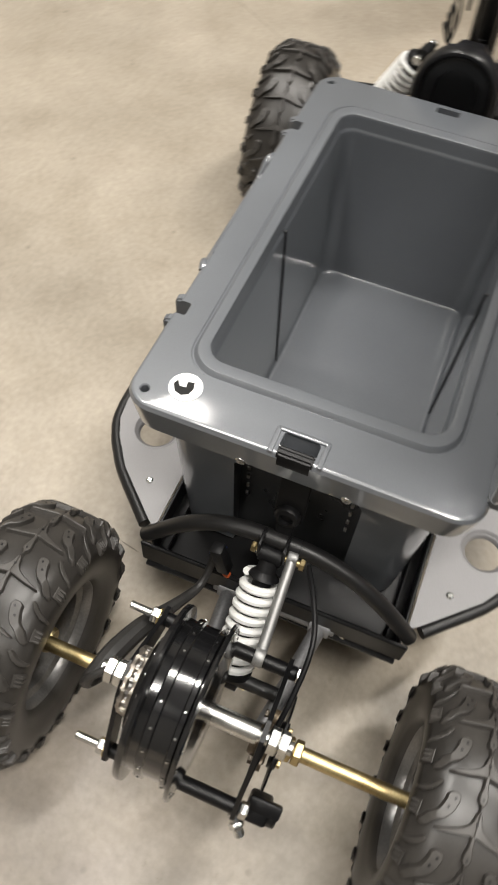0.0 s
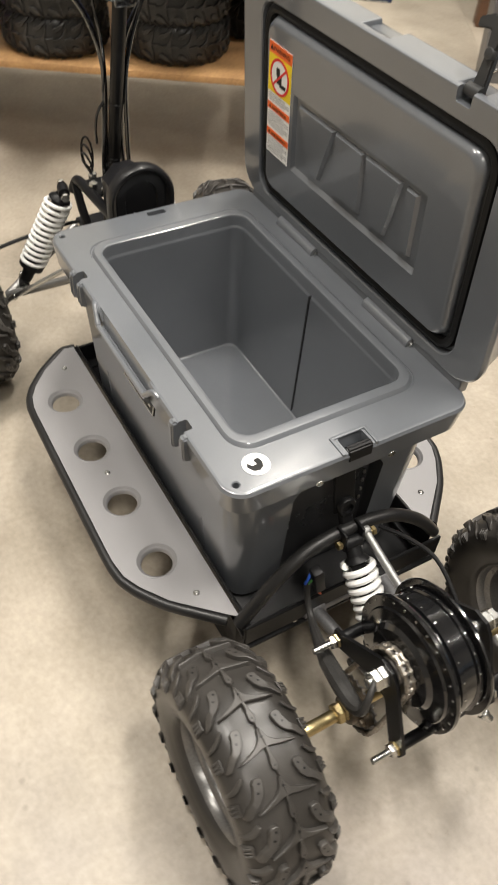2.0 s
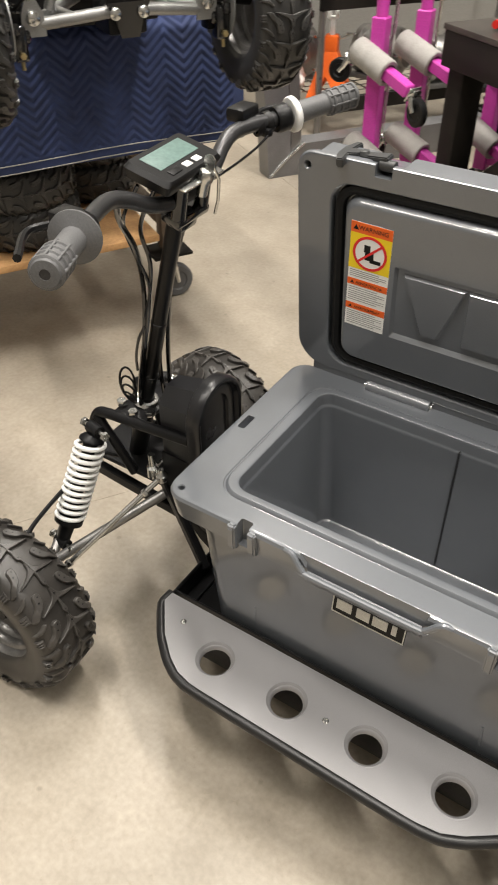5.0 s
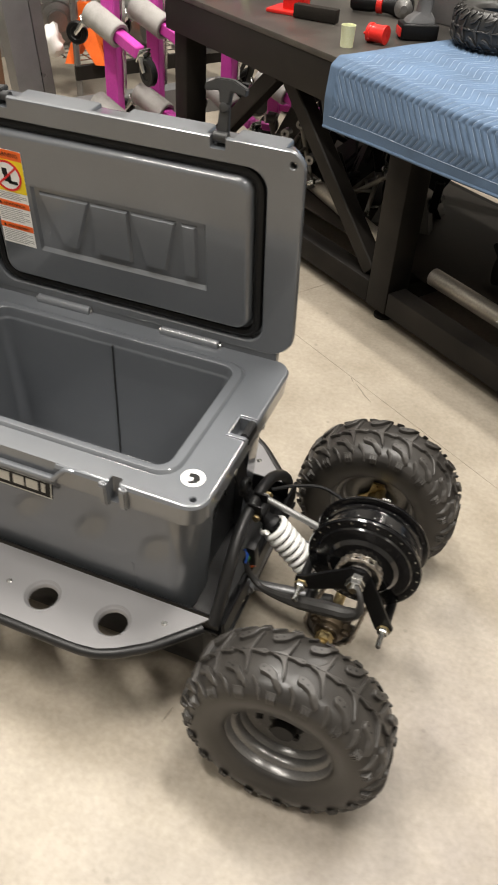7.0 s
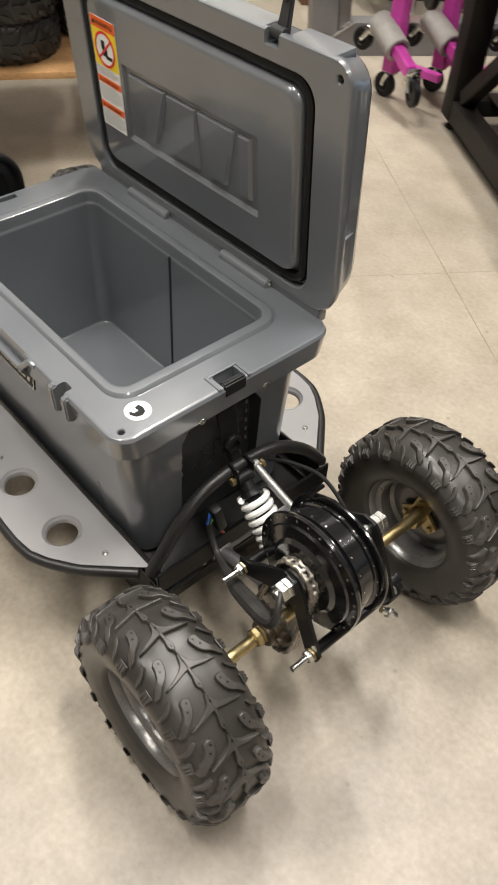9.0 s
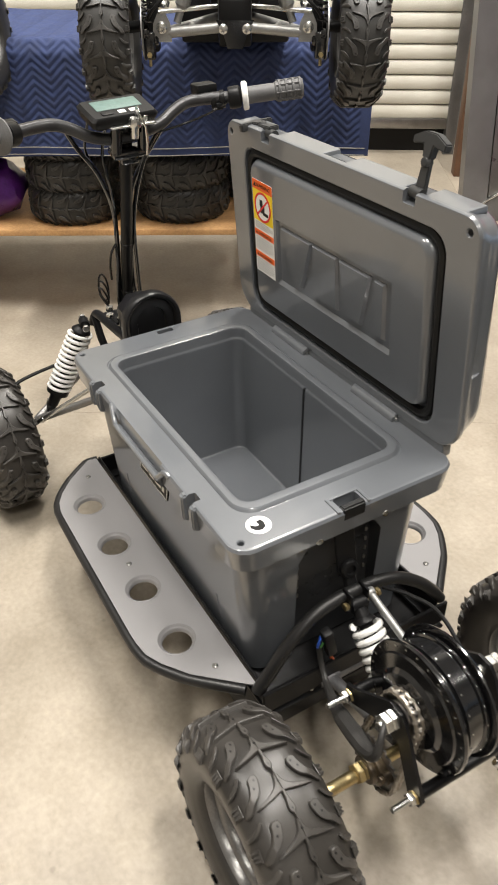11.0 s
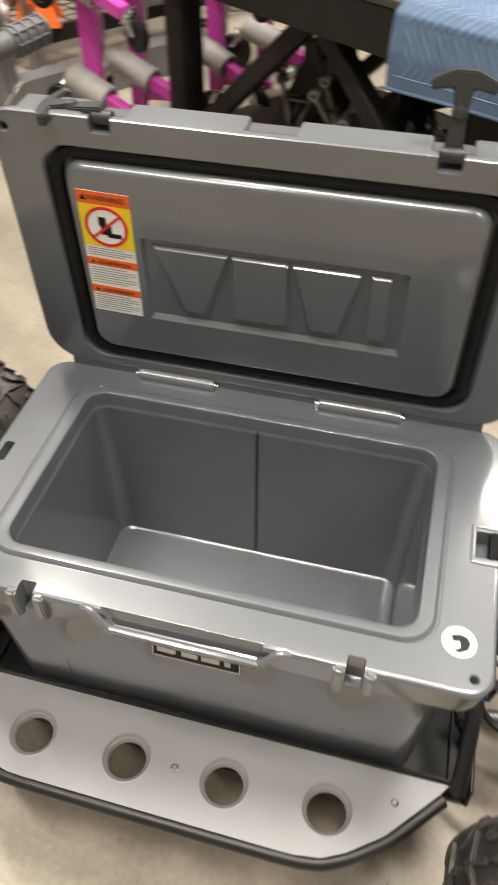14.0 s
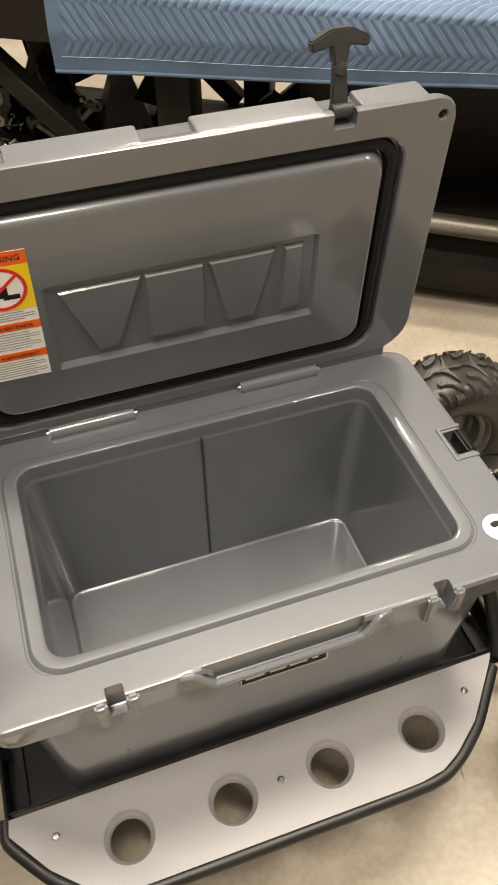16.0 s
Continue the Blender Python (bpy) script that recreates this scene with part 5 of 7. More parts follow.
for y in (-0.026, 0.026):
    rod(bm, mh @ Vector((0.009, y, -0.024)), mh @ Vector((0.009, y, 0.029)), 0.0105, 18)
part("bar_clamp", bm, M_GLOSS, quad)
bm = bmesh.new()
box(bm, (0.006, 0, 0.031), (0.044, 0.086, 0.0035), 0.0015, mh)
for y in (-0.028, 0.028):
    lathe(bm, mh @ Vector((0.010, y, 0.032)), (0.2, 0, 1), [(0, 0), (0.0075, 0), (0.0075, 0.009), (0.006, 0.010), (0.004, 0.006), (0, 0.006)], 16)
lathe(bm, mh @ Vector((0.022, 0.004, 0.008)), (0.3, 0, 1), [(0, 0), (0.0080, 0), (0.0080, 0.020), (0.0115, 0.022), (0.0115, 0.030), (0.008, 0.036), (0, 0.036)], 18)
part("ignition_lock", bm, M_ZINC, quad, "zinc clamp plate with ignition lock")
bm = bmesh.new()
prism(bm, [(-0.008, 0), (0.008, 0), (0.008, 0.016), (0.003, 0.020), (-0.003, 0.020), (-0.008, 0.016)], -0.001, 0.001, mh @ Matrix.Translation((0.026, 0.006, 0.044)) @ Matrix.Rotation(radians(80), 4, "X"))
tube(bm, [mh @ Vector(p) for p in ((0.028, 0.012, 0.050), (0.036, 0.020, 0.030), (0.038, 0.022, 0.000), (0.036, 0.022, -0.022))], 0.0022, 6)
part("key", bm, M_ZINC, quad, "key with a second key hanging from its ring")

bar = new("handlebar")
bar.parent, bar.empty_display_size = quad, 0.05
bm = bmesh.new()
right = [(-0.400, 0.0, 0.852), (-0.400, 0.040, 0.853), (-0.404, 0.075, 0.862), (-0.410, 0.105, 0.878), (-0.412, 0.134, 0.888), (-0.402, 0.170, 0.891), (-0.372, 0.238, 0.893), (-0.322, 0.332, 0.904)]
left = [(x, 0.006 - y, z - 0.004) for x, y, z in right]
tube(bm, smooth_path(left[::-1] + right[1:], 5), 0.0108, 14)
part("bar_tube", bm, M_BAR, bar)
for pts in (right, left):
    p, q = Vector(pts[6]), Vector(pts[7])
    d = (q - p).normalized()
    n = (q - p).length
    sgn = 1 if q.y > 0 else -1
    bm = bmesh.new()
    lathe(bm, p, d, [(0.012, 0), (0.0150, 0.0), (0.0155, 0.004), (0.0150, n * 0.5), (0.0172, n * 0.52), (0.0172, n * 0.97), (0.0150, n), (0.006, n + 0.001), (0.005, n - 0.004), (0, n - 0.004)], 22)
    grip = part("grip", bm, M_GRIPGREY, bar, "grey ribbed rubber grip")
    bm = bmesh.new()
    for k in range(4):
        lathe(bm, p + d * (n * (0.56 + 0.12 * k)), d, [(0.0170, 0), (0.0192, 0.0015), (0.0192, 0.0045), (0.0170, 0.006)], 22)
    a, b, d2 = axes_of(d)
    for k in range(8):
        an = 2 * math.pi * k / 8
        o = (a * math.cos(an) + b * math.sin(an)) * 0.0178
        beam(bm, p + d * n * 0.53 + o, p + d * n * 0.95 + o, 0.0032, 0.0030, 0.0006)
    part("grip_ribs", bm, M_GRIPGREY, grip)
    bm = bmesh.new()
    if sgn > 0:
        lathe(bm, p - d * 0.008, d, [(0.012, 0), (0.024, 0), (0.0255, 0.002), (0.0255, 0.008), (0.022, 0.011), (0.012, 0.011)], 28)
        part("throttle_ring", bm, M_WHITE, grip, "white throttle ring")
        bm = bmesh.new()
        lathe(bm, p - d * 0.034, d, [(0.011, 0), (0.018, 0), (0.020, 0.004), (0.020, 0.020), (0.016, 0.024), (0.011, 0.024)], 24)
        for k in (0.052, 0.068):
            lathe(bm, p - d * k, d, [(0.0108, 0), (0.0150, 0.0005), (0.0160, 0.003), (0.0160, 0.010), (0.0108, 0.012)], 20)
        box(bm, p - d * 0.074 + Vector((-0.014, 0, 0.020)), (0.032, 0.044, 0.020), 0.005)
        box(bm, p - d * 0.060 + Vector((0.012, 0, -0.008)), (0.018, 0.014, 0.012), 0.003)
        tube(bm, smooth_path([p - d * 0.05 + Vector((-0.02, 0, 0)), p - d * 0.02 + Vector((-0.05, 0.02, -0.004)), p + d * 0.05 + Vector((-0.055, 0, -0.008))], 5), 0.005, 8)
        part("switch_pod", bm, M_BLACK, bar)
    else:
        lathe(bm, p - d * 0.004, d, [(0.012, 0), (0.028, 0), (0.031, 0.003), (0.031, 0.006), (0.020, 0.011), (0.012, 0.014)], 28)
        part("grip_flange", bm, M_GRIPGREY, grip)
        bm = bmesh.new()
        lathe(bm, p - d * 0.036, d, [(0.011, 0), (0.018, 0), (0.020, 0.004), (0.020, 0.022), (0.011, 0.026)], 24)
        box(bm, p - d * 0.030 + Vector((-0.022, 0, 0.006)), (0.034, 0.030, 0.022), 0.004)
        tube(bm, smooth_path([p - d * 0.03 + Vector((-0.03, 0, 0)), p - d * 0.01 + Vector((-0.06, -0.02, -0.004)), p + d * 0.08 + Vector((-0.055, 0, -0.008))], 5), 0.005, 8)
        part("switch_pod", bm, M_BLACK, bar)

md = Matrix.Translation((-0.408, -0.008, 0.892)) @ Matrix.Rotation(radians(4), 4, "Z") @ Matrix.Rotation(radians(15), 4, "Y")
bm = bmesh.new()
loft(bm, [[md @ Vector((x, y, z)) for x, y in rrect(hx, hy, 0.007, 3)] for hx, hy, z in ((0.028, 0.054, -0.016), (0.033, 0.061, -0.011), (0.036, 0.065, 0.003), (0.034, 0.060, 0.008), (0.033, 0.059, 0.009))])
disp = part("display", bm, M_PLASTIC, quad, "black handlebar display with a pale green screen")
bm = bmesh.new()
box(bm, (-0.008, 0.0, 0.0092), (0.034, 0.088, 0.0012), 0.0004, md)
m_lcd = material("lcd_green", (0.105, 0.165, 0.150), 0.45, spread=0.06, scale=60, bump=0.0, spec=0.3)
part("screen", bm, m_lcd, disp, "pale green screen")
for y, mat in ((-0.030, M_PLASTIC), (-0.002, M_WHITE), (0.020, M_WHITE)):
    bm = bmesh.new()
    box(bm, (0.021, y, 0.0094), (0.010, 0.014 if y > -0.02 else 0.022, 0.002), 0.0008, md)
    part("button", bm, mat, disp)
bm = bmesh.new()
tube(bm, [md @ Vector((0.01, 0.0, -0.012)), (-0.402, 0.003, 0.862)], 0.012, 12)
part("display_bracket", bm, M_BLACK, disp)

# cables down the stem
CAB = [
    ([(-0.412, -0.110, 0.880), (-0.440, -0.080, 0.830), (-0.452, -0.040, 0.770), (-0.462, -0.022, 0.690), (-0.470, -0.020, 0.600), (-0.492, -0.022, 0.500), (-0.500, -0.02, 0.43)], 0.0045),
    ([(-0.412, -0.030, 0.870), (-0.448, -0.030, 0.800), (-0.440, -0.034, 0.740), (-0.455, -0.020, 0.660), (-0.478, -0.016, 0.560), (-0.498, -0.012, 0.470)], 0.0032),
    ([(-0.404, 0.110, 0.884), (-0.430, 0.070, 0.820), (-0.440, 0.034, 0.740), (-0.450, 0.024, 0.640), (-0.470, 0.024, 0.540), (-0.470, 0.03, 0.45)], 0.004),
    ([(-0.398, 0.120, 0.886), (-0.415, 0.075, 0.845), (-0.425, 0.040, 0.780), (-0.438, 0.030, 0.680), (-0.455, 0.034, 0.560), (-0.460, 0.036, 0.46)], 0.004),
    ([(-0.396, 0.020, 0.846), (-0.388, 0.080, 0.850), (-0.376, 0.150, 0.866), (-0.372, 0.200, 0.884)], 0.0020),
    ([(-0.420, -0.060, 0.876), (-0.452, -0.060, 0.820), (-0.458, -0.036, 0.760), (-0.446, -0.030, 0.700), (-0.462, -0.024, 0.640)], 0.0026),
    ([(-0.466, -0.024, 0.620), (-0.472, -0.040, 0.600), (-0.478, -0.046, 0.570), (-0.480, -0.046, 0.540)], 0.0025),
]
for pts, r in CAB:
    bm = bmesh.new()
    pts = [(x - 0.008 - 0.014 * min(1, max(0, (0.842 - z) / 0.2)), y * (1 if z > 0.75 else 0.65), z) for x, y, z in pts]
    tube(bm, smooth_path(pts, 6), r, 8)
    part("control_cable", bm, M_GLOSS, quad)
bm = bmesh.new()
for k in range(4):
    o = Vector((-0.512, -0.047, 0.522))
    pts = [o + Vector((0.010 * math.cos(a) + 0.003 * k, 0.007 * math.cos(a + 0.5 * k) - 0.002 * k, (0.030 - 0.005 * k) * math.sin(a) - 0.008 * k)) for a in [2 * math.pi * j / 16 for j in range(16)]]
    tube(bm, pts, 0.002, 6, True)
part("coiled_cable", bm, M_PLASTIC, quad, "coil of spare cable tied up")

# suspension of the front wheels
for s, hub in ((-1, Vector((-0.606, -0.318, 0.168))), (1, Vector((-0.607, 0.327, 0.168)))):
    hub = VI @ hub
    k = Vector((hub.x, hub.y - s * 0.075, hub.z))
    y0 = 0.006 + s * 0.055
    shock((-0.568, 0.006 + s * 0.092, 0.424), (-0.590, k.y - s * 0.060, k.z + 0.050), turns=12, coil=0.0245, wire=0.0042, s0=0.10, s1=0.76)
    bm = bmesh.new()
    for x in (-0.640, -0.455):
        rod(bm, (x, y0 - s * 0.004, 0.298), (k.x + 0.018, k.y - s * 0.020, k.z + 0.030), 0.0092, 14)
    part("control_arm", bm, M_ARM, quad, "grey tubular control arm")
    bm = bmesh.new()
    a, b = Vector((-0.448, y0 + s * 0.012, 0.352)), Vector((k.x + 0.055, k.y + s * 0.005, k.z + 0.040))
    rod(bm, a, b, 0.0052, 12)
    for p in (a, b):
        lathe(bm, p - Vector((0, 0, 0.009)), (0, 0, 1), [(0, 0), (0.009, 0), (0.011, 0.004), (0.011, 0.014), (0.007, 0.018), (0.005, 0.026), (0, 0.026)], 16)
    hexnut(bm, a.lerp(b, 0.14), b - a, 0.0075, 0.009)
    hexnut(bm, a.lerp(b, 0.84), b - a, 0.0075, 0.009)
    part("tie_rod", bm, M_ZINC, quad, "bright steel tie rod")
    bm = bmesh.new()
    box(bm, (k.x, k.y + s * 0.012, k.z + 0.010), (0.040, 0.030, 0.110), 0.006)
    rod(bm, (k.x, k.y, k.z), (hub.x, hub.y, hub.z), 0.014, 16)
    box(bm, (k.x + 0.045, k.y + s * 0.020, k.z + 0.040), (0.034, 0.040, 0.050), 0.006)
    kn = part("steering_knuckle", bm, M_BLACK, quad)
    bm = bmesh.new()
    hexnut(bm, (k.x + 0.066, k.y + s * 0.015, k.z + 0.050), (1, 0, 0), 0.007, 0.008)
    hexnut(bm, (k.x + 0.045, k.y + s * 0.02, k.z + 0.066), (0, 0, 1), 0.007, 0.010)
    lathe(bm, (k.x, k.y + s * 0.034, k.z), (0, s, 0), [(0.02, 0), (0.062, 0), (0.062, 0.0025), (0.02, 0.0025)], 40, True)
    part("front_brake_disc", bm, M_STEEL, kn)
    bm = bmesh.new()
    tube(bm, smooth_path([(k.x + 0.045, k.y + s * 0.02, k.z + 0.064), (k.x + 0.03, k.y + s * 0.02, k.z + 0.13), (k.x + 0.02, k.y - s * 0.03, k.z + 0.15), (-0.60, y0 + s * 0.02, 0.33), (-0.56, y0, 0.34)], 6), 0.004, 8)
    part("brake_hose", bm, M_PLASTIC, quad)
bm = bmesh.new()
rod(bm, (-0.470, -0.058, 0.352), (-0.470, 0.070, 0.352), 0.0075, 12)
for y in (-0.058, 0.070):
    lathe(bm, (-0.470, y, 0.342), (0, 0, 1), [(0, 0), (0.011, 0), (0.011, 0.02), (0.006, 0.024), (0.006, 0.05), (0, 0.05)], 14)
part("steering_link", bm, M_ZINC, quad)

# ---------------------------------------------------------------- roll-up door and posts on the west side
def rollup_door():
    u = -3.60
    d = root("door_1", Matrix.Translation(room(u, -0.4)) @ Matrix.Rotation(ROOM, 4, "Z"), "cream roll-up door standing open a hand's width above the floor", "door", kind="structure")
    width, z = 2.75, 0.19
    k = 0
    while z < 3.0:
        bm = bmesh.new()
        prof = [(0.0, z), (0.010, z + 0.003), (0.017, z + 0.014), (0.017, z + 0.054), (0.010, z + 0.068), (0.0, z + 0.073), (-0.012, z + 0.073), (-0.012, z)]
        vs = prism(bm, prof, -width / 2, width / 2)
        bmesh.ops.transform(bm, matrix=Matrix(((1, 0, 0, 0), (0, 0, 1, 0), (0, 1, 0, 0), (0, 0, 0, 1))), verts=vs)
        part("door_slat", bm, M_CREAM, d)
        z += 0.077
    bm = bmesh.new()
    box(bm, (0.0, 0, 0.165), (0.05, width, 0.055), 0.006)
    part("bottom_bar", bm, M_STEEL, d, "dented bare steel bottom bar")
    for s in (-1, 1):
        bm = bmesh.new()
        box(bm, (0.0, s * (width / 2 + 0.025), 1.6), (0.07, 0.06, 3.2), 0.004)
        part("door_track", bm, M_GREYSTEEL, d)
    # black strip standing in for the darkness in the gap under the door
    bm = bmesh.new()
    box(bm, (-0.06, 0, 0.09), (0.01, width, 0.18), 0)
    part("dark_gap_strip", bm, M_INK, d)


rollup_door()
for u, v, w, mat, label in ((-3.44, 1.03, 0.035, M_CREAM, "narrow cream painted post beside the roll-up door"), (-3.16, 1.00, 0.085, M_BROWN, "rust-brown timber post standing beside the roll-up door")):
    bm = bmesh.new()
    box(bm, (0, 0, 1.3), (w, w, 2.6), 0.004, Matrix.Translation(room(u, v)) @ Matrix.Rotation(ROOM, 4, "Z"))
    tagged(finish(bm, "post", mat), label, "post")


def steel_gantry():
    """Welded frame of wide steel channel, standing on the floor."""
    o = Vector((-1.598, 2.078, 0))
    f = root("steel_gantry", Matrix.Translation(o) @ Matrix.Rotation(ROOM, 4, "Z"), "welded grey steel gantry with splayed leg standing on the floor", "gantry")
    w, dep, L, H = 0.17, 0.10, 1.15, 2.0
    bm = bmesh.new()
    lean = 0.07 * H
    prism(bm, [(0, 0), (w * 0.62, w * 0.55), (w * 0.62 - lean, H), (-lean, H)], -dep / 2, dep / 2, Matrix(((0, 0, 1, 0), (1, 0, 0, 0), (0, 1, 0, 0), (0, 0, 0, 1))))
    part("upright", bm, M_GREYSTEEL, f)
    bm = bmesh.new()
    prism(bm, [(w * 0.66, w * 0.60), (w * 0.94, w * 0.78), (w * 0.94 - lean, H), (w * 0.66 - lean, H)], -dep / 2, dep / 2 - 0.01, Matrix(((0, 0, 1, 0), (1, 0, 0, 0), (0, 1, 0, 0), (0, 0, 0, 1))))
    part("inner_flange", bm, M_STEELRIM, f)
    bm = bmesh.new()
    prism(bm, [(0.012, 0), (L, 0), (L, w * 0.78), (w, w * 0.78), (w * 0.64, w * 0.55)], -dep / 2, dep / 2, Matrix(((0, 0, 1, 0), (1, 0, 0, 0), (0, 1, 0, 0), (0, 0, 0, 1))))
    part("sill_beam", bm, M_GREYSTEEL, f)
    bm = bmesh.new()
    tube(bm, [(dep / 2 + 0.001, 0.004, 0.006), (dep / 2 + 0.001, w * 0.62, w * 0.55), (dep / 2 + 0.001, w, w * 0.80)], 0.006, 8)
    part("weld_seam", bm, M_ZINC, f, "bright ground weld seam")


steel_gantry()


# ---------------------------------------------------------------- storage rack behind the frame
def rack():
    o = room(-2.97, 1.62)
    r = root("wire_rack", Matrix.Translation(o) @ Matrix.Rotation(ROOM, 4, "Z"), "wire storage rack with dark front rails", "shelf")
    L, dep = 1.5, 0.5
    for x in (0.1, -dep + 0.02):
        for y in (-0.28, L - 0.3):
            bm = bmesh.new()
            rod(bm, (x, y, 0), (x, y, 1.7), 0.016, 12)
            part("post", bm, M_STEELRIM, r)
    for z in (0.165, 0.62):
        bm = bmesh.new()
        beam(bm, (0.11, -0.3, z - 0.03), (0.11, L - 0.28, z - 0.03), 0.02, 0.07, 0.003)
        part("front_rail", bm, M_TABLE, r)
        for k in range(15):
            bm = bmesh.new()
            y = -0.27 + k * (L - 0.04) / 14
            rod(bm, (-dep, y, z + 0.003), (0.1, y, z + 0.003), 0.0035, 6)
            part("shelf_wire", bm, M_ZINC, r)
        for k in range(8):
            bm = bmesh.new()
            x = -dep + 0.02 + k * 0.08
            rod(bm, (x, -0.28, z - 0.003), (x, L - 0.32, z - 0.003), 0.003, 6)
            part("shelf_wire", bm, M_ZINC, r)
    return r


rack()


def jack_stand(m, mat, label):
    j = root("jack_stand", m, label, "jack stand", "jack stands")
    # four splayed sheet legs from a square head
    for k in range(4):
        bm = bmesh.new()
        a, b = radians(90 * k + 45), radians(90 * k + 135)
        t0, t1 = Vector((0.046 * math.cos(a), 0.046 * math.sin(a), 0.21)), Vector((0.046 * math.cos(b), 0.046 * math.sin(b), 0.21))
        b0, b1 = Vector((0.150 * math.cos(a), 0.150 * math.sin(a), 0)), Vector((0.150 * math.cos(b), 0.150 * math.sin(b), 0))
        q0, q1 = b0.lerp(b1, 0.24), b0.lerp(b1, 0.76)
        m0 = t0.lerp(b0.lerp(b1, 0.5), 0.52)
        for pts in ((t0, b0, q0, m0), (t1, m0, q1, b1), (t0, m0, t1)):
            bm.faces.new([bm.verts.new(p) for p in pts])
        bmesh.ops.remove_doubles(bm, verts=bm.verts, dist=0.0005)
        bmesh.ops.solidify(bm, geom=list(bm.faces), thickness=0.004)
        part("leg", bm, mat, j)
    bm = bmesh.new()
    box(bm, (0, 0, 0.240), (0.068, 0.068, 0.08), 0.008)
    part("collar", bm, mat, j)
    bm = bmesh.new()
    box(bm, (0, 0, 0.30), (0.024, 0.030, 0.12), 0.003)
    for s in (-1, 1):
        box(bm, (s * 0.018, 0, 0.370), (0.014, 0.034, 0.034), 0.003)
    box(bm, (0, 0, 0.358), (0.045, 0.034, 0.012), 0.002)
    part("ratchet_bar", bm, M_PAPER if mat is M_ORANGE else M_ZINC, j, "pale steel ratchet bar with a saddle")
    bm = bmesh.new()
    rod(bm, (0.02, 0.0, 0.255), (0.09, 0.0, 0.285), 0.006, 10)
    box(bm, (0.095, 0, 0.288), (0.05, 0.022, 0.008), 0.002)
    part("release_handle", bm, M_ZINC, j)
    return j


jack_stand(pose(-1.68, 2.80, 0.172, 0, 0, 20) @ Matrix.Scale(0.95, 4), M_ORANGE, "orange painted jack stand standing on the wire rack")


def lumpy(bm, c, s, seed, amp=0.25, seg=3):
    """A crumpled lump."""
    r = bmesh.ops.create_icosphere(bm, subdivisions=seg, radius=1.0)
    off = Vector((seed * 7.3, seed * 3.1, seed))
    for v in r["verts"]:
        n = noise.noise(v.co * 1.6 + off) * amp + noise.noise(v.co * 4 + off) * amp * 0.4
        v.co = Vector((v.co.x * s[0], v.co.y * s[1], v.co.z * s[2])) * (1 + n) + Vector(c)


bm = bmesh.new()
lumpy(bm, (0, 0, 0.070), (0.066, 0.066, 0.070), 2.0, 0.45)
ob = tagged(finish(bm, "paper_towel", M_PAPER, sharp=60), "crumpled white paper towels lying on the wire rack", "paper towel")
ob.matrix_world = pose(-1.865, 2.755, 0.170)


def gearbox(m, label):
    g = root("gearbox", m, label, "gearbox")
    bm = bmesh.new()
    lathe(bm, (0, -0.16, 0.13), (0, 1, 0), [(0, 0), (0.05, 0), (0.055, 0.02), (0.085, 0.03), (0.09, 0.05), (0.12, 0.06), (0.125, 0.08), (0.125, 0.14), (0.10, 0.16), (0.095, 0.24), (0.115, 0.25), (0.115, 0.28), (0.06, 0.30), (0, 0.30)], 30)
    part("case", bm, M_STEEL, g)
    for k in range(8):
        a = 2 * math.pi * k / 8
        bm = bmesh.new()
        hexnut(bm, (0.108 * math.cos(a), -0.105, 0.13 + 0.108 * math.sin(a)), (0, -1, 0), 0.008, 0.008)
        part("case_bolt", bm, M_ZINC, g)
    bm = bmesh.new()
    box(bm, (0, 0.02, 0.012), (0.16, 0.22, 0.024), 0.004)
    part("foot", bm, M_STEELRIM, g)


gearbox(pose(-1.995, 3.02, 0.172, 0, 0, 35), "bare aluminium gearbox case lying on the wire rack")
gearbox(pose(-1.60, 3.20, 0.172, 0, 0, 80), "bare aluminium gearbox case lying on the wire rack")
# two more, added as stand-ins for unclear clutter that darkens the wall behind
gearbox(pose(-1.28, 3.28, 0.172, 0, 0, 140), "bare aluminium gearbox case lying on the wire rack")
gearbox(pose(-1.45, 3.02, 0.625, 0, 0, 20), "bare aluminium gearbox case lying on the wire rack")
bm = bmesh.new()
lumpy(bm, (0, 0, 0.10), (0.26, 0.20, 0.11), 5.0, 0.2)
ob = tagged(finish(bm, "tarpaulin_bundle", material("brown_canvas", (0.16, 0.12, 0.075), 0.8, spread=0.3)), "folded brown canvas bundle lying on the wire rack", "canvas")
ob.matrix_world = pose(-1.88, 2.92, 0.625, 0, 0, 30)


# ---------------------------------------------------------------- magenta wheel dollies stood on end
def caster(parent, p, d, r=0.036):
    """A swivel caster at p, its plate facing along -d."""
    d = Vector(d).normalized()
    a, b, _ = axes_of(d)
    p = Vector(p)
    bm = bmesh.new()
    lathe(bm, p, d, [(0, 0), (0.026, 0), (0.028, 0.004), (0.020, 0.010), (0, 0.012)], 16)
    for s in (-1, 1):
        q = [p + a * s * 0.016 + d * 0.008, p + a * s * 0.018 + d * 0.03 + b * 0.012, p + a * s * 0.018 + d * 0.055 + b * 0.02]
        tube(bm, q, [0.012, 0.011, 0.009], 8)
    f = part("caster_fork", bm, M_ZINC, parent)
    bm = bmesh.new()
    c = p + d * 0.055 + b * 0.02
    lathe(bm, c - a * 0.013, a, [(0, 0.004), (r * 0.5, 0.004), (r * 0.6, 0), (r * 0.9, 0), (r, 0.004), (r, 0.022), (r * 0.9, 0.026), (r * 0.6, 0.026), (r * 0.5, 0.022), (0, 0.022)], 26)
    part("caster_wheel", bm, M_PLASTIC, f, "black caster wheel")


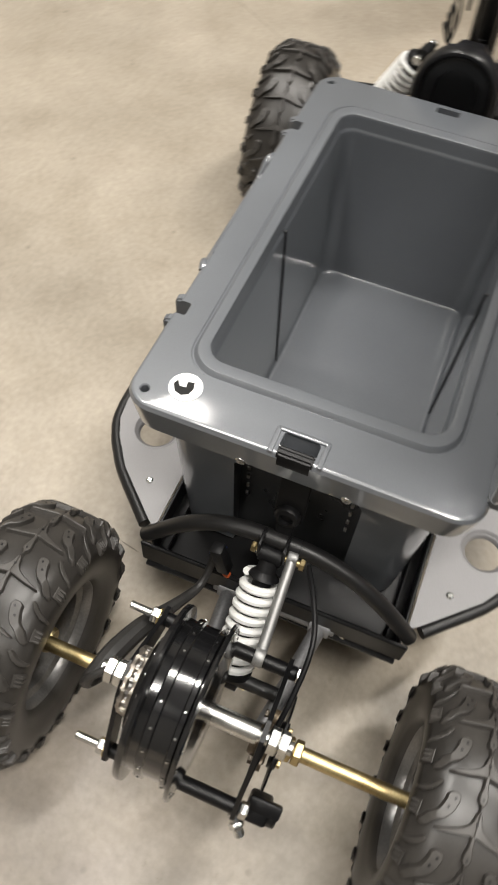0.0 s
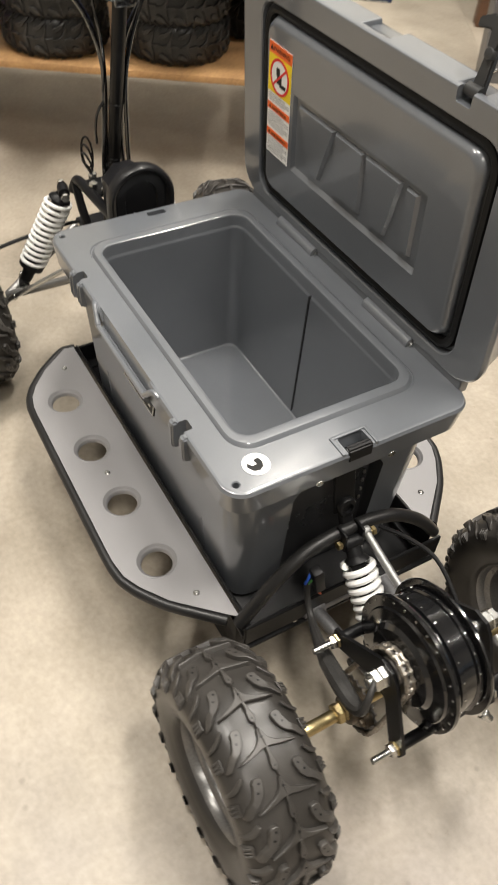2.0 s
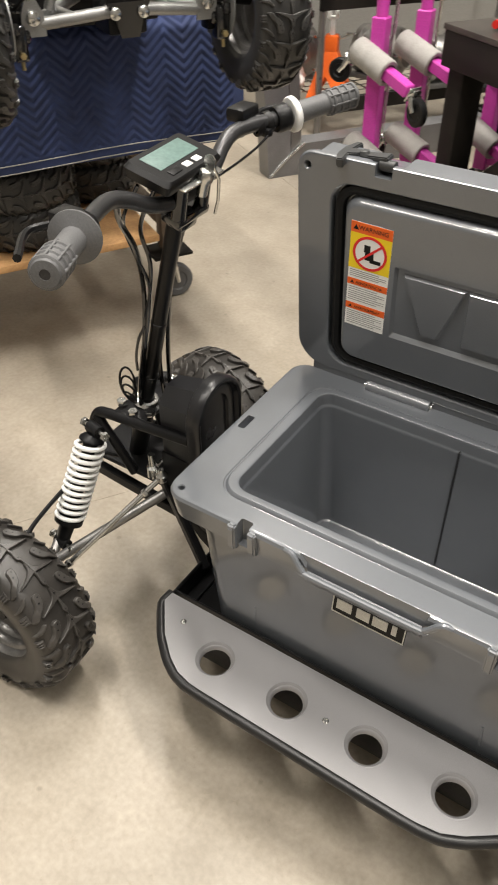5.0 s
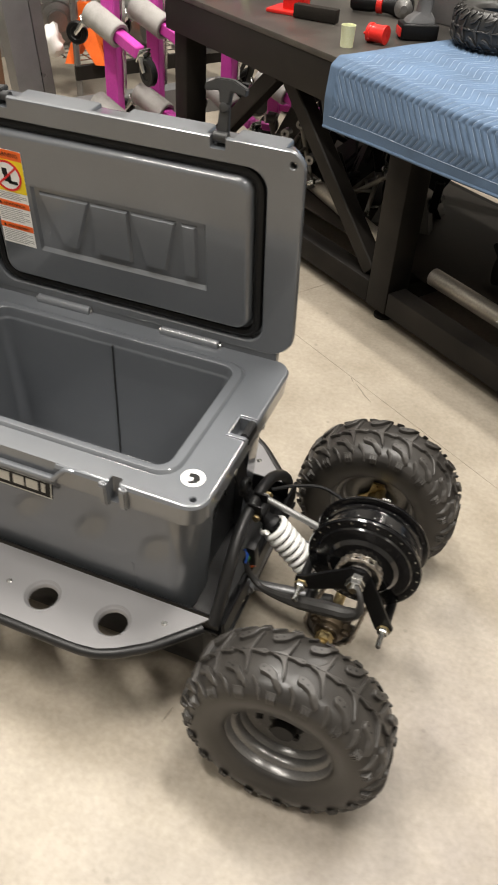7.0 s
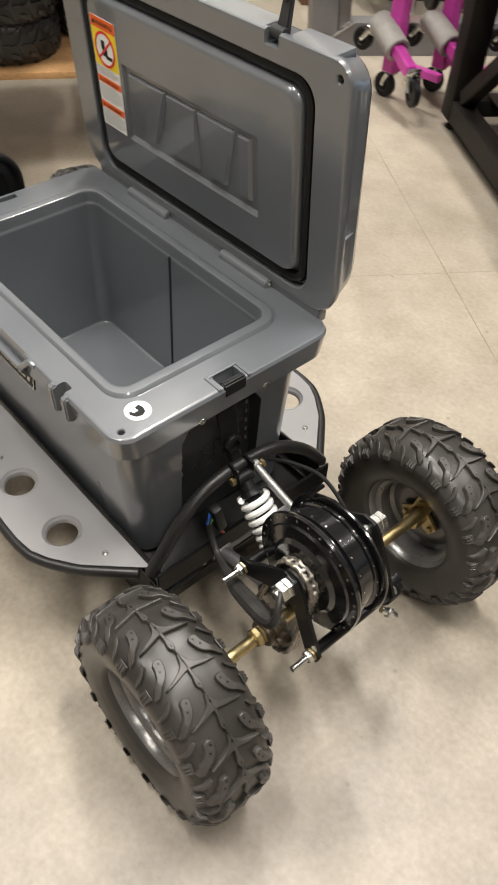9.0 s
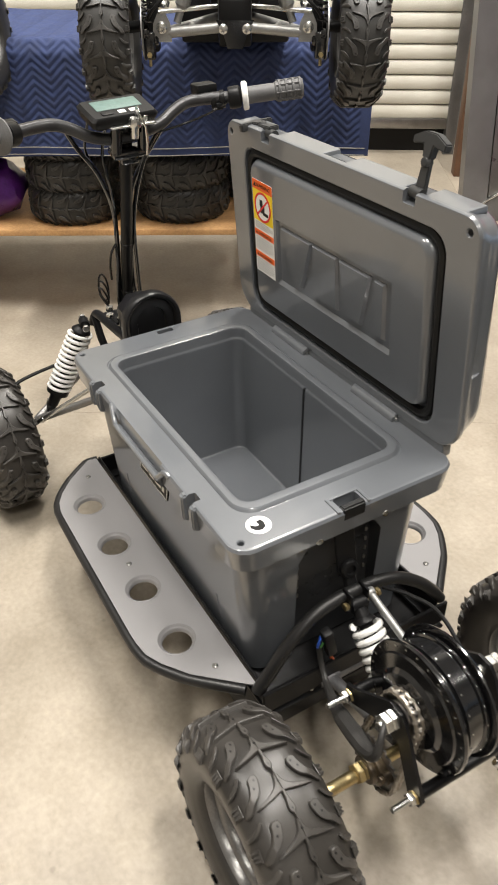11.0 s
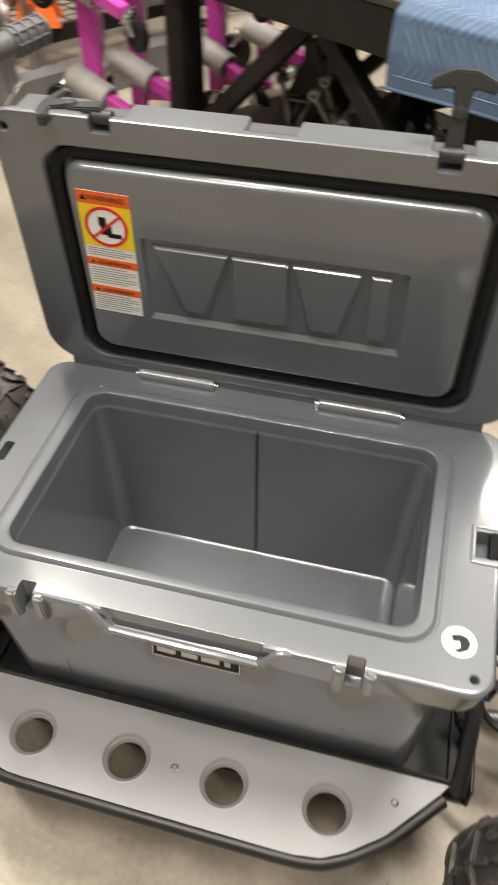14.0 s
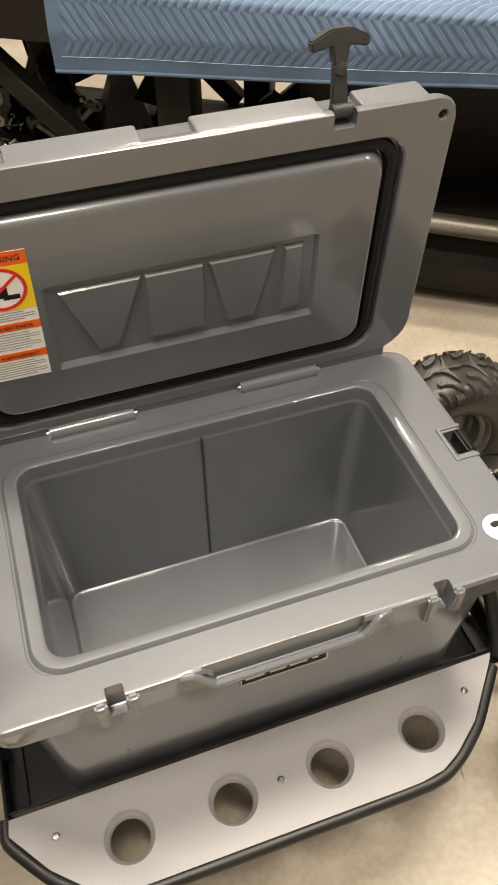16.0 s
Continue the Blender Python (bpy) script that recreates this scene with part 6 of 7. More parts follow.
def wheel_dolly(m, label):
    d = root("wheel_dolly", m, label, "wheel dolly", "magenta wheel dollies")
    bm = bmesh.new()
    beam(bm, (0, 0, 0.10), (0, 0, 0.70), 0.055, 0.055, 0.004)
    part("post", bm, M_PINK, d)
    bm = bmesh.new()
    rod(bm, (0, 0, 0.68), (0, 0, 1.25), 0.022, 16)
    part("inner_post", bm, M_PINK, d)
    for z in (0.235, 0.56):
        p, q, e = Vector((-0.065, -0.030, z + 0.030)), Vector((0.125, -0.100, z - 0.035)), Vector((0.186, -0.1225, z - 0.056))
        bm = bmesh.new()
        beam(bm, p, e, 0.042, 0.042, 0.004)
        arm = part("arm", bm, M_PINK, d)
        bm = bmesh.new()
        n = (q - p).length
        n *= 0.80
        lathe(bm, p - (q - p) * 0.02, q - p, [(0.032, 0), (0.043, 0), (0.046, 0.004), (0.046, n - 0.004), (0.043, n), (0.032, n)], 24, True)
        part("roller", bm, M_FOAM, arm, "grey foam roller sleeve")
        bm = bmesh.new()
        box(bm, (0, 0, 0), (0.008, 0.052, 0.052), 0.002, Matrix.Translation(e + Vector((0.018, -0.008, -0.004))) @ Matrix.Rotation(radians(-20), 4, "Z") @ Matrix.Rotation(radians(30), 4, "Y"))
        part("caster_plate", bm, M_ZINC, arm)
        caster(d, e + Vector((0.022, -0.010, -0.006)), (0.62, -0.35, -0.62), 0.048)
        caster(d, p + Vector((-0.03, 0, -0.03)), (-1, -0.15, -0.55), 0.042)
    bm = bmesh.new()
    beam(bm, (0.0, 0.0, 0.135), (0.22, 0.02, 0.135), 0.03, 0.03, 0.003)
    part("foot_bar", bm, M_PINK, d)
    bm = bmesh.new()
    beam(bm, (0.035, 0.02, 0.30), (0.050, 0.02, 0.95), 0.022, 0.006, 0.002)
    part("latch_bar", bm, M_ZINC, d)
    caster(d, (0, 0, 0.102), (0, 0, -1), 0.047)
    return d


first = wheel_dolly(pose(-1.055, 1.985, 0, 0, 0, 0), "magenta wheel dolly with grey rollers standing on end on the floor")
copy_thing(first, pose(-0.975, 2.19, 0, 0, 0, 3))
copy_thing(first, pose(-0.74, 2.42, 0, 0, 0, -6))
copy_thing(first, pose(-0.62, 2.70, 0, 0, 0, 4))

# ---------------------------------------------------------------- work table
TA = radians(-34.5)
TM = Matrix.Translation((-0.73, 1.97, 0)) @ Matrix.Rotation(TA, 4, "Z")
TOP = 0.71


def work_table():
    t = root("work_table", TM, "heavy blackened steel welding table with braced legs", "table")
    L, dep = 2.75, 0.95
    bm = bmesh.new()
    box(bm, (L / 2 - 0.06, dep / 2 - 0.06, TOP - 0.009), (L, dep, 0.018), 0.002)
    part("tabletop", bm, M_TABLETOP, t)
    for y in (-0.045, dep - 0.1):
        bm = bmesh.new()
        box(bm, (L / 2 - 0.06, y, TOP - 0.075), (L - 0.01, 0.02, 0.112), 0.003)
        part("apron", bm, M_TABLE, t)
    for x in (-0.045, L - 0.08):
        bm = bmesh.new()
        box(bm, (x, dep / 2 - 0.06, TOP - 0.075), (0.02, dep - 0.08, 0.112), 0.003)
        part("apron", bm, M_TABLE, t)
    for y in (0.02, dep - 0.16):
        for x in (0.0, 1.225, 2.45):
            bm = bmesh.new()
            box(bm, (x, y, 0.02 + (TOP - 0.05) / 2), (0.09, 0.09, TOP - 0.085), 0.006)
            leg = part("leg", bm, M_TABLE, t)
            bm = bmesh.new()
            lathe(bm, (x, y, 0), (0, 0, 1), [(0, 0), (0.030, 0), (0.030, 0.008), (0.012, 0.014), (0.010, 0.045), (0, 0.045)], 18)
            part("levelling_foot", bm, M_TABLE, leg)
        for x0, x1 in ((0.0, 1.225), (1.225, 2.45)):
            bm = bmesh.new()
            box(bm, ((x0 + x1) / 2, y - 0.008, 0.078), (x1 - x0 - 0.092, 0.07, 0.075), 0.004)
            part("floor_rail", bm, M_TABLE, t)
            if x0 > 1 and y < 0.1:
                continue
            for xa, xb in ((x0 + 0.07, (x0 + x1) / 2 - 0.035), (x1 - 0.07, (x0 + x1) / 2 + 0.035)):
                bm = bmesh.new()
                beam(bm, (xa, y, 0.13), (xb, y, TOP - 0.135), 0.055, 0.055, 0.004)
                part("brace", bm, M_TABLE, t)
    for x in (0.0, 1.225, 2.45):
        bm = bmesh.new()
        box(bm, (x, dep / 2 - 0.07, 0.078), (0.06, dep - 0.28, 0.06), 0.004)
        part("cross_rail", bm, M_TABLE, t)
    bm = bmesh.new()
    box(bm, (1.25, dep / 2 - 0.03, 0.122), (2.5, dep - 0.3, 0.006), 0.001)
    part("lower_shelf", bm, material("dark_rusty_sheet", (0.032, 0.025, 0.019), 0.6, 0.3, 0.4, 5), t)
    return t


work_table()
m_alu = material("mill_aluminium", (0.50, 0.46, 0.40), 0.45, 0.75, 0.2, 6)
for p0, p1 in (((0.40, 0.26, 0.154), (1.14, 0.12, 0.154)), ((1.31, 0.12, 0.154), (2.6, 0.10, 0.154))):
    bm = bmesh.new()
    n = (Vector(p1) - Vector(p0)).length
    lathe(bm, p0, Vector(p1) - Vector(p0), [(0.022, 0), (0.0265, 0), (0.0275, 0.001), (0.0275, n - 0.001), (0.0265, n), (0.022, n)], 24, True)
    ob = tagged(finish(bm, "aluminium_tube", m_alu), "long bare aluminium tube lying on the table's lower shelf", "metal tube", "aluminium tubes")
    ob.matrix_world = TM
bm = bmesh.new()
prism(bm, [(-0.055, -0.030), (0.065, -0.035), (0.035, 0.040), (-0.030, 0.030)], 0, 0.0015)
ob = tagged(finish(bm, "paper_sheet", M_PAPER), "white sheet of paper lying on the aluminium tube", "paper")
ob.matrix_world = TM @ pose(1.66, 0.10, 0.1805, 0, -2, 20)


def quilt(name, m, path, width, mat, label, zig=0.085, amp=0.004, cell=0.004, rise=0.0, line=0.018, bands=False, thread=None):
    """A quilted blanket: path is its cross-section (y, z), drawn out along x."""
    pts = []
    for (y0, z0), (y1, z1) in zip(path, path[1:]):
        n = max(1, round(math.hypot(y1 - y0, z1 - z0) / cell))
        for k in range(n):
            pts.append((y0 + (y1 - y0) * k / n, z0 + (z1 - z0) * k / n))
    pts.append(path[-1])
    for _ in range(3):
        pts = [pts[0]] + [tuple((a + 2 * b + c) / 4 for a, b, c in zip(pts[i - 1], pts[i], pts[i + 1])) for i in range(1, len(pts) - 1)] + [pts[-1]]
    nx = round(width / cell)
    d = [0]
    for a, b in zip(pts, pts[1:]):
        d.append(d[-1] + math.hypot(b[0] - a[0], b[1] - a[1]))
    total = d[-1]
    verts, faces = [], []
    for i in range(nx + 1):
        x = width * i / nx
        for j, (y, z) in enumerate(pts):
            j0, j1 = max(0, j - 1), min(len(pts) - 1, j + 1)
            ty, tz = pts[j1][0] - pts[j0][0], pts[j1][1] - pts[j0][1]
            l = math.hypot(ty, tz) or 1
            ny, nz = -tz / l, ty / l
            s = d[j]
            border = min(s, total - s, x, width - x) < 0.035
            saw = abs((s / zig + 0.15) % 2 - 1) * zig if bands else abs((x / zig) % 2 - 1) * zig
            h = amp * abs(math.sin(math.pi * ((x + saw * 0.7 if bands else s + saw * 0.9)) / line)) ** 0.7 if not border else amp * 0.9
            fold = 0.006 * noise.noise(Vector((x * 5, s * 4, 3.3))) + 0.012 * noise.noise(Vector((x * 1.7, s * 1.3, 1.3))) * min(1, max(0, (0.25 - s)) * 6 + max(0, s - total + 0.25) * 6)
            verts.append((x, y + ny * (h + fold), z + nz * (h + fold) + rise * x * max(0, 1 - s / 0.2)))
    m1 = len(pts)
    for i in range(nx):
        for j in range(m1 - 1):
            faces.append((i * m1 + j, (i + 1) * m1 + j, (i + 1) * m1 + j + 1, i * m1 + j + 1))
    me = bpy.data.meshes.new(name)
    me.from_pydata(verts, [], faces)
    for p in me.polygons:
        p.use_smooth = True
    me.materials.append(mat)
    ob = new(name, me)
    so = ob.modifiers.new("thick", "SOLIDIFY")
    so.thickness, so.offset = 0.007, -1
    ob.matrix_world = m
    if thread:
        # pale stitching in the valleys of the herringbone, and a seam along the hem
        bm = bmesh.new()
        cols = [min(len(pts) - 1, k) for k in range(0, len(pts), 3) if 0.036 < d[min(len(pts) - 1, k)] < 0.62]
        for k in range(1, int((width + 0.1) / line)):
            run = []
            for j in cols:
                x = k * line - abs((d[j] / zig + 0.15) % 2 - 1) * zig * 0.7
                if 0.036 < x < width - 0.036:
                    v = Vector(verts[round(x / width * nx) * m1 + j])
                    run.append((x, v.y - 0.0002, v.z + 0.0004))
            if len(run) > 2:
                tube(bm, run, 0.0007, 4)
        js = min(range(len(pts)), key=lambda q: abs(d[q] - 0.034))
        tube(bm, [Vector(verts[i * m1 + js]) + Vector((0, -0.0006, 0)) for i in range(8, nx - 8, 4)], 0.0006, 4)
        part("stitching", bm, thread, ob, "pale blue stitching")
        bm = bmesh.new()
        tube(bm, [Vector(verts[i * m1]) + Vector((0, 0.003, 0)) for i in range(0, nx, 4)], 0.0055, 8)
        part("piped_hem", bm, mat, ob)
    return tagged(ob, label, "blanket")


FE = -0.072      # front edge of the table
quilt("moving_blanket", TM @ pose(0.972, -0.012, 0, 0, 0, 0.6), [(FE - 0.018, TOP - 0.172), (FE - 0.020, TOP - 0.09), (FE - 0.012, TOP - 0.010), (FE + 0.012, TOP + 0.010), (FE + 0.10, TOP + 0.011), (0.78, TOP + 0.011)], 1.70, M_BLUE, "light blue quilted moving blanket draped over the table edge", zig=0.080, amp=0.0034, cell=0.0030, rise=0.05, line=0.0225, bands=True, thread=material("pale_thread", (0.34, 0.42, 0.54), 0.7))


# small things on the table
def on_table(x, y, z=TOP, turn=0.0):
    return TM @ pose(x, y, z, 0, 0, turn)


def local(wx, wy):
    p = TM.inverted() @ Vector((wx, wy, 0))
    return p.x, p.y


for wx, wy in ((0.006, 1.515), (-0.50, 1.965)):
    bm = bmesh.new()
    lathe(bm, (0, 0, 0), (0, 0, 1), [(0, 0.002), (0.021, 0.002), (0.023, 0), (0.0255, 0.066), (0.0265, 0.070), (0.0250, 0.070), (0.0225, 0.006), (0, 0.006)], 26)
    ob = tagged(finish(bm, "paper_cup", M_CUP), "small pale yellow paper cup standing on the table", "cup", "paper cups")
    ob.matrix_world = on_table(*local(wx, wy)) @ Matrix.Scale(0.82, 4)
sp = root("red_spool", on_table(*local(0.072, 1.605), TOP, 20), "red plastic spool lying on the table", "spool")
bm = bmesh.new()
lathe(bm, (-0.028, 0, 0.026), (1, 0, 0), [(0, 0.004), (0.008, 0.004), (0.009, 0), (0.026, 0), (0.027, 0.003), (0.027, 0.010), (0.024, 0.013), (0.024, 0.046), (0.026, 0.050), (0.026, 0.058), (0.009, 0.060), (0, 0.056)], 28)
part("drum", bm, M_RED, sp)
bm = bmesh.new()
rod(bm, (-0.028, 0, 0.026), (-0.045, 0, 0.020), 0.004, 8)
part("cord_end", bm, M_RED, sp)


def drill(m):
    d = root("cordless_drill", m, "grey and black cordless drill standing on its battery", "drill")
    bm = bmesh.new()
    box(bm, (0, 0, 0.024), (0.115, 0.075, 0.046), 0.008, None, 3)
    part("battery", bm, M_PLASTIC, d)
    bm = bmesh.new()
    box(bm, (-0.058, 0, 0.020), (0.004, 0.060, 0.024), 0.001)
    part("battery_badge", bm, M_RED, d)
    bm = bmesh.new()
    loft(bm, [[(x + cx, y, z) for x, y in rrect(hx, hy, 0.012, 4)] for hx, hy, cx, z in ((0.045, 0.030, 0, 0.046), (0.040, 0.028, 0.004, 0.058), (0.023, 0.018, 0.010, 0.075), (0.021, 0.017, 0.014, 0.130), (0.026, 0.020, 0.018, 0.165))])
    part("handle", bm, M_GRIPGREY, d)
    bm = bmesh.new()
    lathe(bm, (0.085, 0, 0.195), (-1, 0, 0), [(0, 0), (0.026, 0), (0.032, 0.01), (0.034, 0.06), (0.033, 0.10), (0.030, 0.14), (0.022, 0.15), (0.022, 0.165), (0.018, 0.19), (0.010, 0.20), (0, 0.20)], 26)
    part("motor_housing", bm, M_PLASTIC, d)
    return d


drill(on_table(*local(0.165, 1.735), TOP, 60))
# red pedestal vice with a black bar
v = root("red_stand", on_table(*local(-0.268, 1.85), TOP, 28), "red painted steel post on a base plate with a black bar", "stand")
bm = bmesh.new()
box(bm, (0, 0, 0.006), (0.17, 0.11, 0.012), 0.003)
part("base_plate", bm, M_RED, v)
bm = bmesh.new()
box(bm, (0.0, 0.0, 0.11), (0.075, 0.06, 0.20), 0.006)
part("post", bm, M_RED, v)
bm = bmesh.new()
hexnut(bm, (-0.0, -0.030, 0.09), (0, -1, 0), 0.010, 0.008)
part("bolt", bm, M_ZINC, v)
bm = bmesh.new()
hexnut(bm, (0.075, -0.03, 0.012), (0, 0, 1), 0.010, 0.010)
part("bolt", bm, M_ZINC, v)
bm = bmesh.new()
box(bm, (0.10, -0.060, 0.022), (0.15, 0.032, 0.040), 0.003)
part("clamp_bar", bm, M_TABLE, v)
bm = bmesh.new()
tube(bm, [(-0.33, -0.02, 0.012), (-0.33, 0.0, 0.055), (-0.15, 0.05, 0.055), (0.0, 0.09, 0.055)], 0.011, 10)
tube(bm, [(-0.34, -0.05, 0.02), (-0.32, 0.05, 0.02)], 0.013, 10)
tube(bm, [(-0.30, -0.01, 0.04), (-0.16, -0.02, 0.040), (0.0, 0.06, 0.040)], 0.007, 10)
ob = tagged(finish(bm, "red_lever", M_RED), "red tubular lever lying on the table", "lever")
ob.matrix_world = on_table(*local(-0.29, 1.99), TOP, 40)
# angle tool
g = root("angle_driver", on_table(*local(-0.02, 2.00), TOP, 35), "black and red air tool lying on the table", "power tool")
bm = bmesh.new()
lathe(bm, (-0.10, 0, 0.032), (1, 0, 0), [(0, 0), (0.024, 0), (0.030, 0.01), (0.028, 0.07), (0.024, 0.09), (0.026, 0.13), (0.034, 0.16), (0.034, 0.20), (0.02, 0.21), (0, 0.21)], 22)
part("tool_body", bm, M_PLASTIC, g)
bm = bmesh.new()
lathe(bm, (-0.012, 0, 0.032), (1, 0, 0), [(0.024, 0), (0.0295, 0.002), (0.0295, 0.02), (0.024, 0.022)], 22)
part("red_band", bm, M_RED, g)
bm = bmesh.new()
lathe(bm, (0.075, 0, 0.032), (0.3, -1, 0), [(0, 0), (0.030, 0), (0.030, 0.035), (0.012, 0.045), (0.012, 0.05), (0, 0.05)], 22)
part("tool_head", bm, M_STEELRIM, g)
bm = bmesh.new()
box(bm, (0, 0, 0.075), (0.30, 0.16, 0.15), 0.006)
ob = tagged(finish(bm, "steel_box", M_GREYSTEEL), "plain grey steel box standing on the table", "box")
ob.matrix_world = on_table(0.83, 0.62, TOP, 8)
# a hose
bm = bmesh.new()
tube(bm, smooth_path([(1.02, 0.50, TOP + 0.010), (1.15, 0.56, TOP + 0.012), (1.30, 0.52, TOP + 0.020), (1.45, 0.60, TOP + 0.022), (1.6, 0.58, TOP + 0.03)], 8), 0.008, 10)
ob = tagged(finish(bm, "air_hose", M_PLASTIC), "black air hose lying across the table", "hose")
ob.matrix_world = TM

# loose tyres
M_BARE = material("clean_black_rubber", (0.028, 0.027, 0.026), 0.40, 0, 0.2, 9, 260, 0.10, grain=0.06, alt=(0.042, 0.041, 0.039), spec=0.45)
M_BARE_LUG = material("clean_black_tread", (0.034, 0.033, 0.031), 0.36, 0, 0.2, 14, 240, 0.08, grain=0.06, alt=(0.056, 0.053, 0.050), spec=0.5)
TYRE_ME = TYRE.data.copy()
TYRE_ME.materials[0], TYRE_ME.materials[1] = M_BARE, M_BARE_LUG


def loose_tyre(m, label, group="loose tyres"):
    t = new("tyre", TYRE_ME)
    t.matrix_world = m
    return tagged(t, label, "tyre", group)


loose_tyre(on_table(*local(0.40, 1.705), TOP + 0.072) @ pose(0, 0, 0, 90, 0, 0) @ Matrix.Scale(0.80, 4), "small black knobbly tyre lying on the light blue blanket")


# clutter under the table
def hub_carrier(m, label):
    h = root("hub_carrier", m, label, "vehicle part", "spare hub carriers under the table")
    bm = bmesh.new()
    lathe(bm, (0, 0, 0.045), (0.2, 1, 0.1), [(0, 0), (0.05, 0), (0.055, 0.008), (0.030, 0.014), (0.026, 0.05), (0.045, 0.055), (0.045, 0.07), (0, 0.07)], 24)
    part("hub", bm, M_TABLE, h)
    bm = bmesh.new()
    beam(bm, (-0.09, 0.02, 0.02), (0.08, 0.05, 0.11), 0.04, 0.02, 0.004)
    beam(bm, (0.06, 0.03, 0.06), (0.10, -0.02, 0.19), 0.03, 0.012, 0.003)
    prism(bm, [(-0.05, 0.0), (0.04, -0.02), (0.06, 0.05), (0.0, 0.09)], 0, 0.012, pose(0.05, 0.0, 0.16, 60, 10, 20))
    part("bracket", bm, M_BLACK, h)
    bm = bmesh.new()
    rod(bm, (-0.09, 0.01, 0.03), (-0.16, -0.03, 0.018), 0.009, 10)
    hexnut(bm, (-0.09, 0.01, 0.03), (-1, -0.5, 0), 0.014, 0.012)
    part("stub_axle", bm, M_ZINC, h)
    return h


hc = hub_carrier(TM @ pose(0.42, 0.25, 0.125, 0, 0, 20), "spare black hub carrier lying under the table")
for x, y, z, r in ((0.30, 0.42, 0.125, 100), (0.62, 0.30, 0.125, -40), (0.78, 0.48, 0.125, 190), (0.52, 0.52, 0.125, 75), (0.95, 0.36, 0.125, 10), (1.45, 0.34, 0.125, 150), (1.75, 0.46, 0.125, 50), (2.05, 0.32, 0.125, -80), (0.42, 0.36, 0.235, 250), (0.72, 0.42, 0.24, 140)):
    copy_thing(hc, TM @ pose(x, y, z, 0, 0, r))
# enlarged copies added to darken the spot where only vague clutter lies
for x, y, z, r in ((-0.42, 2.95, 0, 30), (-0.62, 3.10, 0, 160), (-0.86, 2.98, 0, 260), (-0.30, 2.72, 0, 80), (-0.52, 3.02, 0.13, 205), (-1.02, 3.12, 0, 10), (-0.74, 3.20, 0.12, 320)):
    tagged(copy_thing(hc, pose(x, y, z, 0, 0, r) @ Matrix.Scale(1.35, 4)), "black part standing in for unclear dark clutter behind the magenta dollies", "vehicle part", "spare hub carriers behind the dollies")
js = jack_stand(TM @ pose(0.28, 0.36, 0.125, 0, 0, 10), material("oily_steel", (0.055, 0.050, 0.043), 0.5, 0.4, 0.3, 8), "dull oily steel jack stand standing under the table")
copy_thing(js, TM @ pose(0.60, 0.50, 0.125, 0, 0, 50))
copy_thing(js, TM @ pose(0.90, 0.40, 0.125, 0, 0, 30))
M_WORN = material("worn_grey_steel", (0.24, 0.225, 0.195), 0.5, 0.4, 0.35, 16, 300, 0.08)


def wishbone(m, label):
    """A spare suspension arm: two rods meeting at a ball joint."""
    w = root("suspension_arm", m, label, "suspension arm", "spare suspension arms under the table")
    for s in (-1, 1):
        bm = bmesh.new()
        rod(bm, (0, 0, 0.012), (0.20, s * 0.075, 0.014), 0.0085, 12)
        part("rod", bm, M_WORN, w)
        bm = bmesh.new()
        lathe(bm, (0.20, s * 0.075 - 0.018, 0.016), (0, 1, 0), [(0.006, 0), (0.016, 0), (0.016, 0.036), (0.006, 0.036)], 18, True)
        part("bushing", bm, M_STEELRIM, w)
    bm = bmesh.new()
    rod(bm, (0.12, -0.046, 0.013), (0.12, 0.046, 0.013), 0.006, 10)
    part("cross_rod", bm, M_WORN, w)
    bm = bmesh.new()
    lathe(bm, (0, 0, 0), (0, 0, 1), [(0, 0), (0.018, 0), (0.020, 0.006), (0.018, 0.026), (0.008, 0.032), (0.007, 0.055), (0, 0.055)], 18)
    part("ball_joint", bm, M_ZINC, w)
    return w


wb = wishbone(TM @ pose(0.46, 0.150, 0.135, 0, -42, 30), "worn grey tubular suspension arm leaning under the table")
for x, y, z, rx, ry, rz in ((0.58, 0.185, 0.170, 8, -62, 205), (0.33, 0.210, 0.130, 0, -50, 120), (0.70, 0.240, 0.130, -10, -35, 60), (0.24, 0.300, 0.125, 0, -66, -20), (1.52, 0.22, 0.130, 0, -20, 35), (1.80, 0.24, 0.130, 0, -45, 170), (0.86, 0.22, 0.130, 0, -30, 150)):
    copy_thing(wb, TM @ pose(x, y, z, rx, ry, rz))
M_CRATE = material("dark_brown_crate", (0.020, 0.014, 0.010), 0.6, 0, 0.4, 5)
crate = root("crate", TM @ pose(1.86, 0.62, 0.1255), "dark brown wooden crate standing on the table's lower shelf", "crate")
bm = bmesh.new()
box(bm, (0, 0, 0.175), (0.84, 0.40, 0.35), 0.006)
part("body", bm, M_CRATE, crate)
bm = bmesh.new()
box(bm, (0, 0, 0.3605), (0.86, 0.42, 0.02), 0.003)
part("lid", bm, M_CRATE, crate)
for x in (-0.36, 0.36):
    bm = bmesh.new()
    box(bm, (x, -0.208, 0.175), (0.07, 0.016, 0.34), 0.003)
    part("batten", bm, M_CRATE, crate)

# ---------------------------------------------------------------- trolley with blanket, tyres and a second quad
DA = math.atan2(0.870, 0.492)
DM = Matrix.Translation((-1.150, 0.830, 0)) @ Matrix.Rotation(DA, 4, "Z")      # x: to the right along its front, y: away
SHELF2 = 0.305
DTOP = 0.86


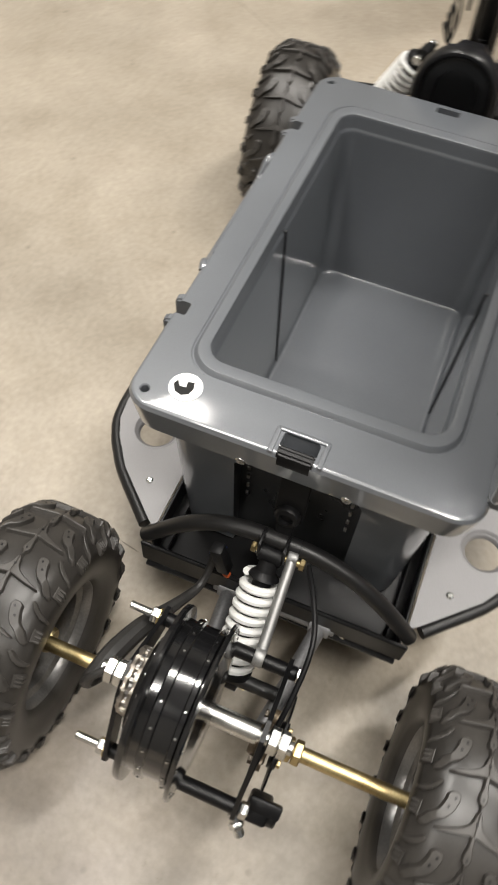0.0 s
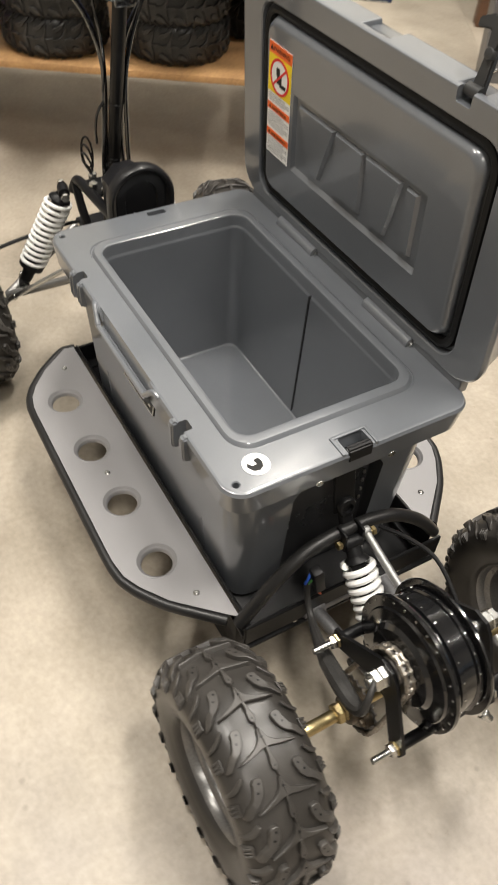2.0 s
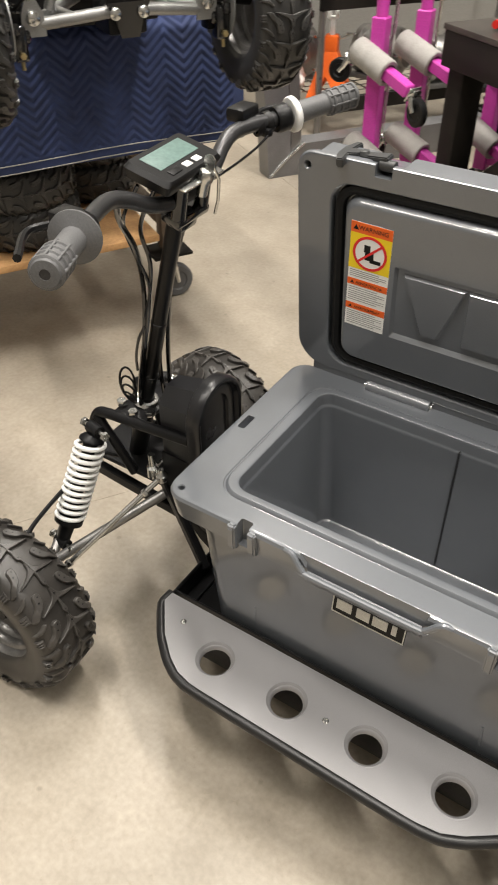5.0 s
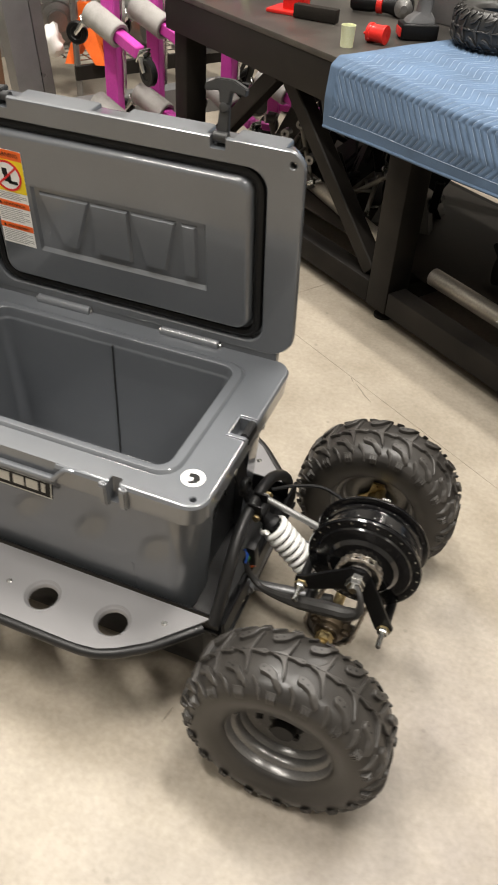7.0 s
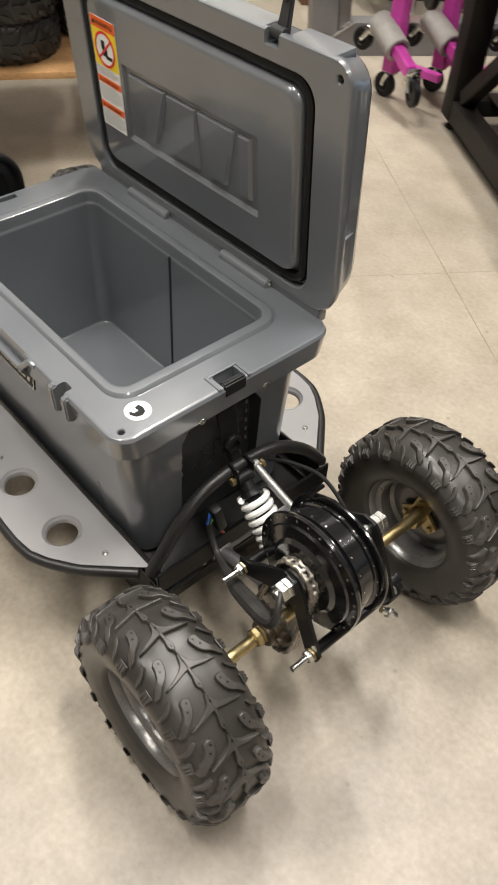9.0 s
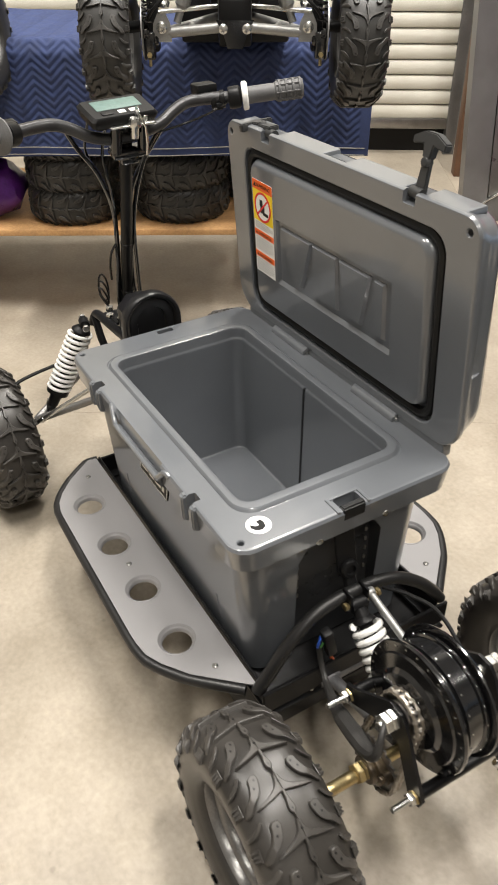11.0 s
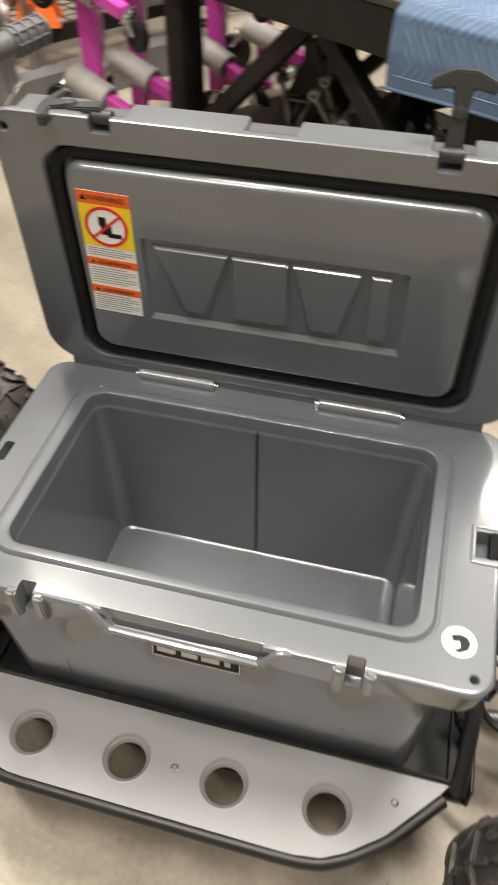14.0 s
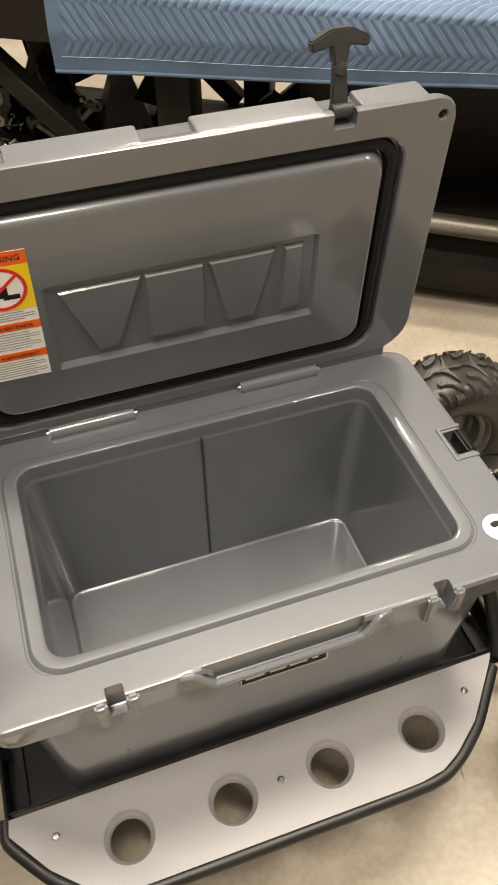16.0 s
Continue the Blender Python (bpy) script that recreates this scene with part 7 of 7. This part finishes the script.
def trolley():
    t = root("trolley", DM, "welded steel trolley on casters with a plywood shelf", "trolley")
    L, dep = 1.75, 0.75
    m_leg = material("brown_primer_steel", (0.15, 0.115, 0.085), 0.55, 0.3, 0.2, 8)
    for x in (0.07, -L + 0.06):
        for y in (0.17, dep - 0.05):
            bm = bmesh.new()
            box(bm, (x, y, 0.17 + (DTOP - 0.19) / 2), (0.05, 0.05, DTOP - 0.20), 0.004)
            leg = part("leg", bm, m_leg, t)
            bm = bmesh.new()
            box(bm, (x, y, 0.163), (0.13, 0.11, 0.010), 0.002)
            part("caster_plate", bm, M_TABLE, leg)
            bm = bmesh.new()
            lathe(bm, (x, y, 0.158), (0, 0, -1), [(0, 0), (0.034, 0), (0.034, 0.008), (0.02, 0.014), (0, 0.014)], 18)
            for s in (-1, 1):
                tube(bm, [(x, y + s * 0.021, 0.146), (x + 0.012, y + s * 0.022, 0.105), (x + 0.022, y + s * 0.022, 0.055)], [0.014, 0.012, 0.008], 8)
            part("caster_fork", bm, M_ZINC, leg)
            bm = bmesh.new()
            lathe(bm, (x + 0.022, y - 0.016, 0.055), (0, 1, 0), [(0, 0.004), (0.030, 0.004), (0.034, 0), (0.050, 0), (0.055, 0.005), (0.055, 0.027), (0.050, 0.032), (0.034, 0.032), (0.030, 0.028), (0, 0.028)], 28)
            part("caster_wheel", bm, M_GRIPGREY, leg)
    for y in (0.17, dep - 0.05):
        for z in (SHELF2 - 0.042, DTOP - 0.03):
            bm = bmesh.new()
            box(bm, (-L / 2 + 0.05, y, z), (L - 0.16, 0.04, 0.04), 0.003)
            part("rail", bm, m_leg, t)
    for x in (0.07, -L + 0.06):
        bm = bmesh.new()
        box(bm, (x, dep / 2 + 0.06, SHELF2 - 0.042), (0.04, dep - 0.27, 0.04), 0.003)
        part("rail", bm, m_leg, t)
        bm = bmesh.new()
        beam(bm, (x - 0.03, 0.17, SHELF2 + 0.06), (x - 0.17, 0.17, SHELF2 + 0.36), 0.03, 0.03, 0.003)
        part("brace", bm, m_leg, t)
    bm = bmesh.new()
    box(bm, (-L / 2 + 0.015, dep / 2 - 0.01, SHELF2 - 0.010), (L - 0.07, dep, 0.020), 0.002)
    part("plywood_shelf", bm, M_WOOD, t, "bare orange-brown plywood shelf")
    bm = bmesh.new()
    box(bm, (-L / 2 + 0.05, dep / 2 + 0.02, DTOP - 0.022), (L + 0.02, dep, 0.020), 0.002)
    part("top_board", bm, M_TABLE, t)
    return t


trolley()
quilt("moving_blanket", DM @ pose(-1.72, 0, 0), [(-0.012, 0.545), (-0.018, 0.70), (-0.020, DTOP - 0.02), (0.0, DTOP + 0.012), (0.06, DTOP + 0.014), (0.74, DTOP + 0.014)], 1.970, M_NAVY, "navy blue quilted moving blanket hanging over the trolley's edge", zig=0.05, amp=0.0055, line=0.023)
# hem of two pale stitched lines
bm = bmesh.new()
for z in (0.551, 0.572):
    pts = [(-1.71 + 0.1025 * k, -0.0225 - 0.001 * math.sin(k), z + 0.004 * math.sin(k * 0.9)) for k in range(20)]
    tube(bm, pts, 0.0016, 6)
ob = tagged(finish(bm, "hem_stitching", M_FOAM), "pale stitched hem along the navy blanket's lower edge", "stitching")
ob.matrix_world = DM

for sx, sy, n in ((-0.36, 0.185, 2), (-0.725, 0.165, 3), (-0.09, 0.44, 2), (-1.40, 0.20, 3)):
    for k in range(n):
        loose_tyre(DM @ pose(sx + 0.008 * math.sin(3 * k + sx * 9), sy + 0.006 * math.cos(5 * k), SHELF2 + 0.0605 + 0.106 * k, 90, 0, 37 * k + 50 * sx) @ Matrix.Scale(0.98 if n == 3 else 1.0, 4), "black knobbly tyre lying stacked on the trolley's plywood shelf", "stacked tyres on the trolley")
for x, y, z, s in ((-1.02, 0.14, 0.105, 1.0), (-1.06, 0.17, 0.275, 0.85)):
    bm = bmesh.new()
    lumpy(bm, (0, 0, 0), (0.13 * s, 0.11 * s, 0.10 * s), 9 * s, 0.18)
    ob = tagged(finish(bm, "plastic_bag", M_PURPLE), "full purple plastic bag lying on the plywood shelf", "bag")
    ob.matrix_world = DM @ pose(x, y, SHELF2 + z - 0.01)


# the second quad's front end, hanging over the blanket's edge
def second_quad():
    q = root("bare_quad", DM @ pose(-0.165, -0.258, DTOP + 0.014), "black quad chassis with silver control arms parked on the navy blanket", "quad bike")
    bm = bmesh.new()
    box(bm, (0, 0.45, 0.16), (0.13, 0.90, 0.10), 0.01)
    box(bm, (0, -0.02, 0.078), (0.085, 0.10, 0.11), 0.008)
    box(bm, (0, 0.55, 0.0605), (0.30, 0.82, 0.11), 0.008)
    part("chassis", bm, M_BLACK, q)
    bm = bmesh.new()
    prism(bm, [(-0.020, -0.045), (0.020, -0.045), (0.030, -0.010), (0.048, 0.020), (-0.048, 0.020), (-0.030, -0.010)], -0.004, 0.004, Matrix.Translation((0, -0.076, 0.065)) @ Matrix.Rotation(radians(90), 4, "X"))
    part("front_tongue", bm, M_GLOSS, q, "gloss black front bracket")
    for s in (-1, 1):
        hub = Vector((s * 0.190, -0.030, 0.050))
        for p in ((s * 0.030, -0.064, 0.068), (s * 0.046, 0.120, 0.072)):
            bm = bmesh.new()
            rod(bm, p, hub, 0.0125, 16)
            part("lower_arm", bm, M_QARM, q, "bare silver control arm")
        bm = bmesh.new()
        rod(bm, (s * 0.100, -0.046, 0.060), (s * 0.118, 0.048, 0.062), 0.0085, 12)
        part("arm_gusset", bm, M_QARM, q)
        for p in ((s * 0.040, -0.045, 0.150), (s * 0.050, 0.090, 0.150)):
            bm = bmesh.new()
            rod(bm, p, (s * 0.182, -0.008, 0.128), 0.0090, 14)
            part("upper_arm", bm, M_QARM, q, "bare silver control arm")
        bm = bmesh.new()
        rod(bm, (s * 0.028, -0.010, 0.112), (s * 0.196, -0.044, 0.100), 0.0058, 12)
        part("tie_rod", bm, M_ZINC, q, "bright steel tie rod")
        for p, r in (((s * 0.030, -0.080, 0.066), 0.011), ((s * 0.188, -0.046, 0.066), 0.013), ((s * 0.042, -0.078, 0.150), 0.010)):
            bm = bmesh.new()
            lathe(bm, p, (0, -1, 0), [(0, 0), (r, 0), (r * 1.08, 0.002), (r * 1.08, 0.006), (r * 0.75, 0.009), (0, 0.010)], 16)
            part("pivot_bolt", bm, M_ZINC, q)
        bm = bmesh.new()
        prism(bm, [(-0.024, -0.030), (0.024, -0.030), (0.022, 0.012), (0.010, 0.036), (-0.010, 0.036), (-0.022, 0.012)], -0.003, 0.003, Matrix.Translation((s * 0.188, -0.043, 0.062)) @ Matrix.Rotation(radians(90), 4, "X"))
        part("arm_bracket", bm, M_QARM, q)
        bm = bmesh.new()
        lathe(bm, (s * 0.184, -0.010, 0.106), (0, 0, 1), [(0, 0), (0.014, 0.002), (0.017, 0.012), (0.012, 0.020), (0.010, 0.036), (0.006, 0.040), (0, 0.040)], 18)
        part("ball_joint", bm, M_ZINC, q)
        bm = bmesh.new()
        box(bm, (s * 0.213, -0.002, 0.075), (0.028, 0.044, 0.14), 0.006)
        rod(bm, (s * 0.205, 0, 0.07), (s * 0.315, 0, 0.056), 0.014, 14)
        part("knuckle", bm, M_BLACK, q)
        bm = bmesh.new()
        box(bm, (s * 0.222, -0.040, 0.024), (0.030, 0.034, 0.066), 0.006, None, 3)
        box(bm, (s * 0.232, -0.044, 0.052), (0.024, 0.040, 0.022), 0.005)
        lathe(bm, (s * 0.208, -0.040, 0.034), (-s, 0, 0), [(0, 0), (0.013, 0), (0.014, 0.006), (0.010, 0.010), (0, 0.010)], 18)
        part("brake_caliper", bm, M_GLOSS, q, "gloss black brake caliper")
        bm = bmesh.new()
        lathe(bm, (s * 0.236, -0.010, 0.056), (s, 0, 0), [(0.022, 0), (0.072, 0), (0.072, 0.003), (0.022, 0.003)], 36, True)
        part("brake_disc", bm, M_QARM, q)
        bm = bmesh.new()
        hexnut(bm, (s * 0.222, -0.058, 0.004), (0, -1, 0), 0.007, 0.010)
        rod(bm, (s * 0.222, -0.050, -0.004), (s * 0.222, -0.052, -0.024), 0.004, 10)
        part("bleed_nipple", bm, M_GOLD, q)
        bm = bmesh.new()
        helix = []
        for k in range(8 * 14 + 1):
            a = 2 * math.pi * k / 14
            c = Vector((s * 0.215, -0.050, 0.190)).lerp(Vector((s * 0.226, -0.052, 0.078)), k / 112)
            helix.append(c + Vector((0.013 * math.cos(a), 0.013 * math.sin(a), 0)))
        tube(bm, helix, 0.0026, 6)
        part("hose_spring", bm, M_GLOSS, q, "black coiled hose guard")
        bm = bmesh.new()
        tube(bm, smooth_path([(s * 0.226, -0.052, 0.080), (s * 0.200, -0.085, 0.115), (s * 0.140, -0.070, 0.160), (s * 0.090, -0.055, 0.172), (s * 0.045, -0.050, 0.200)], 6), 0.0042, 8)
        part("brake_hose", bm, M_PLASTIC, q)
        shock_at = [Vector((s * 0.062, -0.020, 0.300)), Vector((s * 0.150, -0.028, 0.074))]
        bm = bmesh.new()
        lathe(bm, shock_at[0], shock_at[1] - shock_at[0], [(0, 0), (0.012, 0), (0.012, 0.09), (0.019, 0.095), (0.019, 0.20), (0.010, 0.21), (0.010, 0.242), (0, 0.242)], 20)
        part("damper", bm, M_QARM, q)
        w = wheel(q, pose(s * 0.322, -0.020, 0.036, 0, 0, 90 if s > 0 else -90), "wheel", 1, False)
        for ob in w.children:
            if ob.name.startswith("tyre"):
                ob.data = TYRE_ME
    # handle column
    bm = bmesh.new()
    rod(bm, (0, 0.12, 0.20), (0, 0.20, 0.75), 0.016, 14)
    part("stem", bm, M_BLACK, q)


second_quad()


def axle_assembly():
    """One wheel on a stub axle, its block lying on the blanket."""
    q = root("axle_assembly", DM @ pose(-0.90, -0.10, DTOP + 0.014), "black tyre on a grey rim, axle laid on navy blanket", "axle")
    w = wheel(q, pose(0, 0, 0.03, 0, 0, 86), "wheel", 1, False)
    for ob in w.children:
        if ob.name.startswith("tyre"):
            ob.data = TYRE_ME
    bm = bmesh.new()
    rod(bm, (0, 0, 0.03), (-0.42, 0.30, 0.03), 0.014, 14)
    part("axle_rod", bm, M_STEEL, q)
    for k in (0.62, 0.92):
        bm = bmesh.new()
        box(bm, (-0.42 * k, 0.30 * k, 0.022), (0.07, 0.06, 0.044), 0.004)
        part("bearing_block", bm, M_BLACK, q)


axle_assembly()
